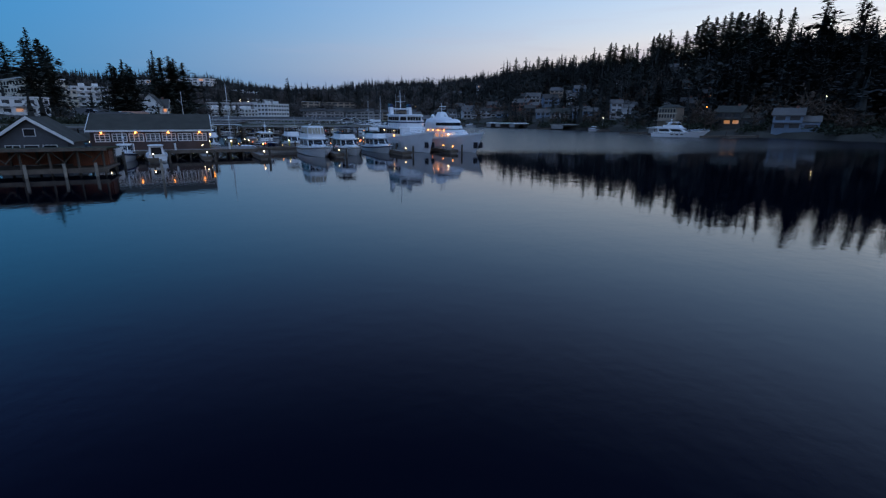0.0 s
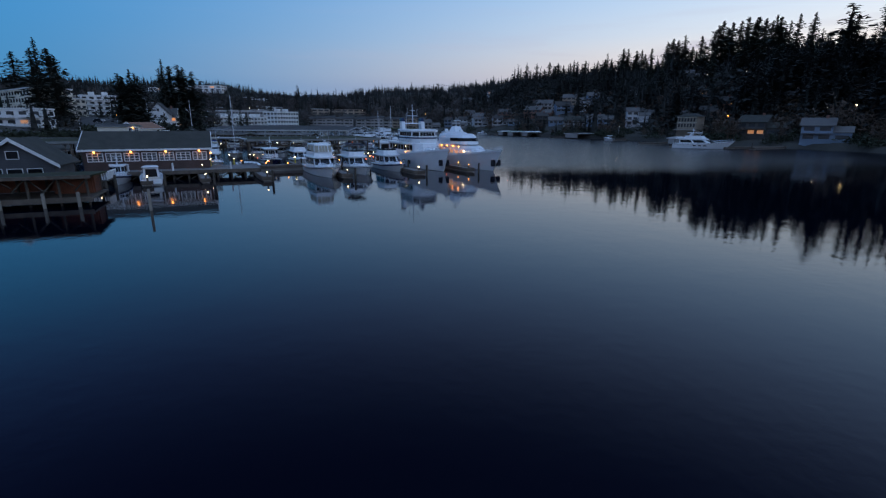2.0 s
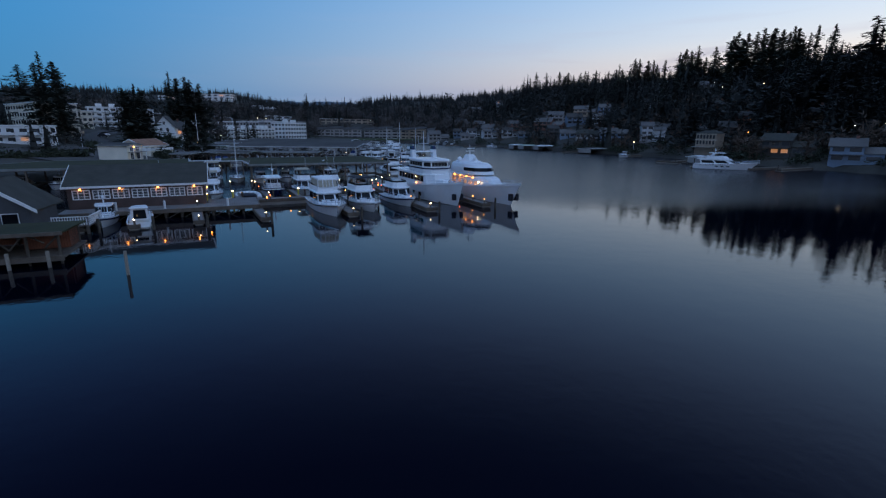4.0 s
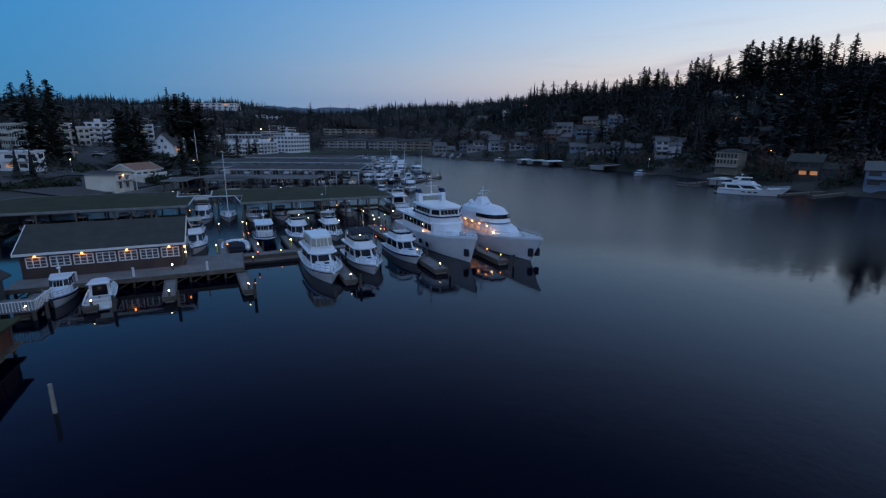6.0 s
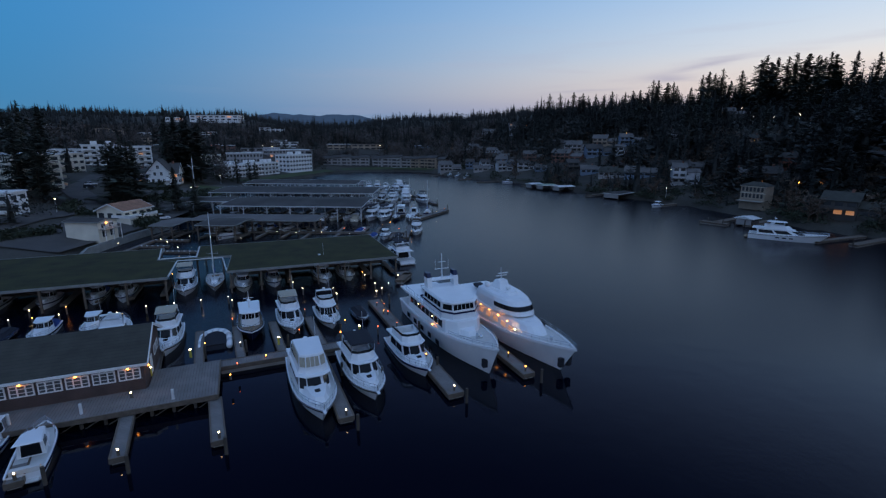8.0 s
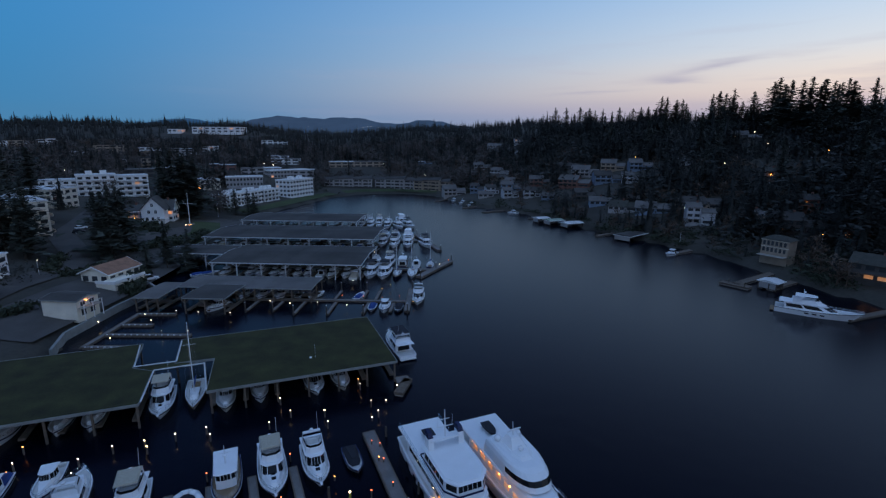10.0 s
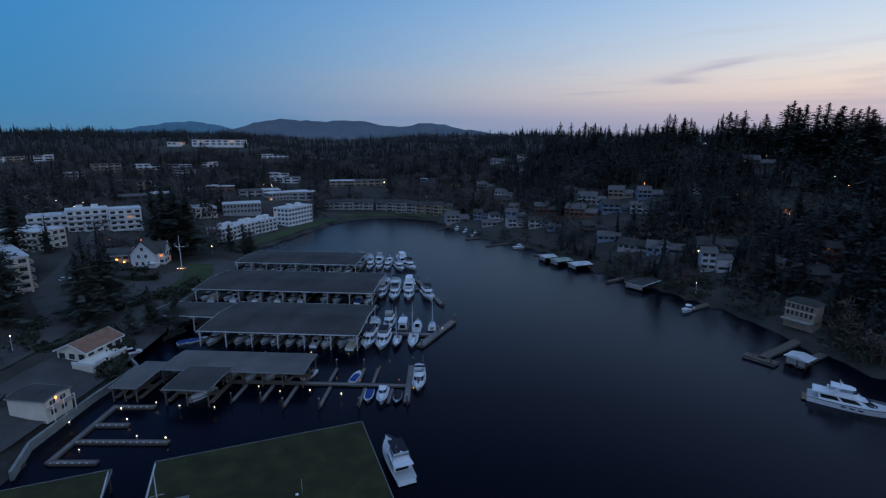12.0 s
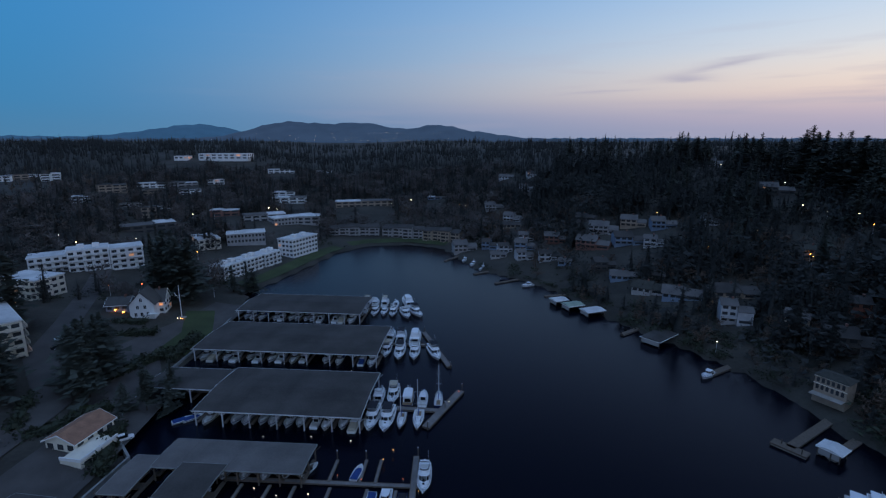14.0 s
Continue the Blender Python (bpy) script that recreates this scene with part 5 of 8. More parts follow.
cottage(95.9, 324.4, -12, 6.7, 6.5, 1, DARK_WALL)
cottage(116.6, 190.4, -50, 15.6, 9.0, 2, DARK_WALL)
cottage(153.7, 223.5, -26, 18.6, 11.0, 2, TAN_WALL)
cottage(137.6, 221.7, -35, 10.3, 6.5, 2, RED_WALL)
CLEAR.extend([(122, 158, 10), (128, 166, 7)])
cottage(122.0, 164.5, -40, 13.5, 8.5, 2, BLUE_WALL)
# the arcaded house above the docks
ar = thing("house", "large pale house with two rows of arched windows", "house", pose(105.6, 216.0, 6.2, 0, 0, -58) @ Matrix.Scale(0.66, 4), "houses round the bay")
CLEAR.append((109, 213, 9))
Shape().box(0, 13, 0, 9, -6, 7.2).part("wall", TAN_WALL, ar)
Shape().block([(-0.7, -0.7, 7.2), (13.7, -0.7, 7.2), (13.7, 9.7, 7.2), (-0.7, 9.7, 7.2)], [(3.5, 3.5, 9.2), (9.5, 3.5, 9.2), (9.5, 5.5, 9.2), (3.5, 5.5, 9.2)]).part("roof", SHINGLE, ar)
for f in range(2):
    for i in range(6):
        x0 = 0.8 + i * 2.0
        arch = [(x0, f * 3.5 + 0.6), (x0 + 1.2, f * 3.5 + 0.6)] + [(x0 + 0.6 + 0.6 * math.cos(a), f * 3.5 + 2.3 + 0.6 * math.sin(a)) for a in [math.pi * k / 8 for k in range(9)]]
        Shape().loft([[(px, yy, pz) for px, pz in arch] for yy in (-0.08, 0.05)], True, True).part("arched_window", PANE, ar)
    Shape().box(-0.3, 13.3, -0.35, 0, f * 3.5 + 3.2, f * 3.5 + 3.4).part("string_course", STUCCO, ar)
Shape().box(0, 13, -4.5, -0.4, -1.2, -0.9).part("terrace", CONC, ar)
spots = wood(1700, 70, 330, 60, 255, 26, 12, 29)
planted(near_firs, spots, "fir_woods", FIR_FAR, "dense dark fir woods on the slope near the yacht", "woods")
spots = wood(300, 330, 430, 60, 255, 26, 14, 34) + wood(3000, 40, 430, 255, 640, 26, 9, 22) + wood(900, 10, 190, 100, 470, 6, 8, 19, lambda x, y, d: d < 60)
planted(firs, spots, "fir_woods", FIR_FAR, "dense dark fir woods on the hillside above the bay", "woods")
spots = wood(2700, -420, 90, 120, 760, 22, 9, 22, lambda x, y, d: d > 60 or rng.random() < 0.25)
planted(firs, spots, "fir_woods", FIR_FAR, "dark firs between the houses of the town", "woods")
spots = wood(4200, -760, 160, 610, 1000, 100, 10, 17) + wood(4500, -1500, 1100, 560, 1900, 120, 13, 22) + wood(3000, -1100, 700, 560, 1350, 120, 7, 13)
planted(far_firs, spots, "fir_woods", FIR_FAR, "distant dark forest reaching to the hills", "woods")
spots = wood(2600, 10, 330, 90, 560, 3, 5, 13, lambda x, y, d: d < 130) 
planted(bares, spots, "bare_trees", TWIG, "leafless brown winter trees along the slopes", "trees")
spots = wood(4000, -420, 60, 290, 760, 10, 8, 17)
planted(bares, spots, "bare_trees", GREY_TWIG, "leafless silver-grey winter trees between the town houses", "trees")
spots = wood(4600, 0, 170, 100, 470, 0.8, 1.6, 4.5, lambda x, y, d: d < 40) + wood(1500, -260, 0, 110, 520, 5, 1.5, 4.0, lambda x, y, d: d < 120)
planted(bushes, spots, "bushes", HEDGE, "dark garden shrubs along the shores", "shrubs")
spots = wood(1000, 30, 420, 80, 640, 12, 8, 17) + wood(1000, -420, 60, 130, 800, 25, 6, 13)
planted(crowns, spots, "broadleaf_evergreens", FIR_FAR, "rounded dark evergreen trees between the firs", "trees")
spots = wood(900, -900, 60, 430, 700, 30, 7, 11)
planted(bares, spots, "bare_trees", TWIG, "leafless grey winter trees of the town", "trees")

# ---- boats ----


def hull(boat, L, B, zs, zb, material, deck_material=None, full=3.5, flare=0.88, inset=0.14, rub=None, stem=0.10):
    """Hull shell, sunken deck and rub rail of a boat with its bow along +x; zs, zb: height of the side aft and at the bow."""
    st = [0, 0.08, 0.2, 0.34, 0.48, 0.6, 0.7, 0.79, 0.87, 0.93, 0.97, 1.0]
    rings, edge = [], []
    for s in st:
        b = B / 2 * (0.90 + 0.10 * math.sin(min(s / 0.4, 1) * math.pi / 2)) * (1 - max(0, (s - 0.38) / 0.62) ** full)
        b = max(b, 0.03)
        z = zs + (zb - zs) * max(0, (s - 0.15) / 0.85) ** 1.7
        x = -L / 2 + s * L
        xw = -L / 2 + s * L * (1 - stem)
        bw = b * (flare - 0.30 * s ** 3)
        r = [(x, b, z), (x - (x - xw) * 0.35, b * 0.97 - (b - bw) * 0.25, z * 0.62), (xw + (x - xw) * 0.15, bw, 0.08), (xw - 0.1, bw * 0.55, -0.45), (xw - 0.15, 0, -0.7)]
        rings.append(r + [(p[0], -p[1], p[2]) for p in reversed(r[:-1])])
        edge.append((x, b, z))
    h = Shape().loft(rings, closed=False)
    h.poly(*rings[0])
    inner = [[(x, max(b - inset, 0.01), z), (x, -max(b - inset, 0.01), z)] for x, b, z in edge]
    for i in range(len(edge) - 1):
        for sg in (1, -1):
            (x0, b0, z0), (x1, b1, z1) = edge[i], edge[i + 1]
            c0, c1 = max(b0 - inset, 0.01), max(b1 - inset, 0.01)
            a = [(x0, sg * b0, z0), (x1, sg * b1, z1), (x1, sg * c1, z1), (x0, sg * c0, z0)]
            h.poly(*(a if sg < 0 else a[::-1]))
            a = [(x0, sg * c0, z0), (x1, sg * c1, z1), (x1, sg * c1, z1 - 0.3), (x0, sg * c0, z0 - 0.3)]
            h.poly(*(a if sg < 0 else a[::-1]))
    h.part("hull", material, boat, smooth=False)
    d = Shape()
    d.loft([[(x, max(b - inset, 0.01), z - 0.22), (x, -max(b - inset, 0.01), z - 0.22)] for x, b, z in edge], closed=False)
    d.part("deck", deck_material or DECKING, boat)
    if rub:
        r = Shape()
        for sg in (1, -1):
            r.loft([[(x, sg * (b + 0.03), z - 0.30), (x, sg * (b + 0.03), z - 0.12), (x, sg * (b - 0.02), z - 0.12), (x, sg * (b - 0.02), z - 0.30)] for x, b, z in edge])
        r.part("rub_rail", rub, boat)
    return edge


def cabin_outline(x0, x1, wa, wf, z, nose=0.5, flat=0.55):
    return [(x0, -wa, z), (x1 - nose, -wf, z), (x1, -wf * flat, z), (x1, wf * flat, z), (x1 - nose, wf, z), (x0, wa, z)]


def pane(parent, a, b, c, d, u0, u1, v0, v1, material=None, name="window", out=0.025):
    """A pane on the quad a b (foot) c d (head, above b and a), between the fractions given, standing proud of it."""
    a, b, c, d = map(Vector, (a, b, c, d))
    at = lambda u, v: (a * (1 - u) + b * u) * (1 - v) + (d * (1 - u) + c * u) * v
    q = [at(u0, v0), at(u1, v0), at(u1, v1), at(u0, v1)]
    n = (q[1] - q[0]).cross(q[3] - q[0]).normalized() * out
    return Shape().loft([[p - n for p in q], [p + n for p in q]], True, True).part(name, material or GLASS, parent)


def cabin(boat, name, x0, x1, wa, wf, z0, z1, rake=0.6, aft=0.1, tumble=0.15, nose=0.5, flat=0.55, material=None, bevel=0.08, front=3, side=3, v=(0.35, 0.85), glass=None, su=(0.06, 0.94), back=0):
    lo = cabin_outline(x0, x1, wa, wf, z0, nose, flat)
    hi = cabin_outline(x0 + aft, x1 - rake, wa - tumble, wf - tumble, z1, nose * 0.8, flat)
    s = Shape().block(lo, hi, bevel)
    body = s.part(name, material or GEL, boat)
    for i in range(front):
        pane(body, lo[2], lo[3], hi[3], hi[2], 0.04 + i * 0.92 / front, 0.04 + (i + 0.88) * 0.92 / front, *v, material=glass, name="windshield")
    if front:
        for k in (1, 3):
            pane(body, lo[k], lo[k + 1], hi[k + 1], hi[k], 0.08, 0.92, *v, material=glass, name="windshield")
    for k in (0, 4):
        for i in range(side):
            w = (su[1] - su[0]) / side
            pane(body, lo[k], lo[k + 1], hi[k + 1], hi[k], su[0] + i * w, su[0] + (i + 0.86) * w, *v, material=glass, name="window")
    if back:
        pane(body, lo[5], lo[0], hi[0], hi[5], 0.15, 0.85, 0.08, 0.8, name="door")
    return body


def railing(boat, edge, s0, h=0.7, inset=0.12, gap=3):
    r = Shape()
    pts = edge[s0:]
    for sg in (1, -1):
        for i, (x, b, z) in enumerate(pts):
            bb = max(b - inset, 0.03) * sg
            r.tube((x - 0.05, bb, z), (x - 0.05, bb, z + h), 0.018, sides=4)
            if i:
                x0, b0, z0 = pts[i - 1]
                for hh in (h, h * 0.5):
                    r.tube((x0 - 0.05, max(b0 - inset, 0.03) * sg, z0 + hh), (x - 0.05, bb, z + hh), 0.02, sides=4)
    r.part("rail", STEEL, boat)


def canopy(boat, x0, x1, w, z0, z1, material, name="bimini"):
    top = Shape().block([(x0, -w, z1 - 0.1), (x1, -w * 0.92, z1 - 0.1), (x1, w * 0.92, z1 - 0.1), (x0, w, z1 - 0.1)], [(x0 + 0.1, -w * 0.9, z1 + 0.05), (x1 - 0.1, -w * 0.8, z1 + 0.05), (x1 - 0.1, w * 0.8, z1 + 0.05), (x0 + 0.1, w * 0.9, z1 + 0.05)], 0.04)
    c = top.part(name, material, boat)
    for x in (x0 + 0.15, x1 - 0.15):
        for sg in (1, -1):
            Shape().tube((x, sg * w * 0.88, z0), (x, sg * w * 0.88, z1), 0.03, sides=5).part("pole", STEEL, c)


def mast(boat, x, z0, z1, dome=0.3):
    m = Shape().tube((x, 0, z0), (x - 0.2, 0, z1), 0.09, 0.04).tube((x - 0.1, -0.7, z0 + (z1 - z0) * 0.6), (x - 0.1, 0.7, z0 + (z1 - z0) * 0.6), 0.04).part("mast", ALU, boat)
    Shape().ball((x + 0.1, 0, z0 + (z1 - z0) * 0.5), dome, 0.6).part("radar_dome", GEL, m, smooth=True)


def flybridge_cruiser(m, L=13.0, B=4.2, top=None, hullmat=None, arch=True, label="", rub=None, fore=0.62, big=False):
    boat = thing("motor_yacht", label or "white flybridge motor yacht moored at the dock", "boat", m, "boats at the marina")
    zs, zb = L * 0.066 + 0.15, L * 0.100 + 0.30
    e = hull(boat, L, B, zs, zb, hullmat or GEL, rub=rub or STEEL)
    zc = zs - 0.1
    x0, x1 = -L * 0.30, L * 0.20
    z1 = zc + 1.75
    Shape().block(cabin_outline(L * 0.05, L * 0.36, B * 0.36, B * 0.24, zc + 0.1, 1.0), cabin_outline(L * 0.05, L * 0.33, B * 0.30, B * 0.17, zb + 0.12, 0.8), 0.06).part("trunk_cabin", GEL, boat)
    for x in (L * 0.15, L * 0.24):
        Shape().block(cabin_outline(x - 0.3, x + 0.3, 0.3, 0.3, zb + 0.1, 0.1, 0.8), cabin_outline(x - 0.26, x + 0.26, 0.26, 0.26, zb + 0.2, 0.1, 0.8)).part("hatch", GLASS, boat)
    body = cabin(boat, "cabin", x0, x1, B * 0.42, B * 0.36, zc, z1, rake=1.3, tumble=0.18, nose=0.9, front=1 if L > 10.5 else 3, side=2, v=(0.34, 0.88), back=1)
    brow = Shape().block(cabin_outline(x0 - L * 0.10, x1 - 0.9, B * 0.45, B * 0.40, z1, 0.8), cabin_outline(x0 - L * 0.10, x1 - 1.0, B * 0.44, B * 0.39, z1 + 0.14, 0.8), 0.05)
    brow.part("boat_deck", GEL, boat)
    fx0, fx1 = x0 + 0.4, x1 - 1.5
    fly = Shape()
    lo, hi = cabin_outline(fx0, fx1, B * 0.38, B * 0.33, z1 + 0.14, 0.6), cabin_outline(fx0 + 0.1, fx1 - 0.35, B * 0.36, B * 0.30, z1 + 0.85, 0.5)
    ins = [(p[0] * 0.96 + (fx0 + fx1) * 0.02, p[1] * 0.86, p[2]) for p in hi]
    fly.loft([lo, hi, ins, [(p[0], p[1], z1 + 0.25) for p in ins]], True, True)
    fly.part("flybridge", GEL, boat)
    Shape().loft([hi, [(p[0] - 0.12 * (p[0] > fx0 + 1), p[1] * 0.95, p[2] + 0.28) for p in hi]], closed=False).part("windscreen", GLASS, boat)
    Shape().block(cabin_outline(fx0 + 0.5, fx0 + 1.1, B * 0.24, B * 0.24, z1 + 0.26, 0.1, 0.9), cabin_outline(fx0 + 0.5, fx0 + 0.9, B * 0.24, B * 0.24, z1 + 0.9, 0.1, 0.9)).part("seat", DECKING, boat)
    if arch:
        a = Shape()
        for sg in (1, -1):
            a.loft([[(fx0 - 0.1 + d, sg * B * (0.40 - 0.06 * k / 2), z) for d, z in ((0, z1 + 0.1 + k * 0.8), (0.45, z1 + 0.1 + k * 0.8), (0.45, z1 + 0.12 + k * 0.8), (0, z1 + 0.12 + k * 0.8))] for k in range(3)], True, True)
        a.box(fx0 - 0.1, fx0 + 0.35, -B * 0.34, B * 0.34, z1 + 1.62, z1 + 1.78)
        ra = a.part("radar_arch", GEL, boat)
        Shape().ball((fx0 + 0.1, 0, z1 + 1.95), 0.3, 0.6).part("radar_dome", GEL, ra, smooth=True)
        Shape().tube((fx0 + 0.1, B * 0.25, z1 + 1.7), (fx0 - 0.5, B * 0.26, z1 + 4.2), 0.02).part("antenna", ALU, ra)
    if top:
        canopy(boat, fx0, fx1 - 0.3, B * 0.36, z1 + 0.8, z1 + 2.05, top)
    if big:
        cabin(boat, "bridge_enclosure", fx0 + 0.2, fx1 - 0.1, B * 0.34, B * 0.30, z1 + 0.8, z1 + 2.1, rake=0.5, tumble=0.08, front=3, side=2, v=(0.05, 0.8), glass=CANVAS_T)
    railing(boat, e, 4)
    Shape().box(-L / 2 - 0.7, -L / 2 + 0.05, -B * 0.4, B * 0.4, 0.25, 0.36).part("swim_platform", DECKING, boat)
    Shape().box(L / 2 - 0.2, L / 2 + 0.45, -0.16, 0.16, zb - 0.1, zb + 0.02).part("pulpit", GEL, boat)
    return boat


def express_cruiser(m, L=8.5, B=3.0, cover=None, label="", hullmat=None, tower=False):
    boat = thing("cabin_cruiser", label or "small white cabin cruiser tied up at the dock", "boat", m, "boats at the marina")
    zs, zb = 0.85, 1.35
    e = hull(boat, L, B, zs, zb, hullmat or GEL, rub=NAVY if hullmat is None else STEEL)
    Shape().block(cabin_outline(-L * 0.02, L * 0.36, B * 0.36, B * 0.22, zs - 0.1, 0.8), cabin_outline(0, L * 0.32, B * 0.30, B * 0.14, zb + 0.2, 0.7), 0.06).part("trunk_cabin", GEL, boat)
    b = cabin(boat, "wheelhouse", -L * 0.16, L * 0.13, B * 0.36, B * 0.31, zs - 0.1, zs + 1.45, rake=0.8, tumble=0.14, nose=0.5, front=3, side=2, v=(0.42, 0.9), back=1)
    Shape().block(cabin_outline(-L * 0.24, L * 0.06, B * 0.37, B * 0.3, zs + 1.45, 0.4), cabin_outline(-L * 0.23, L * 0.05, B * 0.35, B * 0.28, zs + 1.56, 0.4), 0.04).part("hardtop", GEL, boat)
    if cover:
        Shape().block([(-L * 0.47, -B * 0.4, zs), (-L * 0.16, -B * 0.4, zs), (-L * 0.16, B * 0.4, zs), (-L * 0.47, B * 0.4, zs)], [(-L * 0.45, -B * 0.3, zs + 0.5), (-L * 0.16, -B * 0.32, zs + 1.3), (-L * 0.16, B * 0.32, zs + 1.3), (-L * 0.45, B * 0.3, zs + 0.5)], 0.1).part("cover", cover, boat)
    else:
        Shape().box(-L * 0.46, -L * 0.40, -B * 0.36, B * 0.36, zs - 0.2, zs + 0.25).part("seat", DECKING, boat)
    if tower:
        mast(boat, -L * 0.1, zs + 1.5, zs + 3.4, 0.22)
    railing(boat, e, 5, 0.5)
    Shape().box(-L / 2 - 0.5, -L / 2 + 0.05, -B * 0.35, B * 0.35, 0.2, 0.3).part("swim_platform", DECKING, boat)
    return boat


def runabout(m, L=6.0, B=2.3, cover=CANVAS_B, hullmat=None, label=""):
    boat = thing("runabout", label or "small open runabout with a fitted canvas cover", "boat", m, "boats at the marina")
    hull(boat, L, B, 0.62, 0.85, hullmat or GEL, rub=STEEL)
    if cover:
        Shape().block(cabin_outline(-L * 0.46, L * 0.26, B * 0.44, B * 0.36, 0.62, 0.8), cabin_outline(-L * 0.40, L * 0.1, B * 0.25, B * 0.16, 1.12, 0.5), 0.12).part("cover", cover, boat)
    else:
        Shape().loft([cabin_outline(-L * 0.05, L * 0.12, B * 0.40, B * 0.36, 0.62, 0.4), cabin_outline(-L * 0.1, L * 0.0, B * 0.36, B * 0.30, 1.12, 0.4)], closed=False).part("windshield", GLASS, boat)
        for x in (-L * 0.1, -L * 0.3):
            Shape().box(x - 0.25, x + 0.2, -B * 0.3, B * 0.3, 0.35, 0.75).part("seat", CANVAS_D, boat)
    return boat


def sailboat(m, L=11.0, B=3.3, hullmat=None, label="", cover=CANVAS_B):
    boat = thing("sailboat", label or "white sailing yacht with a bare mast at its berth", "boat", m, "boats at the marina")
    e = hull(boat, L, B, 0.95, 1.25, hullmat or GEL, rub=TEAK, full=1.9, stem=0.12)
    cabin(boat, "coach_roof", -L * 0.12, L * 0.22, B * 0.30, B * 0.22, 0.8, 1.45, rake=0.7, tumble=0.1, front=0, side=3, v=(0.35, 0.75))
    Shape().box(-L * 0.42, -L * 0.14, -B * 0.2, B * 0.2, 0.74, 0.82).part("cockpit", TEAK, boat)
    h = L * 1.3
    mm = Shape().tube((L * 0.06, 0, 1.2), (L * 0.05, 0, h), 0.09, 0.06, 8)
    for z in (0.45, 0.72):
        mm.tube((L * 0.055, -B * 0.3, h * z), (L * 0.055, B * 0.3, h * z), 0.03)
    mo = mm.part("mast", ALU, boat)
    Shape().tube((L * 0.04, 0, 2.3), (-L * 0.36, 0, 2.2), 0.07).part("boom", ALU, boat)
    Shape().tube((L * 0.03, 0, 2.45), (-L * 0.34, 0, 2.35), 0.17, 0.12, 6).part("sail_cover", cover, boat)
    s = Shape().tube((L / 2 - 0.2, 0, 1.3), (L * 0.05, 0, h - 0.1), 0.015, sides=3).tube((-L / 2 + 0.1, 0, 1.0), (L * 0.05, 0, h - 0.1), 0.015, sides=3)
    for sg in (1, -1):
        s.tube((L * 0.04, sg * B * 0.45, 1.0), (L * 0.055, sg * B * 0.3, h * 0.45), 0.015, sides=3).tube((L * 0.055, sg * B * 0.3, h * 0.45), (L * 0.05, 0, h - 0.1), 0.015, sides=3)
    s.part("rigging", STEEL, boat)
    railing(boat, e, 5, 0.6)
    return boat


def trawler(m, L=10.5, B=3.7, hullmat=None, label=""):
    boat = thing("trawler", label or "pilothouse trawler with a dark hull and white wheelhouse", "boat", m, "boats at the marina")
    e = hull(boat, L, B, 1.1, 1.75, hullmat or NAVY, TEAK, rub=GEL)
    z = 0.95
    cabin(boat, "saloon", -L * 0.32, L * 0.06, B * 0.38, B * 0.36, z, z + 1.6, rake=0.1, tumble=0.06, front=0, side=4, v=(0.45, 0.85), back=1)
    cabin(boat, "wheelhouse", -L * 0.04, L * 0.16, B * 0.36, B * 0.33, z, z + 2.25, rake=0.25, tumble=0.1, nose=0.3, front=3, side=1, v=(0.58, 0.90))
    Shape().block(cabin_outline(-L * 0.36, L * 0.17, B * 0.42, B * 0.38, z + 2.25, 0.3), cabin_outline(-L * 0.35, L * 0.16, B * 0.40, B * 0.36, z + 2.36, 0.3), 0.03).part("boat_deck", GEL, boat)
    mast(boat, -L * 0.05, z + 2.3, z + 4.8, 0.28)
    railing(boat, e, 4)
    return boat


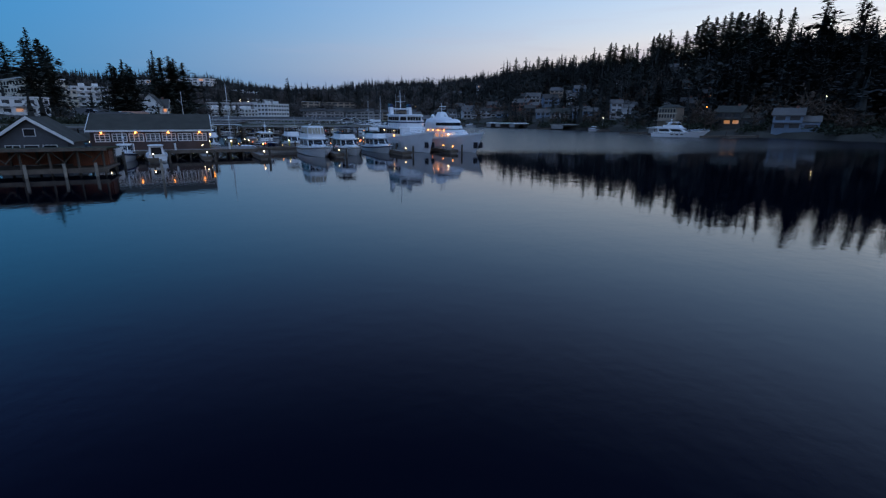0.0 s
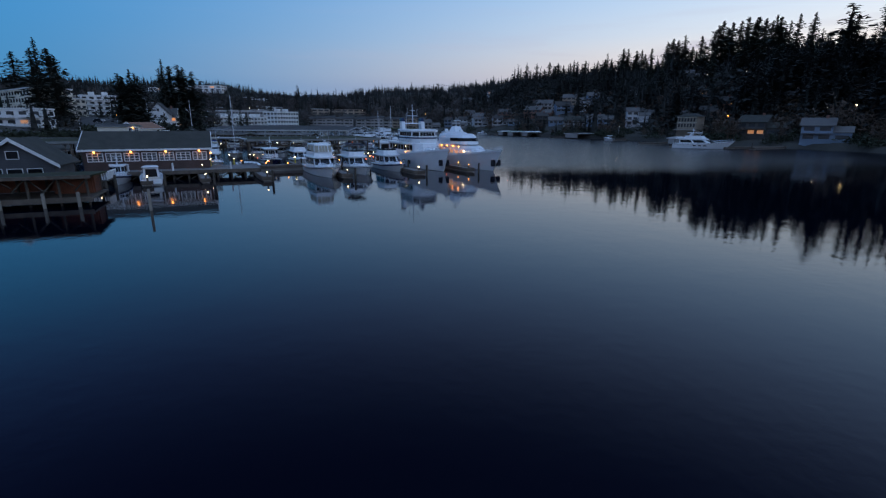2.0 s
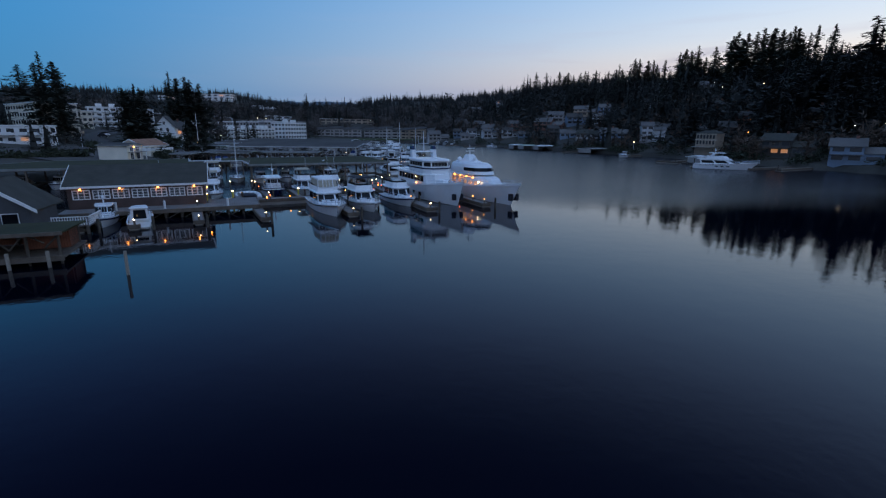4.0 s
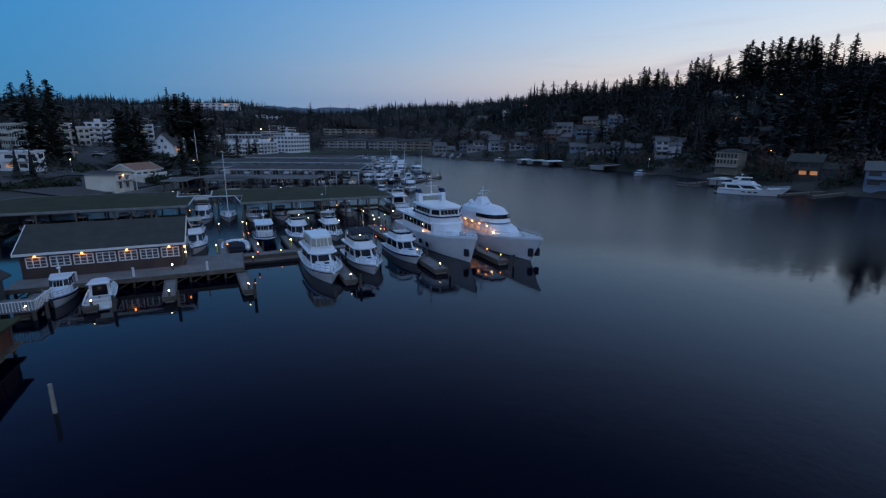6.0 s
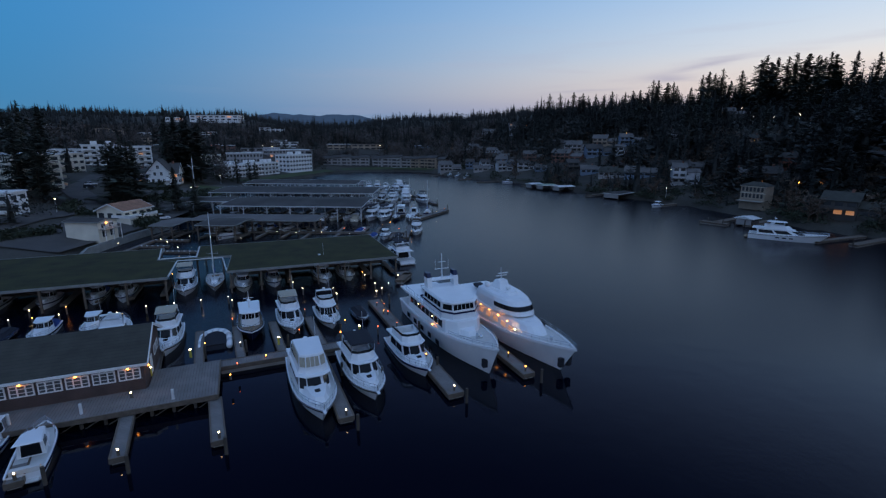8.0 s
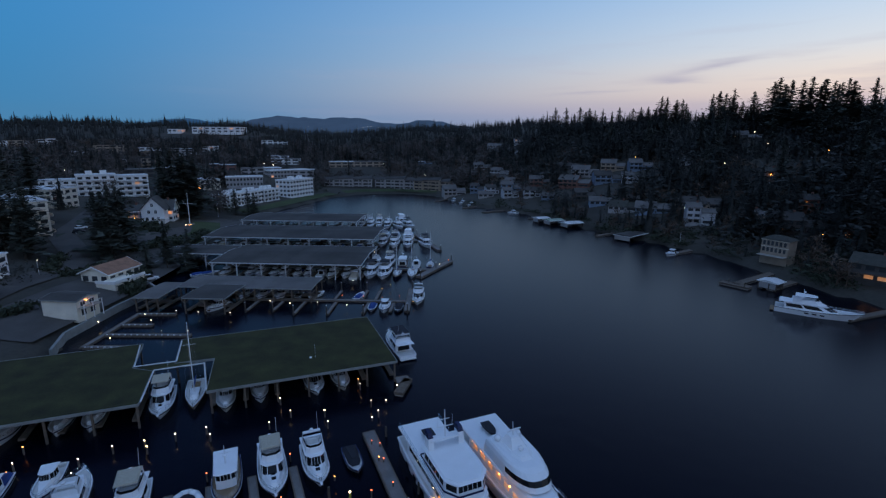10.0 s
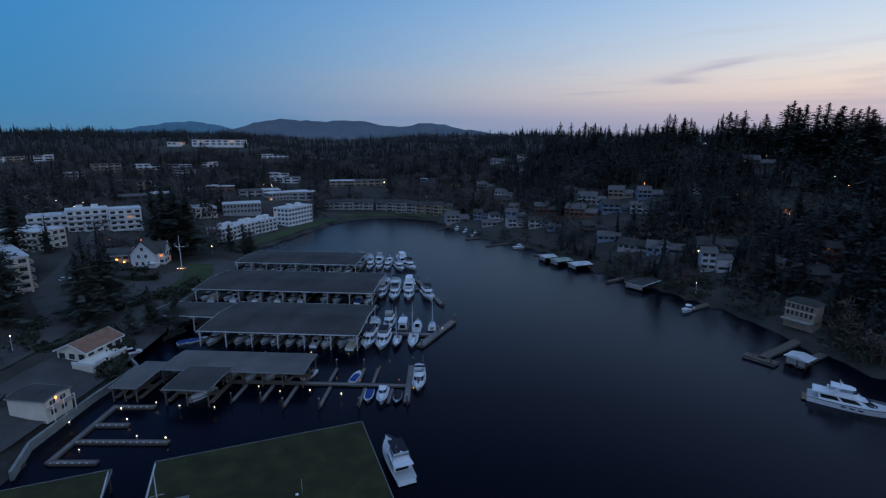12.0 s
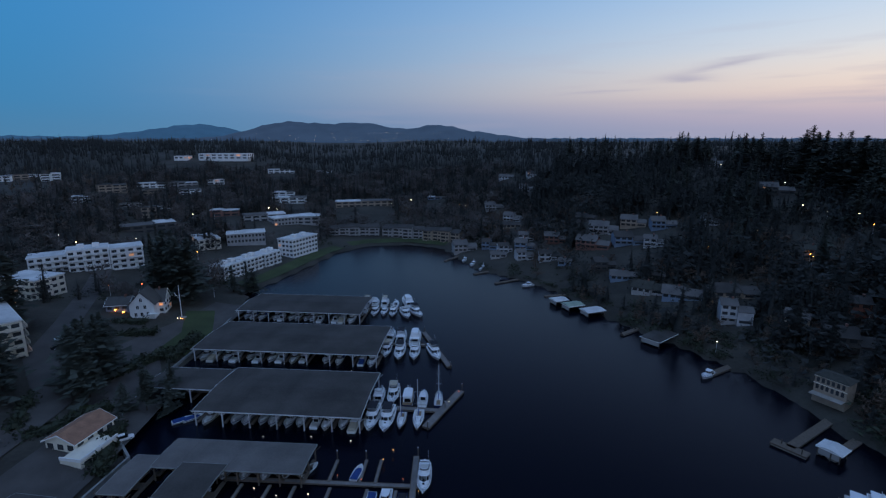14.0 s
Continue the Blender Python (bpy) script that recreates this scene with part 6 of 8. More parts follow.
def classic_yacht(m):
    """The taller of the two large yachts: navy sheer stripe, pilothouse of upright windows, twin funnels."""
    L, B = 27.0, 6.6
    boat = thing("motor_yacht", "large white motor yacht with twin funnels and a navy stripe", "boat", m, "boats at the marina")
    e = hull(boat, L, B, 2.4, 4.1, GEL, DECKING, full=3.0, rub=GEL, stem=0.09, inset=0.2)
    for sg in (1, -1):
        for k in range(5):
            x = -L * 0.30 + k * L * 0.105
            pane(boat, (x, sg * B * 0.478, 0.8), (x + 1.1 * sg, sg * B * 0.478, 0.8), (x + 1.1 * sg, sg * B * 0.484, 1.5), (x, sg * B * 0.484, 1.5), 0, 1, 0, 1, name="porthole")
    b = cabin(boat, "deckhouse", -L * 0.36, L * 0.21, B * 0.42, B * 0.39, 2.1, 4.6, rake=0.5, aft=0.1, tumble=0.05, nose=1.6, front=0, side=8, v=(0.45, 0.85), back=1)
    Shape().block(cabin_outline(-L * 0.47, L * 0.18, B * 0.47, B * 0.43, 4.4, 1.8), cabin_outline(-L * 0.47, L * 0.175, B * 0.47, B * 0.42, 4.65, 1.8), 0.06).part("boat_deck", GEL, boat)
    Shape().loft([cabin_outline(-L * 0.16, L * 0.168, B * 0.435, B * 0.415, 5.42, 1.6), cabin_outline(-L * 0.16, L * 0.166, B * 0.43, B * 0.41, 5.66, 1.6)]).part("stripe", NAVY, boat, "navy blue stripe")
    p = cabin(boat, "pilothouse", -L * 0.13, L * 0.165, B * 0.42, B * 0.40, 4.65, 6.85, rake=0.35, aft=0.2, tumble=0.10, nose=1.5, flat=0.62, front=5, side=5, v=(0.56, 0.88))
    Shape().block(cabin_outline(-L * 0.16, L * 0.165, B * 0.43, B * 0.41, 6.85, 1.5), cabin_outline(-L * 0.155, L * 0.15, B * 0.41, B * 0.38, 7.05, 1.5), 0.06).part("pilothouse_roof", GEL, boat)
    cabin(boat, "fore_trunk", L * 0.12, L * 0.27, B * 0.30, B * 0.18, 2.6, 3.75, rake=0.6, tumble=0.2, nose=1.2, front=0, side=0)
    for sg in (1, -1):
        lo = [(-L * 0.115 + dx, sg * B * 0.31 + dy, 6.6) for dx, dy in ((-0.55, -0.35), (0.65, -0.35), (0.65, 0.35), (-0.55, 0.35))]
        hi = [(p_[0] - 0.3, p_[1], 8.5) for p_ in lo]
        f = Shape().block(lo, hi, 0.05).part("funnel", GEL, boat)
        Shape().block([(q[0], q[1], 8.5) for q in hi], [(q[0] - 0.25, sg * B * 0.31 + (q[1] - sg * B * 0.31) * 0.7, 9.15) for q in hi], 0.05).part("funnel_cap", NAVY, f, "navy blue funnel top")
    Shape().box(-L * 0.135, -L * 0.095, -B * 0.31, B * 0.31, 8.05, 8.25).part("crossbeam", GEL, boat)
    mm = Shape().tube((-L * 0.11, 0, 8.1), (-L * 0.12, 0, 11.8), 0.12, 0.05).tube((-L * 0.115, -1.1, 9.6), (-L * 0.115, 1.1, 9.6), 0.05).tube((-L * 0.115, -0.6, 10.6), (-L * 0.115, 0.6, 10.6), 0.04).part("mast", ALU, boat)
    for y in (-1.0, 1.0):
        Shape().tube((-L * 0.115, y, 9.6), (-L * 0.115, y, 11.0), 0.02).part("antenna", ALU, mm)
    Shape().ball((-L * 0.20, -B * 0.22, 5.7), 0.5).tube((-L * 0.20, -B * 0.22, 4.5), (-L * 0.20, -B * 0.22, 5.3), 0.08).part("satellite_dome", GEL, boat, smooth=True)
    Shape().ball((-L * 0.20, B * 0.22, 5.7), 0.5).tube((-L * 0.20, B * 0.22, 4.5), (-L * 0.20, B * 0.22, 5.3), 0.08).part("satellite_dome", GEL, boat, smooth=True)
    t = Shape().loft([[(-L * 0.36 + 3.6 * s, sg * 0.75 * (1 - max(0, s - 0.5) ** 2 * 3.6), z) for sg, z in ((1, 5.25), (0.7, 4.75), (-0.7, 4.75), (-1, 5.25))] for s in (0, 0.25, 0.5, 0.75, 1)], True, True)
    t.part("tender", CANVAS_D, boat, "dark dinghy in its cradle")
    wl = Shape().tube((L * 0.30, 0, 3.1), (L * 0.30, 0, 3.9), 0.2).ball((L * 0.30, 0.5, 3.5), 0.3).part("windlass", STEEL, boat)
    for sg in (1, -1):
        a = Shape().box(L * 0.408, L * 0.428, sg * 0.62 - 0.28, sg * 0.62 + 0.28, 1.0, 2.0)
        a.part("anchor", CANVAS_D, boat, "dark anchor in its bow pocket")
    r = Shape()
    for sg in (1, -1):
        for k in range(14):
            x = -L * 0.46 + k * L * 0.045
            r.tube((x, sg * B * 0.455, 4.5), (x, sg * B * 0.455, 5.4), 0.02, sides=4)
        for z in (4.95, 5.4):
            r.tube((-L * 0.46, sg * B * 0.455, z), (L * 0.125, sg * B * 0.44, z), 0.022, sides=4)
    r.part("rail", STEEL, boat)
    railing(boat, e, 6, 0.5, 0.1)
    for k in range(2):
        Shape().ball((-L * 0.20 + k * 5.4, -B * 0.43, 3.9), 0.05).part("deck_light", LAMP_W, boat)
    Shape().ball((L * 0.02, -B * 0.45, 2.9), 0.12).part("lantern", LAMP_O, boat)
    return boat


def sleek_yacht(m):
    """The other large yacht: rounded superstructure, wrap-round dark windows, side deck lit by warm lamps."""
    L, B = 29.0, 6.8
    boat = thing("motor_yacht", "large white raised-deck motor yacht with a lamp-lit side deck", "boat", m, "boats at the marina")
    e = hull(boat, L, B, 2.0, 3.9, GEL, DECKING, full=2.5, rub=GEL, stem=0.11, inset=0.2)

    def smooth_house(name, x0, x1, w, z0, z1, nose, tumble=0.5):
        rings = []
        for k, (z, ins, sh) in enumerate(((z0, 0, 0), (z0 + (z1 - z0) * 0.6, tumble * 0.25, nose * 0.28), (z0 + (z1 - z0) * 0.88, tumble * 0.6, nose * 0.6), (z1, tumble, nose * 0.95))):
            half = [(x0 + ins * 0.3, w - ins)] + [(x0 + (x1 - sh - x0) * (0.45 + 0.55 * math.sin(a)), (w - ins) * math.cos(a) ** 0.7) for a in [math.pi / 2 * j / 7 for j in range(1, 7)]] + [(x1 - sh, 0)]
            rings.append([(x, y, z) for x, y in half] + [(x, -y, z) for x, y in reversed(half[:-1])])
        return Shape().loft(rings, False, True).part(name, GEL, boat, smooth=False), rings

    main, _ = smooth_house("deckhouse", -L * 0.36, L * 0.29, B * 0.385, 1.8, 4.1, 3.0)
    Shape().block(cabin_outline(-L * 0.46, L * 0.06, B * 0.46, B * 0.43, 4.1, 2.6), cabin_outline(-L * 0.45, L * 0.05, B * 0.45, B * 0.42, 4.3, 2.6), 0.06).part("boat_deck", GEL, boat)
    up, rings = smooth_house("pilothouse", -L * 0.20, L * 0.14, B * 0.40, 4.3, 6.2, 2.4)
    lo, hi = rings[0], rings[1]
    n = len(lo)
    for j in range(1, n - 2):
        a, b = lo[j + 1], lo[j]
        c, d = hi[j], hi[j + 1]
        pane(up, a, b, c, d, 0.0, 1.0, 0.50, 1.02, name="window", out=0.05)
    Shape().block(cabin_outline(-L * 0.20, L * 0.02, B * 0.27, B * 0.22, 6.15, 1.6), cabin_outline(-L * 0.19, L * 0.0, B * 0.23, B * 0.18, 6.5, 1.4), 0.08).part("roof", GEL, boat)
    ar = Shape().block([(-L * 0.14, -1.3, 6.4), (-L * 0.05, -1.0, 6.4), (-L * 0.05, 1.0, 6.4), (-L * 0.14, 1.3, 6.4)], [(-L * 0.125, -0.7, 7.6), (-L * 0.085, -0.6, 7.6), (-L * 0.085, 0.6, 7.6), (-L * 0.125, 0.7, 7.6)], 0.06).part("mast_base", GEL, boat)
    Shape().tube((-L * 0.105, 0, 7.6), (-L * 0.11, 0, 9.4), 0.09, 0.04).tube((-L * 0.105, -0.9, 8.2), (-L * 0.105, 0.9, 8.2), 0.06).tube((-L * 0.09, -0.8, 8.7), (-L * 0.09, 0.8, 8.7), 0.08).part("mast", ALU, boat)
    for x, y, z, r in ((-L * 0.15, 1.5, 6.7, 0.45), (-L * 0.15, -1.5, 6.7, 0.45), (-L * 0.04, 0, 6.85, 0.35)):
        Shape().ball((x, y, z), r).part("satellite_dome", GEL, boat, smooth=True)
    t = Shape().loft([[(-L * 0.37 + 3.2 * s, sg * 0.7 * (1 - max(0, s - 0.5) ** 2 * 3.6), z) for sg, z in ((1, 5.0), (0.7, 4.5), (-0.7, 4.5), (-1, 5.0))] for s in (0, 0.25, 0.5, 0.75, 1)], True, True)
    t.part("tender", CANVAS_D, boat, "dark dinghy on the boat deck")
    for sg in (1, -1):
        for k in range(7):
            x = -L * 0.31 + k * L * 0.072
            y = sg * B * 0.372
            q = [(x, y, 2.65), (x + 1.1, y, 2.65), (x + 1.1, y * 0.985, 3.25), (x, y * 0.985, 3.25)]
            if sg > 0:
                q = [q[1], q[0], q[3], q[2]]
            pane(main, *q, 0, 1, 0, 1, material=LIT_SOFT if sg < 0 else GLASS, out=0.06)
    for k in range(6):
        Shape().ball((-L * 0.30 + k * L * 0.085, -B * 0.42, 3.95), 0.13).part("deck_light", LAMP_O, boat)
    Shape().ball((L * 0.17, -B * 0.36, 3.2), 0.12).part("lantern", LAMP_W, boat)
    for sg in (1, -1):
        Shape().box(L * 0.42, L * 0.438, sg * 0.55 - 0.3, sg * 0.55 + 0.3, 0.9, 2.0).part("anchor", CANVAS_D, boat, "dark anchor in its bow pocket")
    Shape().tube((L * 0.33, 0, 2.9), (L * 0.33, 0, 3.6), 0.22).part("windlass", STEEL, boat)
    railing(boat, e, 5, 0.55, 0.1)
    return boat


def tri_deck_yacht(m):
    """The yacht lying by the far shore: raked deckhouse with long dark side windows, open flybridge and hardtop."""
    L, B = 18.5, 4.9
    boat = thing("motor_yacht", "white raked motor yacht lying beside a private dock", "boat", m)
    e = hull(boat, L, B, 1.6, 2.5, GEL, rub=STEEL, stem=0.15, full=2.8)
    cabin(boat, "deckhouse", -L * 0.38, L * 0.27, B * 0.42, B * 0.30, 1.4, 3.1, rake=3.6, aft=-0.4, tumble=0.25, nose=1.6, front=1, side=2, v=(0.30, 0.80), su=(0.05, 0.93))
    Shape().block(cabin_outline(-L * 0.46, L * 0.09, B * 0.44, B * 0.33, 3.1, 1.4), cabin_outline(-L * 0.45, L * 0.07, B * 0.43, B * 0.31, 3.3, 1.4), 0.08).part("boat_deck", GEL, boat)
    lo, hi = cabin_outline(-L * 0.30, L * 0.05, B * 0.37, B * 0.28, 3.3, 1.1), cabin_outline(-L * 0.31, L * 0.0, B * 0.34, B * 0.25, 4.15, 0.9)
    ins = [(p[0] * 0.97, p[1] * 0.86, p[2]) for p in hi]
    Shape().loft([lo, hi, ins, [(p[0], p[1], 3.4) for p in ins]], True, True).part("flybridge", GEL, boat)
    Shape().loft([hi[1:5], [(p[0] - 0.35, p[1] * 0.92, 4.6) for p in hi[1:5]]], closed=False).part("windscreen", GLASS, boat)
    Shape().block(cabin_outline(-L * 0.28, -L * 0.02, B * 0.35, B * 0.27, 5.05, 0.8), cabin_outline(-L * 0.27, -L * 0.03, B * 0.33, B * 0.25, 5.2, 0.8), 0.05).part("hardtop", GEL, boat)
    for sg in (1, -1):
        Shape().loft([[(-L * 0.27 + k * 0.55 + d, sg * B * (0.36 - 0.02 * k), 3.4 + k * 0.83) for d in (0, 0.8)] + [(-L * 0.27 + k * 0.55 + d, sg * B * (0.345 - 0.02 * k), 3.4 + k * 0.83) for d in (0.8, 0)] for k in range(3)], True, True).part("radar_arch", GEL, boat)
        Shape().tube((-L * 0.05, sg * B * 0.26, 4.1), (-L * 0.06, sg * B * 0.26, 5.1), 0.05).part("pillar", GEL, boat)
        for k in range(3):
            x = -L * 0.1 + k * 1.6
            q = [(x, sg * B * 0.474, 0.8), (x + 0.9 * sg, sg * B * 0.474, 0.8), (x + 0.9 * sg, sg * B * 0.48, 1.1), (x, sg * B * 0.48, 1.1)]
            pane(boat, *q, 0, 1, 0, 1, name="porthole", out=0.03)
    mast(boat, -L * 0.18, 5.2, 6.7, 0.32)
    railing(boat, e, 5, 0.6)
    Shape().box(-L / 2 - 1.0, -L / 2 + 0.05, -B * 0.42, B * 0.42, 0.3, 0.42).part("swim_platform", TEAK, boat)
    return boat


MADE = {}


def berth(kind, x, y, heading, size=1.0):
    """A boat of one of the kinds at its berth; the first of a kind is built, the next are copies."""
    m = pose(x, y, 0, 0, 0, heading)
    if kind in MADE:
        ob = copy_thing(MADE[kind], m)
    else:
        ob = MADE[kind] = BOATS[kind](m)
    ob.scale = (size, size, size)
    return ob


BOATS = {
    "fly15": lambda m: flybridge_cruiser(m, 15.5, 4.7, big=True, label="white flybridge motor yacht with an enclosed canvas bridge"),
    "fly13": lambda m: flybridge_cruiser(m, 13.2, 4.3, top=CANVAS_D, label="white flybridge motor yacht with a dark canvas top"),
    "fly12": lambda m: flybridge_cruiser(m, 12.2, 4.1, arch=False, rub=NAVY, label="white sedan motor yacht with an open flybridge"),
    "fly11": lambda m: flybridge_cruiser(m, 11.0, 3.8, top=CANVAS_T, label="white sport cruiser with a tan canvas top"),
    "fly10": lambda m: flybridge_cruiser(m, 10.0, 3.5, label="white flybridge cruiser with a radar arch"),
    "exp9": lambda m: express_cruiser(m, 9.0, 3.1, tower=True, label="white cabin cruiser with a small mast"),
    "exp8": lambda m: express_cruiser(m, 8.0, 2.9, label="small white cabin cruiser with an open stern"),
    "expb": lambda m: express_cruiser(m, 8.5, 3.0, cover=CANVAS_B, label="cabin cruiser under a blue cockpit cover"),
    "expc": lambda m: express_cruiser(m, 9.5, 3.2, cover=CANVAS_T, hullmat=CREAM_GEL, label="cream cabin cruiser under a tan cockpit cover"),
    "run": lambda m: runabout(m),
    "rund": lambda m: runabout(m, 5.6, 2.2, None, label="small open motor boat with dark seats"),
    "runn": lambda m: runabout(m, 6.4, 2.4, CANVAS_D, NAVY, label="navy runabout with a dark canvas cover"),
    "sail": lambda m: sailboat(m),
    "sailb": lambda m: sailboat(m, 9.6, 3.0, NAVY, "blue-hulled sailing yacht with a bare mast"),
    "trawl": lambda m: trawler(m),
}

# ---- shore details ----
# seawall, car park and road of the west shore
sw = thing("seawall", "grey concrete seawall along the marina car park", "wall")
# darker grey than bare concrete, with the wall face's shade put into it
for (x0, y0), (x1, y1) in (((-87.2, 137.6), (-91.4, 146.5)), ((-91.4, 146.5), (-92.1, 164.8)), ((-92.1, 164.8), (-91.3, 181.1)), ((-91.3, 181.1), (-102.7, 191.7)), ((-102.7, 191.7), (-109.1, 206.2)), ((-109.1, 206.2), (-110.0, 268.6)), ((-110.0, 268.6), (-114.4, 306.7))):
    ln, an = math.hypot(x1 - x0, y1 - y0), math.atan2(y1 - y0, x1 - x0)
    Shape().box(0, ln, -0.3, 0.3, -2.5, 1.95, Matrix.Translation((x0, y0, 0)) @ Matrix.Rotation(an, 4, "Z")).part("wall_section", FASCIA, sw)


def draped(name, path, width, material, label, lift=0.12, step=4.0, category="road"):
    """A strip of paving laid over the ground along a path."""
    s = Shape()
    line = []
    for (x0, y0), (x1, y1) in zip(path, path[1:]):
        n = max(1, int(math.hypot(x1 - x0, y1 - y0) / step))
        line += [Vector((x0 + (x1 - x0) * i / n, y0 + (y1 - y0) * i / n)) for i in range(n)]
    line.append(Vector(path[-1]))
    reach, k, rings = max(2, int(width / step)), 7, []
    for i, p in enumerate(line):
        t = (line[min(i + reach, len(line) - 1)] - line[max(i - reach, 0)]).normalized()
        rings.append([(p.x - t.y * width * (j / (k - 1) - 0.5), p.y + t.x * width * (j / (k - 1) - 0.5)) for j in range(k)])
    s.loft([[(px, py, max(ground_z(px, py), 1.6) + lift) for px, py in r] for r in rings], closed=False)
    return tagged(s.part(name, material), label, category, kind="structure")


draped("road", [(-124.0, 124.8), (-122.0, 155.7), (-128.5, 202.0), (-154.4, 226.8), (-166.9, 255.1), (-185.9, 294.0), (-214.8, 345.0)], 9, ASPH, "dark asphalt road curving up from the shore", 0.35)
draped("road", [(-103.9, 140.7), (-104.2, 171.4), (-106.8, 202.0), (-127.8, 235.5), (-120.5, 269.3), (-117.8, 299.0)], 20, ASPH, "dark asphalt car park behind the seawall", 0.30)
draped("lawn", [(-129.0, 330.0), (-121.0, 351.0), (-114.8, 378.0), (-104.5, 419.0), (-98.0, 432.0)], 11, GRASS, "dark green winter lawn along the waterfront flats", 0.22, category="lawn")
draped("lawn", [(-93.0, 443.0), (-80.0, 453.5), (-47.0, 459.5), (-16.0, 446.5)], 11, GRASS, "dark green winter lawn before the condominiums", 0.22, category="lawn")
draped("lawn", [(-111.0, 186.0), (-117.0, 204.0)], 10, GRASS, "rough grass bank beside the tiled house", 0.5, category="lawn")
draped("lawn", [(-116.0, 240.0), (-117.0, 262.0), (-128.0, 286.0)], 12, GRASS, "grass verge round the flagpole", 0.4, category="lawn")
rw = thing("retaining_wall", "low concrete retaining wall beside the road", "wall", pose(-116.9, 155.6, 2.6, 0, 0, 114.5))
Shape().box(0, 43, -0.25, 0.25, -2, 1.3).part("wall", CONC, rw)
Shape().box(-0.1, 43.1, -0.35, 0.35, 1.3, 1.42).part("coping", CONC, rw)
# flagpole with yard and a lit base
fp = thing("flagpole", "white nautical flagpole with a crossyard", "flagpole", pose(-131.0, 275.5, 3.6))
Shape().tube((0, 0, 0), (0, 0, 15.5), 0.20, 0.10, 8).part("pole", TRIM, fp)
Shape().tube((-2.4, 0, 10.5), (2.4, 0, 10.5), 0.07, sides=6).part("yard", TRIM, fp)
Shape().tube((0, 0, 8.6), (-3.0, 1.2, 11.6), 0.06, sides=6).part("gaff", TRIM, fp)
Shape().box(-1.6, 1.6, -1.2, 1.2, 0, 0.5).part("plinth", CONC, fp)
for x in (-1.2, 0.2, 1.3):
    Shape().ball((x, -1.5, 0.4), 0.14).part("lamp", LAMP_O if x > 0 else LAMP_W, fp)


def street_lamp(x, y, h=5.0, kind="O", z=None, r=0.2):
    key = ("street", kind, h, r)
    m = pose(x, y, ground_z(x, y) if z is None else z)
    if key in LIGHTS:
        return copy_thing(LIGHTS[key], m)
    d = thing("street_lamp", "slender street lamp with a warm glowing head", "street lamp", m, "street lamps")
    Shape().tube((0, 0, -0.5), (0, 0, h), 0.08, 0.05, 6).part("pole", ALU, d)
    Shape().ball((0, 0, h + r * 0.8), r, 0.8).part("lamp", {"W": LAMP_W, "O": LAMP_O, "R": LAMP_R}[kind], d, smooth=True)
    LIGHTS[key] = d
    return d


for x, y, k in ((-146.4, 236.6, "O"), (-126.8, 182.6, "W"), (-132.7, 308.1, "W"), (93.6, 250.9, "W"), (123.9, 199.0, "O")):
    street_lamp(x, y, 4.5, k, r=0.15)
for x, y, k in ((133.4, 416.9, "O"), (135.3, 346.5, "O"), (168.6, 313.7, "O"), (167.7, 310.4, "O"), (205.8, 356.9, "W"), (214.7, 346.2, "W"), (213.2, 384.2, "W"), (205.1, 377.4, "W"), (209.5, 329.2, "O"), (232.8, 439.5, "W"), (227.2, 521.0, "W"), (218.8, 886.9, "W"), (250.3, 681.6, "W"), (166.0, 355.2, "W"), (125.8, 257.9, "O"), (126.5, 257.4, "O"), (150.8, 253.3, "O"), (130.5, 220.9, "O"), (109.3, 282.8, "W"), (-6.7, 571.1, "O"), (-0.0, 563.0, "W"), (8.2, 595.6, "W"), (-58.1, 586.9, "W"), (-75.6, 557.3, "W"), (-28.7, 498.0, "W"), (3.3, 462.7, "W")):
    street_lamp(x, y, 5.0, k, r=0.26)
for x, y, k in ((84.9, 592.9, "R"), (83.7, 602.4, "R"), (97.3, 624.9, "R"), (40.9, 415.3, "W"), (-195.8, 519.9, "W"), (-182.4, 511.1, "W"), (-173.1, 509.1, "W"), (-159.5, 547.2, "W"), (-19.5, 544.4, "R"), (-257.8, 362.4, "W"), (-238.9, 352.7, "W"), (-241.0, 363.0, "W"), (-217.5, 376.2, "W"), (-174.6, 291.0, "R"), (-164.8, 300.2, "R"), (-173.5, 368.8, "O"), (-179.7, 405.2, "W"), (-177.2, 406.5, "W"), (-232.8, 473.2, "W"), (-195.7, 518.8, "W"), (-182.7, 510.9, "W"), (-175.1, 511.7, "W"), (-243.0, 600.8, "O"), (-217.9, 480.1, "R"), (-221.0, 496.9, "R"), (-192.0, 260.0, "O")):
    street_lamp(x, y, 5.0, k, r=0.26)

for x, y, k in ((150.0, 190.0, "W"), (156.0, 184.0, "W"), (147.0, 197.0, "O"), (139.0, 215.0, "O"), (163.0, 178.0, "W")):
    street_lamp(x, y, 5.5, k, r=0.2)



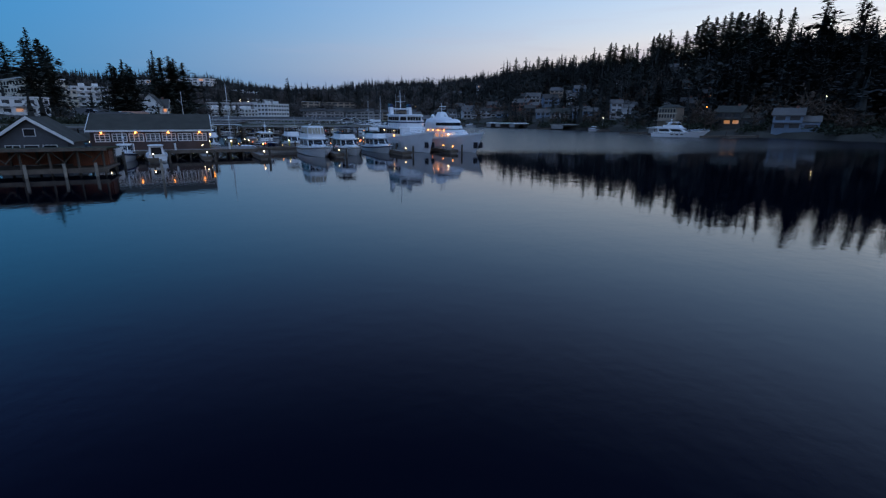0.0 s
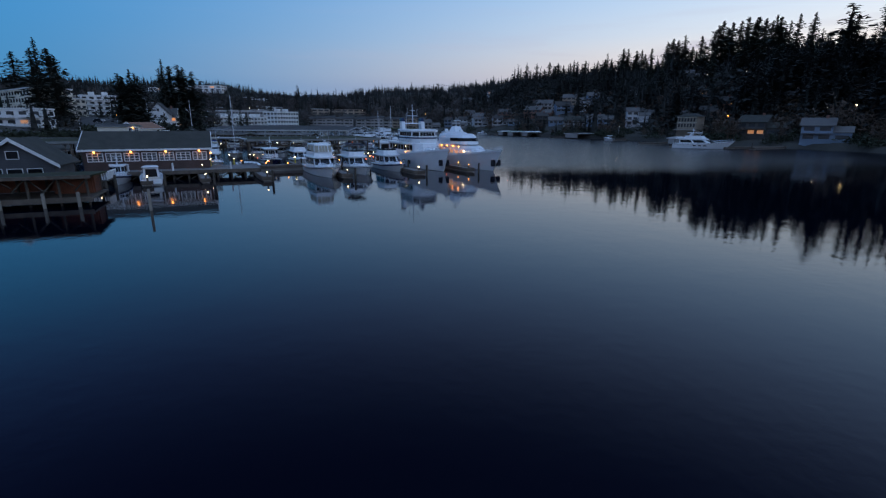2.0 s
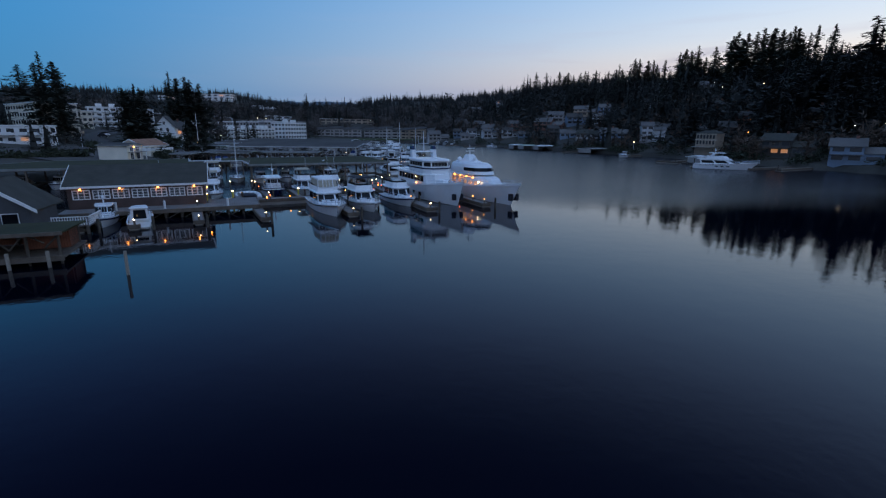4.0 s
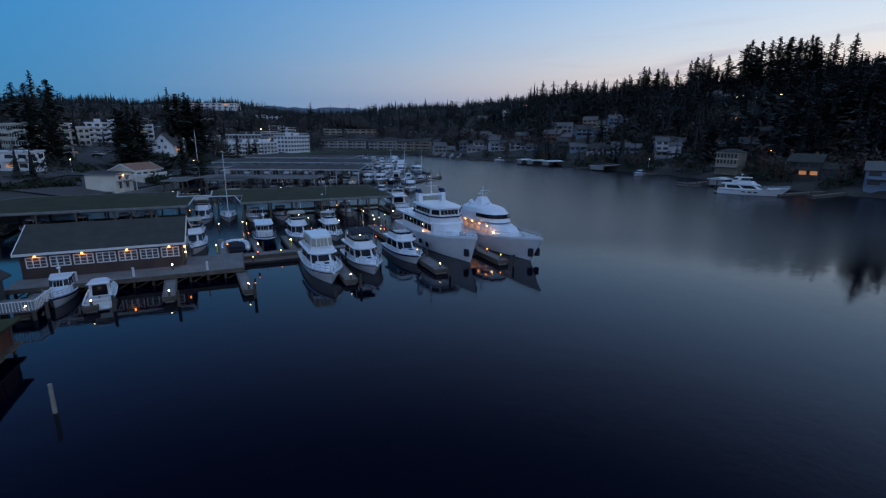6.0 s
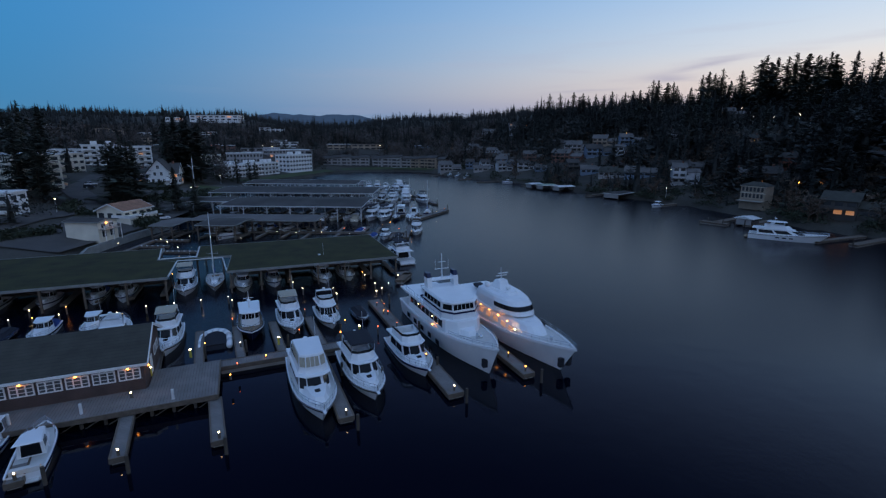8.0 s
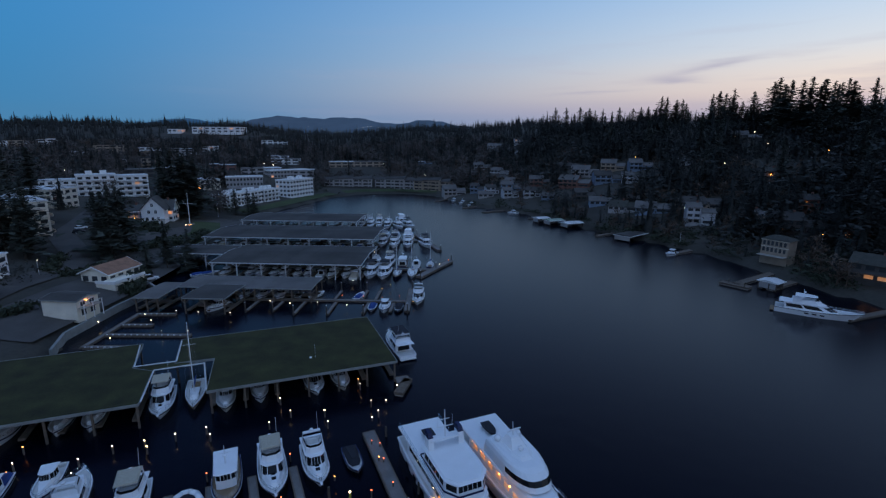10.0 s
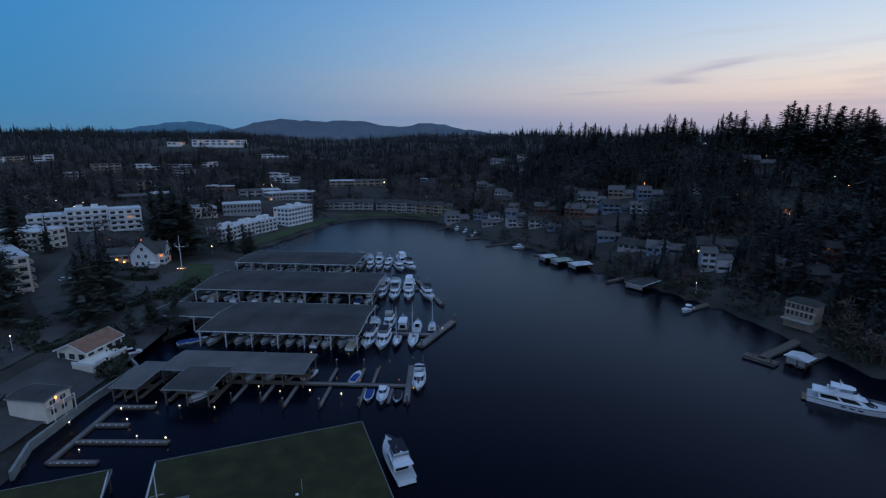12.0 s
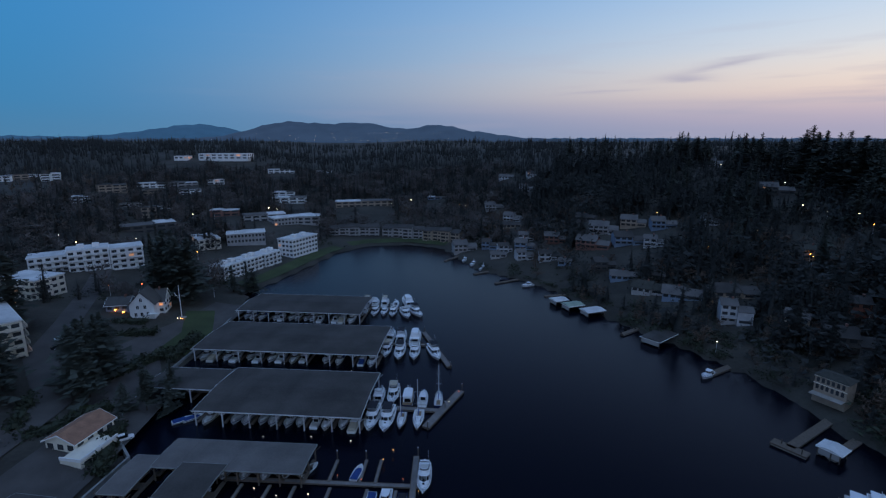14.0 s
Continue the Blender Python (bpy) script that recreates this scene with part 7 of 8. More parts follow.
def car(x, y, an, paint, label, tall=0.0):
    """A parked car with its nose along +x: body shell, cabin of glass under a painted roof, wheels, lamps."""
    c = thing("car", label, "car", pose(x, y, max(ground_z(x, y), 1.6) + 0.38, 0, 0, an), "parked cars")
    Shape().loft([[(px, sg * hw, pz) for sg, hw, pz in ((1, w, 0.28), (1, w * 1.03, 0.6), (1, w * 0.94, top), (-1, w * 0.94, top), (-1, w * 1.03, 0.6), (-1, w, 0.28))] for px, w, top in ((-2.2, 0.74, 0.88), (-1.9, 0.86, 0.98), (0.6, 0.88, 0.96), (1.7, 0.84, 0.84), (2.2, 0.70, 0.66))], True, True).part("body", paint, c)
    Shape().block([(-2.0, -0.80, 0.95), (0.85, -0.80, 0.93), (0.85, 0.80, 0.93), (-2.0, 0.80, 0.95)], [(-1.6, -0.64, 1.40 + tall), (0.1, -0.64, 1.42 + tall), (0.1, 0.64, 1.42 + tall), (-1.6, 0.64, 1.40 + tall)]).part("windows", GLASS, c)
    Shape().block([(-1.62, -0.66, 1.40 + tall), (0.12, -0.66, 1.42 + tall), (0.12, 0.66, 1.42 + tall), (-1.62, 0.66, 1.40 + tall)], [(-1.5, -0.58, 1.47 + tall), (0.0, -0.58, 1.48 + tall), (0.0, 0.58, 1.48 + tall), (-1.5, 0.58, 1.47 + tall)]).part("roof", paint, c)
    for wx in (-1.35, 1.35):
        for sg in (1, -1):
            tyre = Shape().tube((wx, sg * 0.66, 0.32), (wx, sg * 0.90, 0.32), 0.32, sides=12).part("wheel", CANVAS_D, c)
            Shape().tube((wx, sg * 0.89, 0.32), (wx, sg * 0.92, 0.32), 0.19, sides=10).part("rim", ALU, tyre)
    for sg in (1, -1):
        Shape().box(2.08, 2.2, sg * 0.55 - 0.14, sg * 0.55 + 0.14, 0.56, 0.68).part("headlight", CAP, c)


car(-157.1, 240.4, 58, ALU, "silver car parked beside the curving road")
car(-152.9, 233.6, 56, CANVAS_D, "dark car parked beside the curving road")
car(-97.0, 188.0, 40, CAP, "white van parked above the seawall", 0.35)

# private docks and boathouses of the east shore
dock((64.2, 270.8), (78.8, 281.4), 2.0, 0.7, "narrow private dock on piles", deck=DOCK_EDGE)
dock((84.5, 235.4), (97.5, 243.6), 2.2, 0.7, "narrow private dock on piles", deck=DOCK_EDGE)
dock((84.5, 193.0), (104.5, 206.3), 2.4, 0.8, "private dock with a broad end platform", deck=DOCK_EDGE)
dock((81.6, 196.0), (86.9, 189.5), 3.0, 0.8, "end platform of a private dock", deck=DOCK_EDGE)
dock((92.2, 188.6), (105.1, 196.7), 2.2, 0.7, "narrow private dock on piles", deck=DOCK_EDGE)
dock((95.5, 163.2), (115.5, 171.0), 1.8, 0.6, "low private dock beside the white yacht", deck=DOCK_EDGE)
dock((102.2, 158.4), (118.9, 166.9), 2.0, 0.7, "narrow private dock on piles", deck=DOCK_EDGE)
dock((40.1, 322.4), (51.5, 325.1), 2.0, 0.6, "narrow private dock on piles", deck=DOCK_EDGE)
dock((15.0, 345.2), (30.3, 354.9), 1.8, 0.6, "narrow private dock on piles", deck=DOCK_EDGE)
dock((3.3, 365.0), (13.0, 371.4), 1.8, 0.6, "narrow private dock on piles", deck=DOCK_EDGE)
dock((-16.2, 397.7), (-4.5, 415.6), 1.6, 0.6, "narrow dock at the head of the bay", deck=DOCK_EDGE)


def boat_cover(x, y, an, w, d, roof, label):
    """A low boathouse over the water: shallow roof with a pale edge, boarded sides, open front, float floor."""
    c = thing("boathouse", label, "boathouse", pose(x, y, 0, 0, 0, an), "private boathouses")
    Shape().block([(-0.4, -0.4, 2.7), (w + 0.4, -0.4, 2.7), (w + 0.4, d + 0.4, 2.7), (-0.4, d + 0.4, 2.7)], [(-0.4, d * 0.46, 3.25), (w + 0.4, d * 0.46, 3.25), (w + 0.4, d * 0.54, 3.25), (-0.4, d * 0.54, 3.25)]).part("roof", roof, c)
    for px, py in ((0.15, 0.15), (w - 0.15, 0.15), (w - 0.15, d - 0.15), (0.15, d - 0.15)):
        Shape().box(px - 0.1, px + 0.1, py - 0.1, py + 0.1, -2.5, 2.7).part("post", DOCK_EDGE, c)
    Shape().box(0.3, w - 0.3, d - 0.25, d - 0.1, 0.5, 2.7).part("back_wall", GREY_WALL, c)
    for px in (0.02, w - 0.14):
        Shape().box(px, px + 0.12, 0.3, d - 0.3, 0.6, 2.7).part("side_wall", GREY_WALL, c)
    for k in range(3):
        px = 0.3 + (w - 0.6) * k / 3
        Shape().box(px + 0.15, px + (w - 0.6) / 3 - 0.15, -0.02, 0.08, 1.9, 2.7).part("door", DARK_WALL, c)
    Shape().box(0, w, d - 1.2, d, 0.2, 0.6).part("deck", DOCK, c)
    Shape().box(-0.45, w + 0.45, -0.55, -0.41, 2.55, 2.85).part("eave_board", TRIM, c)
    for px in (-0.5, w + 0.41):
        Shape().box(px, px + 0.09, -0.4, d + 0.4, 2.55, 2.72).part("barge_board", TRIM, c)
    return c


MINT = mat("pale_green_roofing", (0.30, 0.37, 0.29), 0.8, var=0.2, scale=0.3)
boat_cover(55.1, 291.2, 22, 9.5, 6.5, ROOF_WHITE, "low pale-roofed boathouse over the water")
boat_cover(47.9, 299.3, 22, 8.5, 6.5, MINT, "low green-roofed boathouse over the water")
boat_cover(43.1, 307.2, 22, 7.0, 6.0, ROOF_WHITE, "low pale-roofed boathouse over the water")
boat_cover(74.9, 257.8, 40, 14.0, 8.0, ROOF_GREY, "dark boathouse with a low grey roof")
boat_cover(93.0, 186.8, 33, 4.6, 5.2, ROOF_WHITE, "small pale boat canopy beside a dock")

# ---- named trees ----


def fir_tree(m, seed, h=30.0, label="tall dark fir tree with ragged drooping branches"):
    r = np.random.default_rng(seed)
    t = thing("fir_tree", label, "tree", m, "fir trees")
    Shape().tube((0, 0, -1), (0, 0, h * 0.96), h * 0.014, 0.04, 7).part("trunk", BARK, t)
    s = Shape()
    lobes = r.uniform(0.6, 1.25, 12)
    wave = r.uniform(0, 6)
    for k in range(210):
        u = ((k + r.uniform(0, 1)) / 210) ** 0.85
        z = h * (0.12 + 0.865 * u)
        an = r.uniform(0, PI2)
        reach = h * (0.165 * (1 - u) ** 0.62 + 0.010) * r.uniform(0.4, 1.2) * lobes[int(an / PI2 * 12) % 12] * (1 + 0.25 * math.sin(u * 23 + wave))
        drop = reach * r.uniform(-0.1, 0.5)
        for q in range(5):
            w = (q + r.uniform(0.3, 1.0)) / 5
            b = an + r.uniform(-0.3, 0.3)
            c = Vector((math.cos(b) * reach * w, math.sin(b) * reach * w, z - drop * w * w + r.uniform(-0.2, 0.2)))
            size = 0.20 * reach + 0.28
            turn = r.uniform(0, PI2)
            s.poly(*[c + Vector((math.cos(turn + j * PI2 / 3), math.sin(turn + j * PI2 / 3), r.uniform(-0.6, 0.5))) * size * r.uniform(0.55, 1.2) for j in range(3)])
    s.part("crown", FIR, t)
    return t


TREES = [fir_tree(pose(-164.0, 218.0, 7.7), 1, 34.0), fir_tree(pose(-149.0, 287.0, 5.5), 2, 36), fir_tree(pose(-123.9, 212.0, 4), 3, 25), fir_tree(pose(-100.3, 202.7, 3), 4, 15)]


def grown(i, x, y, h, spread=1.0):
    src = TREES[i % 3]
    ob = copy_thing(src, pose(x, y, ground_z(x, y) - 0.5, 0, 0, i * 47))
    k = h / (34.0, 36, 25)[i % 3]
    broad = spread * (1.6 if h < 18 else 1.12)
    ob.scale = (k * broad * (0.9 + 0.25 * (i % 4) / 3), k * broad, k)


for i, (x, y, h) in enumerate(((-146.0, 203.0, 27), (-152.0, 200.0, 25), (-143.5, 197.5, 21), (-158.0, 207.0, 29), (-151.0, 208.0, 26))):
    grown(i, x, y, h, 1.35)
for i, (x, y, h) in enumerate(((-140.5, 292.0, 34), (-147.0, 300.0, 36), (-153.0, 303.0, 35), (-139.0, 299.0, 33), (-144.0, 296.0, 33), (-180.6, 246.7, 32), (-127.0, 209.3, 24), (-124.9, 217.2, 25), (-122.0, 207.7, 21), (-126.0, 221.4, 24), (-94.9, 205.5, 15), (-103.4, 209.0, 16), (-106.8, 202.0, 13), (-99.0, 213.8, 17), (-129.5, 215.6, 23), (-119.4, 324.9, 17), (-124.7, 329.3, 15), (-128.1, 319.7, 16), (-200.8, 252.0, 30))):
    grown(i, x, y, h, 1.65 if h > 18 else 1.0)
for i, (x, y, h) in enumerate(((-152.9, 293.4, 31), (-158.3, 301.0, 33), (243.1, 328.7, 36), (232.4, 360.2, 38), (255.4, 315.1, 33), (207.0, 377.9, 36), (218.4, 315.1, 35), (186.3, 404.3, 34), (169.5, 395.5, 33), (274.0, 287.7, 35), (229.2, 278.5, 34), (203.0, 333.3, 33), (194.0, 287.7, 30), (162.4, 360.2, 30), (249.8, 250.7, 33), (184.8, 250.7, 30), (150.8, 440.3, 32), (175.8, 470.3, 32), (130.8, 470.3, 28), (205.8, 430.3, 33), (262.2, 369.1, 38), (293.0, 333.3, 40), (143.0, 333.3, 26), (168.6, 306.0, 27), (200.5, 217.9, 28), (230.6, 208.4, 30), (260.7, 203.7, 32))):
    grown(i, x, y, h)


# the tall firs that stand out along the eastern ridge
RIDGE = ((131, 700, 30), (143, 691, 29), (157, 677, 29), (166, 667, 27), (178, 653, 25), (192, 636, 26), (203, 622, 24), (209, 614, 25), (214, 606, 25), (222, 592, 35), (225, 586, 34), (229, 572, 30), (231, 562, 30),
         (237, 516, 32), (237, 504, 34), (238, 496, 32), (238, 483, 36), (245, 466, 33), (250, 443, 43), (249, 448, 40), (249, 428, 41), (248, 414, 41), (247, 404, 43), (245, 388, 41), (247, 383, 39), (249, 374, 40), (250, 371, 38))
for k, (x, y, h) in enumerate(RIDGE):
    grown(k, x, y, h, 1.3 + 0.1 * (k % 4))
    grown(k + 1, x + 4 + (k * 7) % 9, y - 3 + (k * 5) % 11, h * (0.68 + 0.07 * (k % 4)), 1.5)


def shrub(m, seed, label="dense dark evergreen hedge beside the waterside house"):
    r = np.random.default_rng(seed)
    t = thing("hedge", label, "hedge", m)
    s = Shape()
    for k in range(900):
        a, b = r.uniform(-1, 1), r.uniform(-1, 1)
        top = 2.6 + 0.9 * math.sin(a * 7) * 0.5 + r.normal() * 0.25
        p = Vector((a * 12, b * 2.6, r.uniform(0.1, 1) * top * (1 - 0.25 * b * b)))
        q = [p + Vector(r.normal(size=3) * 0.5) for _ in range(3)]
        s.poly(*q)
    s.block([(-11, -1.8, -1), (11, -1.8, -1), (11, 1.8, -1), (-11, 1.8, -1)], [(-10.5, -1.2, 2.0), (10.5, -1.2, 2.1), (10.5, 1.2, 2.1), (-10.5, 1.2, 2.0)])
    s.part("leaves", HEDGE, t)
    return t


shrub(pose(-88.0, 84.8, 2.0, 0, 0, 55), 8)
for k, (x, y, an, z) in enumerate(((-98.8, 184.0, 115, 2.2), (-118.0, 193.0, 60, 3.0), (-133.0, 196.0, 120, 4.0), (-121.0, 230.0, 70, 3.5), (-113.5, 246.0, 95, 3.0), (-141.0, 252.0, 20, 5.0), (-152.0, 262.0, 15, 5.5), (-128.0, 168.0, 110, 3.5), (-178.0, 278.0, 120, 7.0))):
    shrub(pose(x, y, z - 0.6, 0, 0, an), 20 + k, "dark evergreen shrubs beside the road")
shrub(pose(-112.4, 147.2, 3.0, 0, 0, 70), 9, "dark hedge along the car park")

# ---- boats at their berths ----
classic_yacht(pose(-4.3, 97.5, 0, 0, 0, -66))
sleek_yacht(pose(4.4, 98.9, 0, 0, 0, -66))
tri_deck_yacht(pose(90.6, 166.8, 0, 0, 0, -35.5))
H0 = -66
for kind, x, y, hd in (
        ("fly15", -19.9, 82.8, H0), ("fly13", -14.8, 85.9, H0), ("fly12", -9.4, 90.9, H0),
        ("exp9", -46.4, 71.6, H0 + 4), ("exp8", -41.5, 71.2, H0 + 184),
        ("fly11", -43.4, 95.6, H0), ("trawl", -33.9, 100.6, H0), ("fly11", -28.8, 103.0, H0), ("fly10", -23.5, 104.8, H0), ("runn", -18.5, 106.0, H0),
        ("fly11", -53.8, 120.1, H0), ("sail", -49.6, 122.8, H0), ("expc", -43.7, 121.8, H0), ("expb", -38.9, 124.5, H0), ("fly10", -30.1, 127.8, H0), ("expc", -25.6, 129.4, H0),
        ("expb", -66.3, 114.1, H0), ("exp9", -62.2, 115.6, H0), ("exp8", -72.8, 111.4, H0), ("exp9", -79.8, 108.3, H0), ("expc", -86.3, 106.4, H0),
        ("exp8", -57.1, 100.1, H0), ("expb", -62.5, 97.6, H0), ("fly10", -52.0, 97.9, H0 + 180), ("runn", -67.3, 96.2, H0),
        ("fly13", -16.3, 144.7, H0 + 180),
        ("exp8", -67.4, 168.4, 180 + 70), ("rund", -43.4, 179.8, 60), ("run", -31.0, 179.0, 80), ("run", -25.9, 169.2, 270), ("exp8", -22.5, 169.1, 270), ("runn", -18.7, 168.9, 270), ("fly10", -14.0, 176.7, 270)):
    berth(kind, x, y, hd)
rb = random.Random(4)
# open berths of the town marina
for kind, x, y, hd in (
        ("fly13", -31.5, 202.7, 268), ("fly13", -27.0, 202.3, 268), ("sailb", -22.7, 201.8, 270), ("sail", -17.7, 202.4, 270), ("fly10", -31.5, 216.4, 90), ("fly11", -27.1, 216.5, 270), ("trawl", -21.9, 215.2, 90), ("exp9", -17.1, 215.0, 90), ("sailb", -12.1, 215.1, 90),
        ("fly12", -34.7, 265.4, 90), ("fly13", -30.0, 264.7, 90), ("fly15", -24.0, 263.5, 90), ("fly11", -34.4, 250.4, 270), ("fly13", -29.0, 249.0, 270), ("fly12", -23.1, 249.0, 270), ("fly13", -15.2, 249.0, 288),
        ("fly11", -52.7, 308.2, 90), ("fly10", -48.5, 308.0, 90), ("fly11", -43.6, 308.4, 90), ("exp9", -37.9, 306.0, 90), ("fly15", -32.4, 308.4, 110), ("exp9", -51.6, 294.9, 270), ("fly10", -46.7, 294.5, 270), ("exp9", -42.2, 294.3, 270), ("fly10", -37.8, 293.8, 270), ("fly12", -31.5, 292.2, 290), ("fly13", -26.6, 294.4, 300)):
    berth(kind, x, y, hd)
# boats under the long roofs, two to a bay
for roof, w, bays in zip(ROOFS, (49.0, 70.2, 57.6), (6, 8, 8)):
    for i in range(bays * 2):
        if rb.random() < 0.12:
            continue
        p = roof.matrix_basis @ Vector((w * (i + 0.5) / (bays * 2) + (0.35 if i % 2 == 0 else -0.35), 4.3 + rb.uniform(-0.8, 0.6), 0))
        berth(rb.choice(("exp9", "expb", "exp8", "expc", "exp9")), p.x, p.y, rb.choice((267, 267, 87)), rb.uniform(0.92, 1.05))
for i in range(6):
    berth(rb.choice(("exp8", "expb", "rund")), -77.0 + i * 5.2 + 2.4, 179.2 - i * 0.15, 270, 0.95)
for x, y, hd, k in ((-85.6, 201.9, 40, "run"), (-88.2, 200.6, 40, "run"), (82.7, 234.6, 220, "exp8"), (-2.5, 398.9, 250, "exp9"), (3.3, 389.0, 240, "exp9"), (9.1, 377.4, 235, "exp9"), (20.8, 354.0, 200, "runn"), (33.3, 341.6, 210, "exp8")):
    berth(k, x, y, hd)

# inflatable boat lift of the second row
bl_ = thing("boat_lift", "white U-shaped inflatable boat lift with a dark floor", "boat lift", pose(-37.2, 96.2, 0, 0, 0, H0 + 180) @ Matrix.Scale(1.05, 4), "boats at the marina")
ring = [(-2.9, 1.75), (-1.0, 1.8), (1.0, 1.7), (2.3, 1.2), (3.0, 0.4), (3.0, -0.4), (2.3, -1.2), (1.0, -1.7), (-1.0, -1.8), (-2.9, -1.75)]
tb_ = Shape()
for p, q in zip(ring, ring[1:]):
    tb_.tube((*p, 0.35), (*q, 0.35), 0.4, sides=10)
for p in ring:
    tb_.ball((*p, 0.35), 0.4)
tb_.part("tube", GEL, bl_, smooth=True)
Shape().block([(x, y, 0.0) for x, y in ring], [(x * 0.9, y * 0.9, 0.45) for x, y in ring]).part("floor", CANVAS_D, bl_, "dark rubber floor")
Shape().box(-2.6, -1.5, -1.1, 1.1, 0.42, 0.62).part("seat", CANVAS_D, bl_)
# ---- pilings and lamps ----
for x, y in ((-37.8, 67.5), (-43.1, 65.5), (-31.9, 69.0), (-24.7, 71.6), (-13.5, 75.4), (-2.7, 80.5), (6.2, 85.0), (-17.4, 86.5), (-12.4, 85.4), (-6.0, 88.1), (-23.0, 85.8), (-26.5, 94.8), (-31.5, 92.9), (-36.0, 90.9), (-41.0, 88.6), (-20.2, 98.9), (-14.7, 112.2), (-8.9, 100.0), (2.5, 96.9)):
    piling(x, y, 1.7, cap=False)
for x, y in ((-4.6, 220.8), (-9.9, 209.5), (-14.6, 198.5), (-8.8, 237.2), (-14.9, 252.4), (-20.7, 270.7), (-16.3, 186.3), (-16.1, 165.8), (-27.4, 164.3), (-36.7, 163.5), (-45.3, 163.5), (-51.5, 165.9), (-58.5, 165.4), (-29.8, 184.4), (-37.4, 184.2), (-33.6, 209.8), (-35.6, 258.1)):
    piling(x, y, 2.8)
for x, y in ((83.1, 194.5), (85.4, 189.9), (91.6, 188.3), (63.8, 270.3), (84.5, 234.7), (101.8, 158.0)):
    piling(x, y, 2.2, cap=False)
piling(-29.4, 48.7, 2.1, 0.14, True, False)



def bollard(x, y, z, lit):
    """A round quay post: plain white, or yellow with a glowing cap."""
    b = thing("bollard", "yellow post with a glowing cap on the dock" if lit else "short white mooring post at the quay edge", "post", pose(x, y, z), "quay posts")
    Shape().tube((0, 0, 0), (0, 0, 1.05), 0.15, 0.14, 10).part("post", YELLOW if lit else CAP, b)
    Shape().tube((0, 0, 1.05), (0, 0, 1.16), 0.16, 0.05, 10).part("cap", LAMP_W if lit else CAP, b)


YELLOW = mat("yellow_post_body", (0.62, 0.50, 0.08), 0.5, var=0.15)
for x, y in ((-33.4, 78.9), (-40.9, 76.0), (-46.4, 74.1)):
    bollard(x, y, 1.2, False)
# the last stands for a lampless bin; its glowing cap is added
for x, y, z in ((-36.9, 89.2, 0.95), (-27.2, 93.2, 0.95), (-17.3, 98.1, 0.65), (-38.7, 83.9, 1.2)):
    bollard(x, y, z, True)
for x, y, z, k in ((-33.6, 70.4, 0.65, "W"), (-25.9, 73.0, 0.65, "W"), (-39.9, 67.2, 0.65, "W"), (-45.1, 65.4, 0.65, "W"), (-14.9, 76.9, 0.65, "W"), (-4.0, 81.9, 0.65, "W"), (4.6, 86.6, 0.65, "O"), (-29.6, 85.9, 1.2, "R"), (-29.2, 83.1, 1.2, "O"), (-37.9, 79.1, 1.2, "W"), (-7.4, 89.9, 0.65, "O"), (-9.4, 94.4, 0.65, "O"), (1.0, 94.8, 0.65, "R"), (3.0, 90.3, 0.65, "O"), (-12.2, 100.5, 0.65, "R"), (-14.8, 105.6, 0.65, "O"), (-16.4, 109.3, 0.65, "R"), (-22.2, 91.7, 0.65, "O"), (-27.5, 89.3, 0.65, "O"), (-32.2, 92.9, 0.75, "W"), (-36.8, 92.6, 0.75, "O"), (-25.7, 97.4, 0.75, "R"), (-20.0, 101.3, 0.75, "O"), (-17.3, 115.4, 0.65, "W"), (-15.8, 120.8, 0.65, "W"), (-14.5, 125.8, 0.65, "W")):
    dock_light(x, y, z, k, post=0.55)
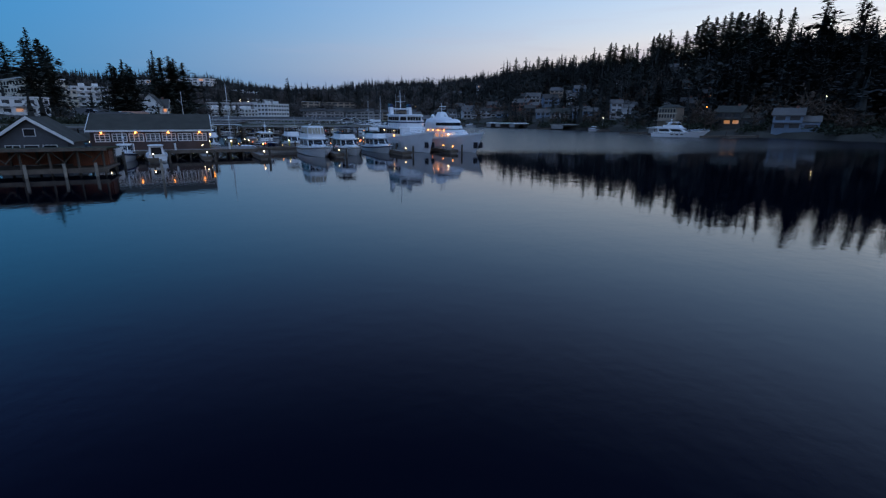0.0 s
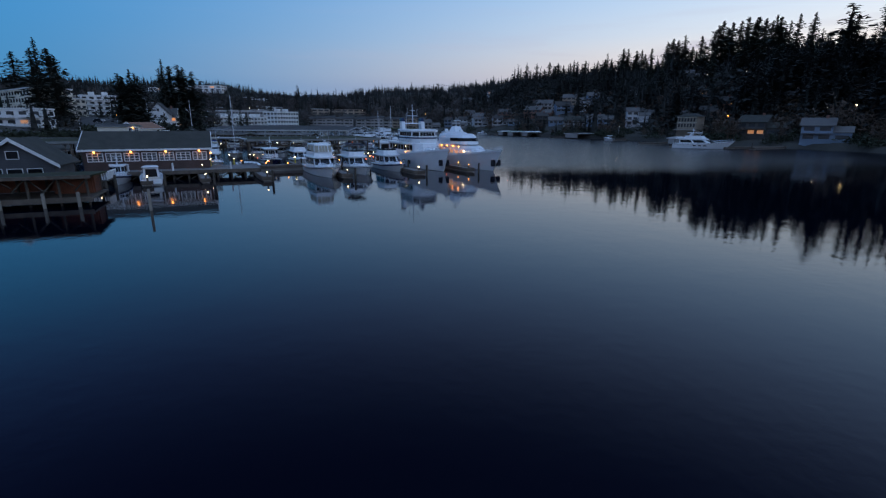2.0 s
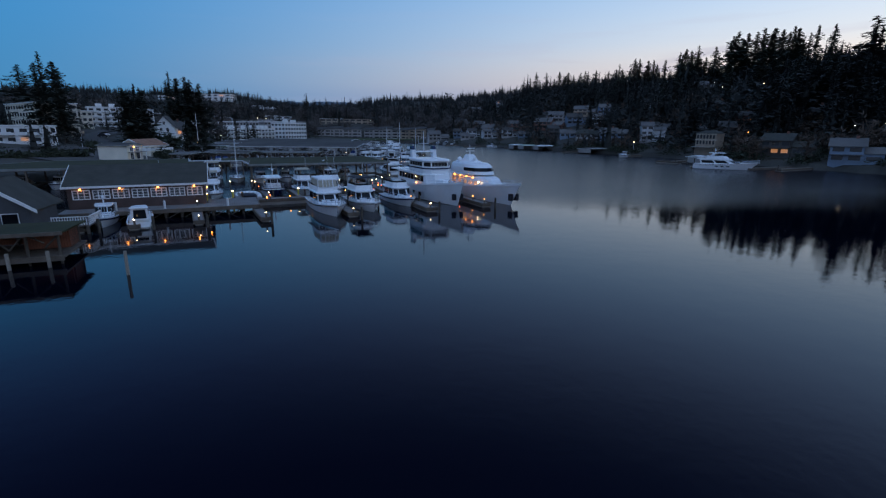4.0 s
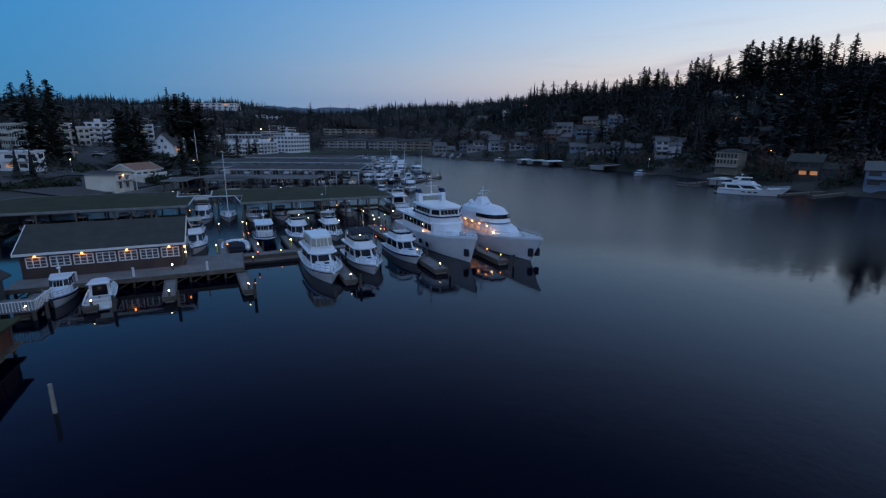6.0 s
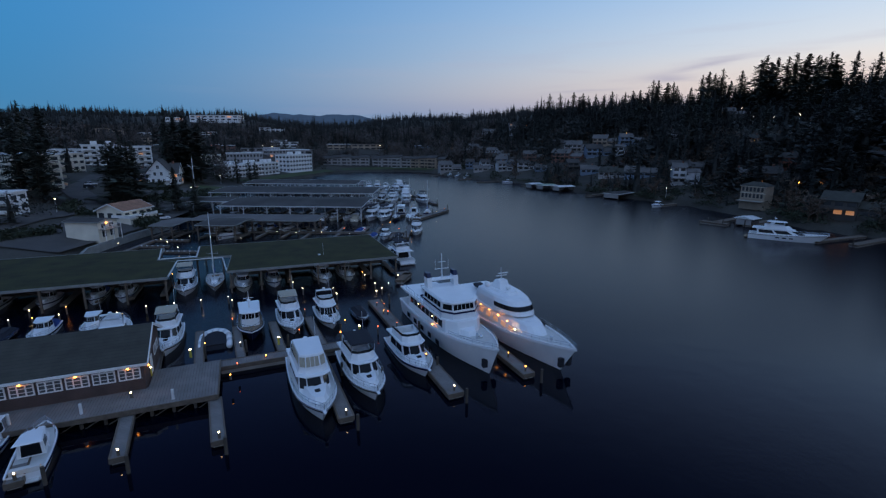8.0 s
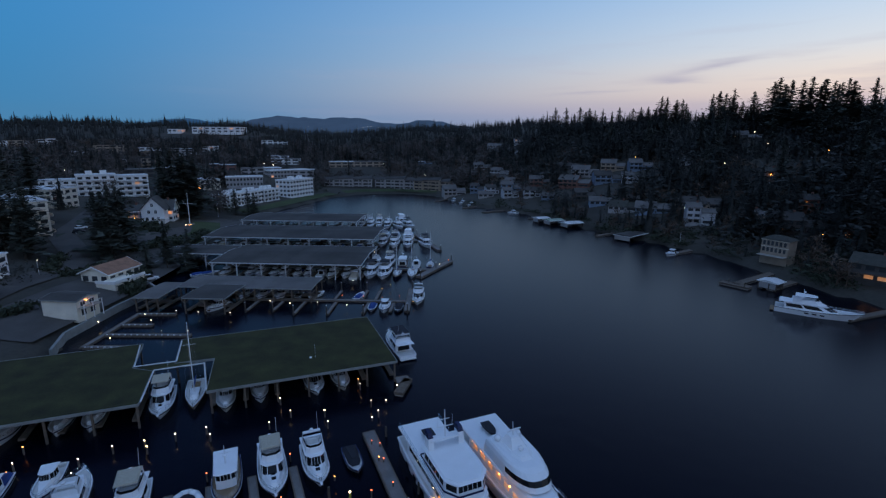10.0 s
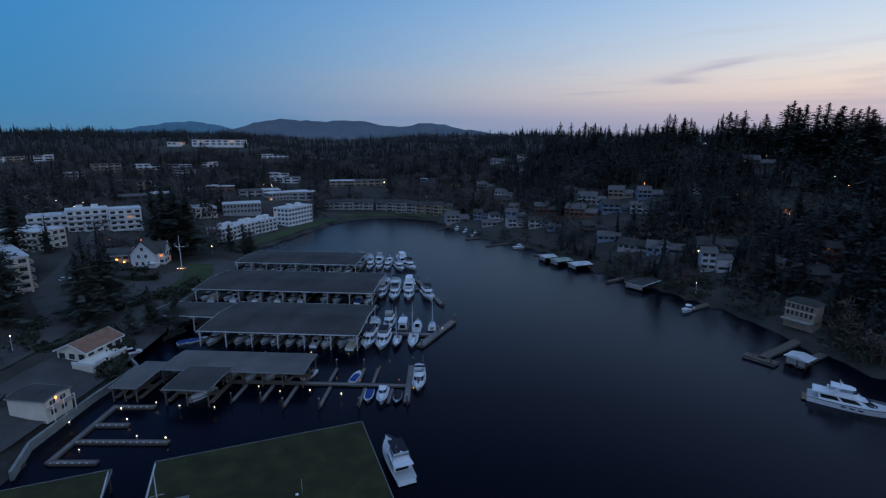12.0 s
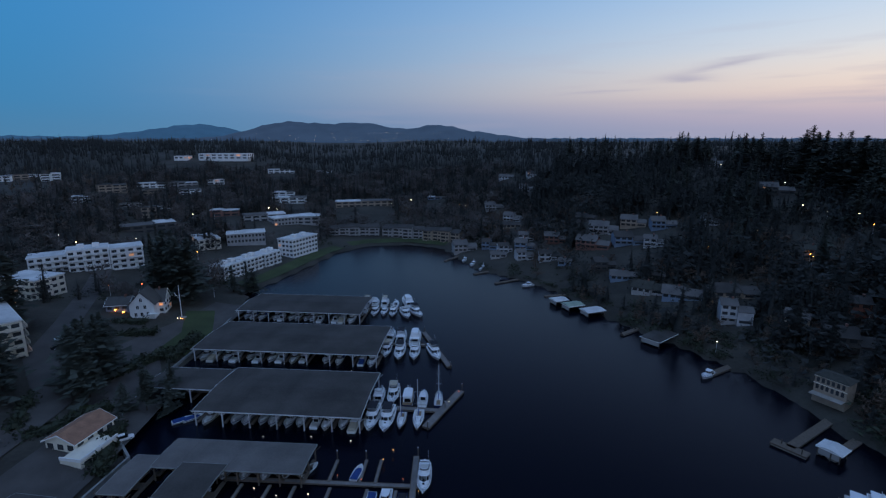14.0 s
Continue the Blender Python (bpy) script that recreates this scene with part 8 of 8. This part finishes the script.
for x, y, k in ((-59.6, 126.0, 'O'), (-49.7, 108.6, 'W'), (-48.5, 107.2, 'W'), (-46.1, 110.3, 'W'), (-42.3, 112.1, 'W'), (-40.9, 110.4, 'W'), (-35.0, 122.6, 'W'), (-33.9, 120.8, 'W'), (-30.9, 117.0, 'W'), (-33.2, 113.7, 'W'), (-25.4, 117.3, 'W'), (-24.1, 114.1, 'W'), (-29.0, 135.0, 'O'), (-21.9, 127.9, 'O'), (-21.2, 126.1, 'W'), (-18.3, 120.5, 'W'), (-16.6, 117.4, 'W'), (-15.1, 108.8, 'R'), (-27.4, 106.0, 'R'), (-37.1, 101.7, 'R'), (-14.8, 99.0, 'R'), (-19.7, 96.8, 'O'), (-14.1, 105.3, 'R'), (-70.2, 100.8, 'W'), (-67.4, 101.7, 'O'), (-62.1, 98.1, 'W'), (-63.6, 101.3, 'O'), (-64.5, 103.2, 'W'), (-66.1, 106.7, 'O'), (-56.2, 94.1, 'W'), (-70.7, 105.0, 'W'), (-56.2, 104.2, 'W'), (-55.0, 101.4, 'W'), (-53.5, 107.2, 'W'), (-48.6, 107.3, 'O')):
    dock_light(x, y, -0.3, k, 0.085, 1.5)
for x, y, k in ((-54.2, 171.4, "W"), (-48.0, 169.2, "W"), (-40.7, 169.9, "W"), (-32.5, 168.5, "W"), (-29.3, 175.4, "R"), (-35.5, 176.6, "R"), (-19.1, 175.9, "R"), (-15.0, 171.8, "O"), (-25.1, 183.2, "O"), (-35.3, 190.6, "W"), (-46.7, 192.1, "W"), (-60.2, 191.8, "W"), (-23.0, 187.0, "O"), (-5.6, 218.7, "R"), (-8.7, 212.0, "W"), (-21.3, 262.5, "W"), (-34.5, 230.1, "W"), (-44.2, 231.7, "W"), (-80.1, 145.1, "W"), (-71.5, 149.9, "W"), (-65.1, 149.6, "W"), (-77.7, 156.2, "W"), (-75.4, 163.2, "W"), (-81.9, 160.4, "W"), (-60.7, 161.6, "W"), (-69.1, 161.9, "W"), (-89.5, 154.6, "W")):
    dock_light(x, y, 0.6, k, 0.09, 0.7)
for x, y in ((-6.4, 425.9), (-2.5, 420.8), (5.2, 409.0), (8.1, 401.3)):
    dock_light(x, y, 0.8, "W", 0.3, 1.2)
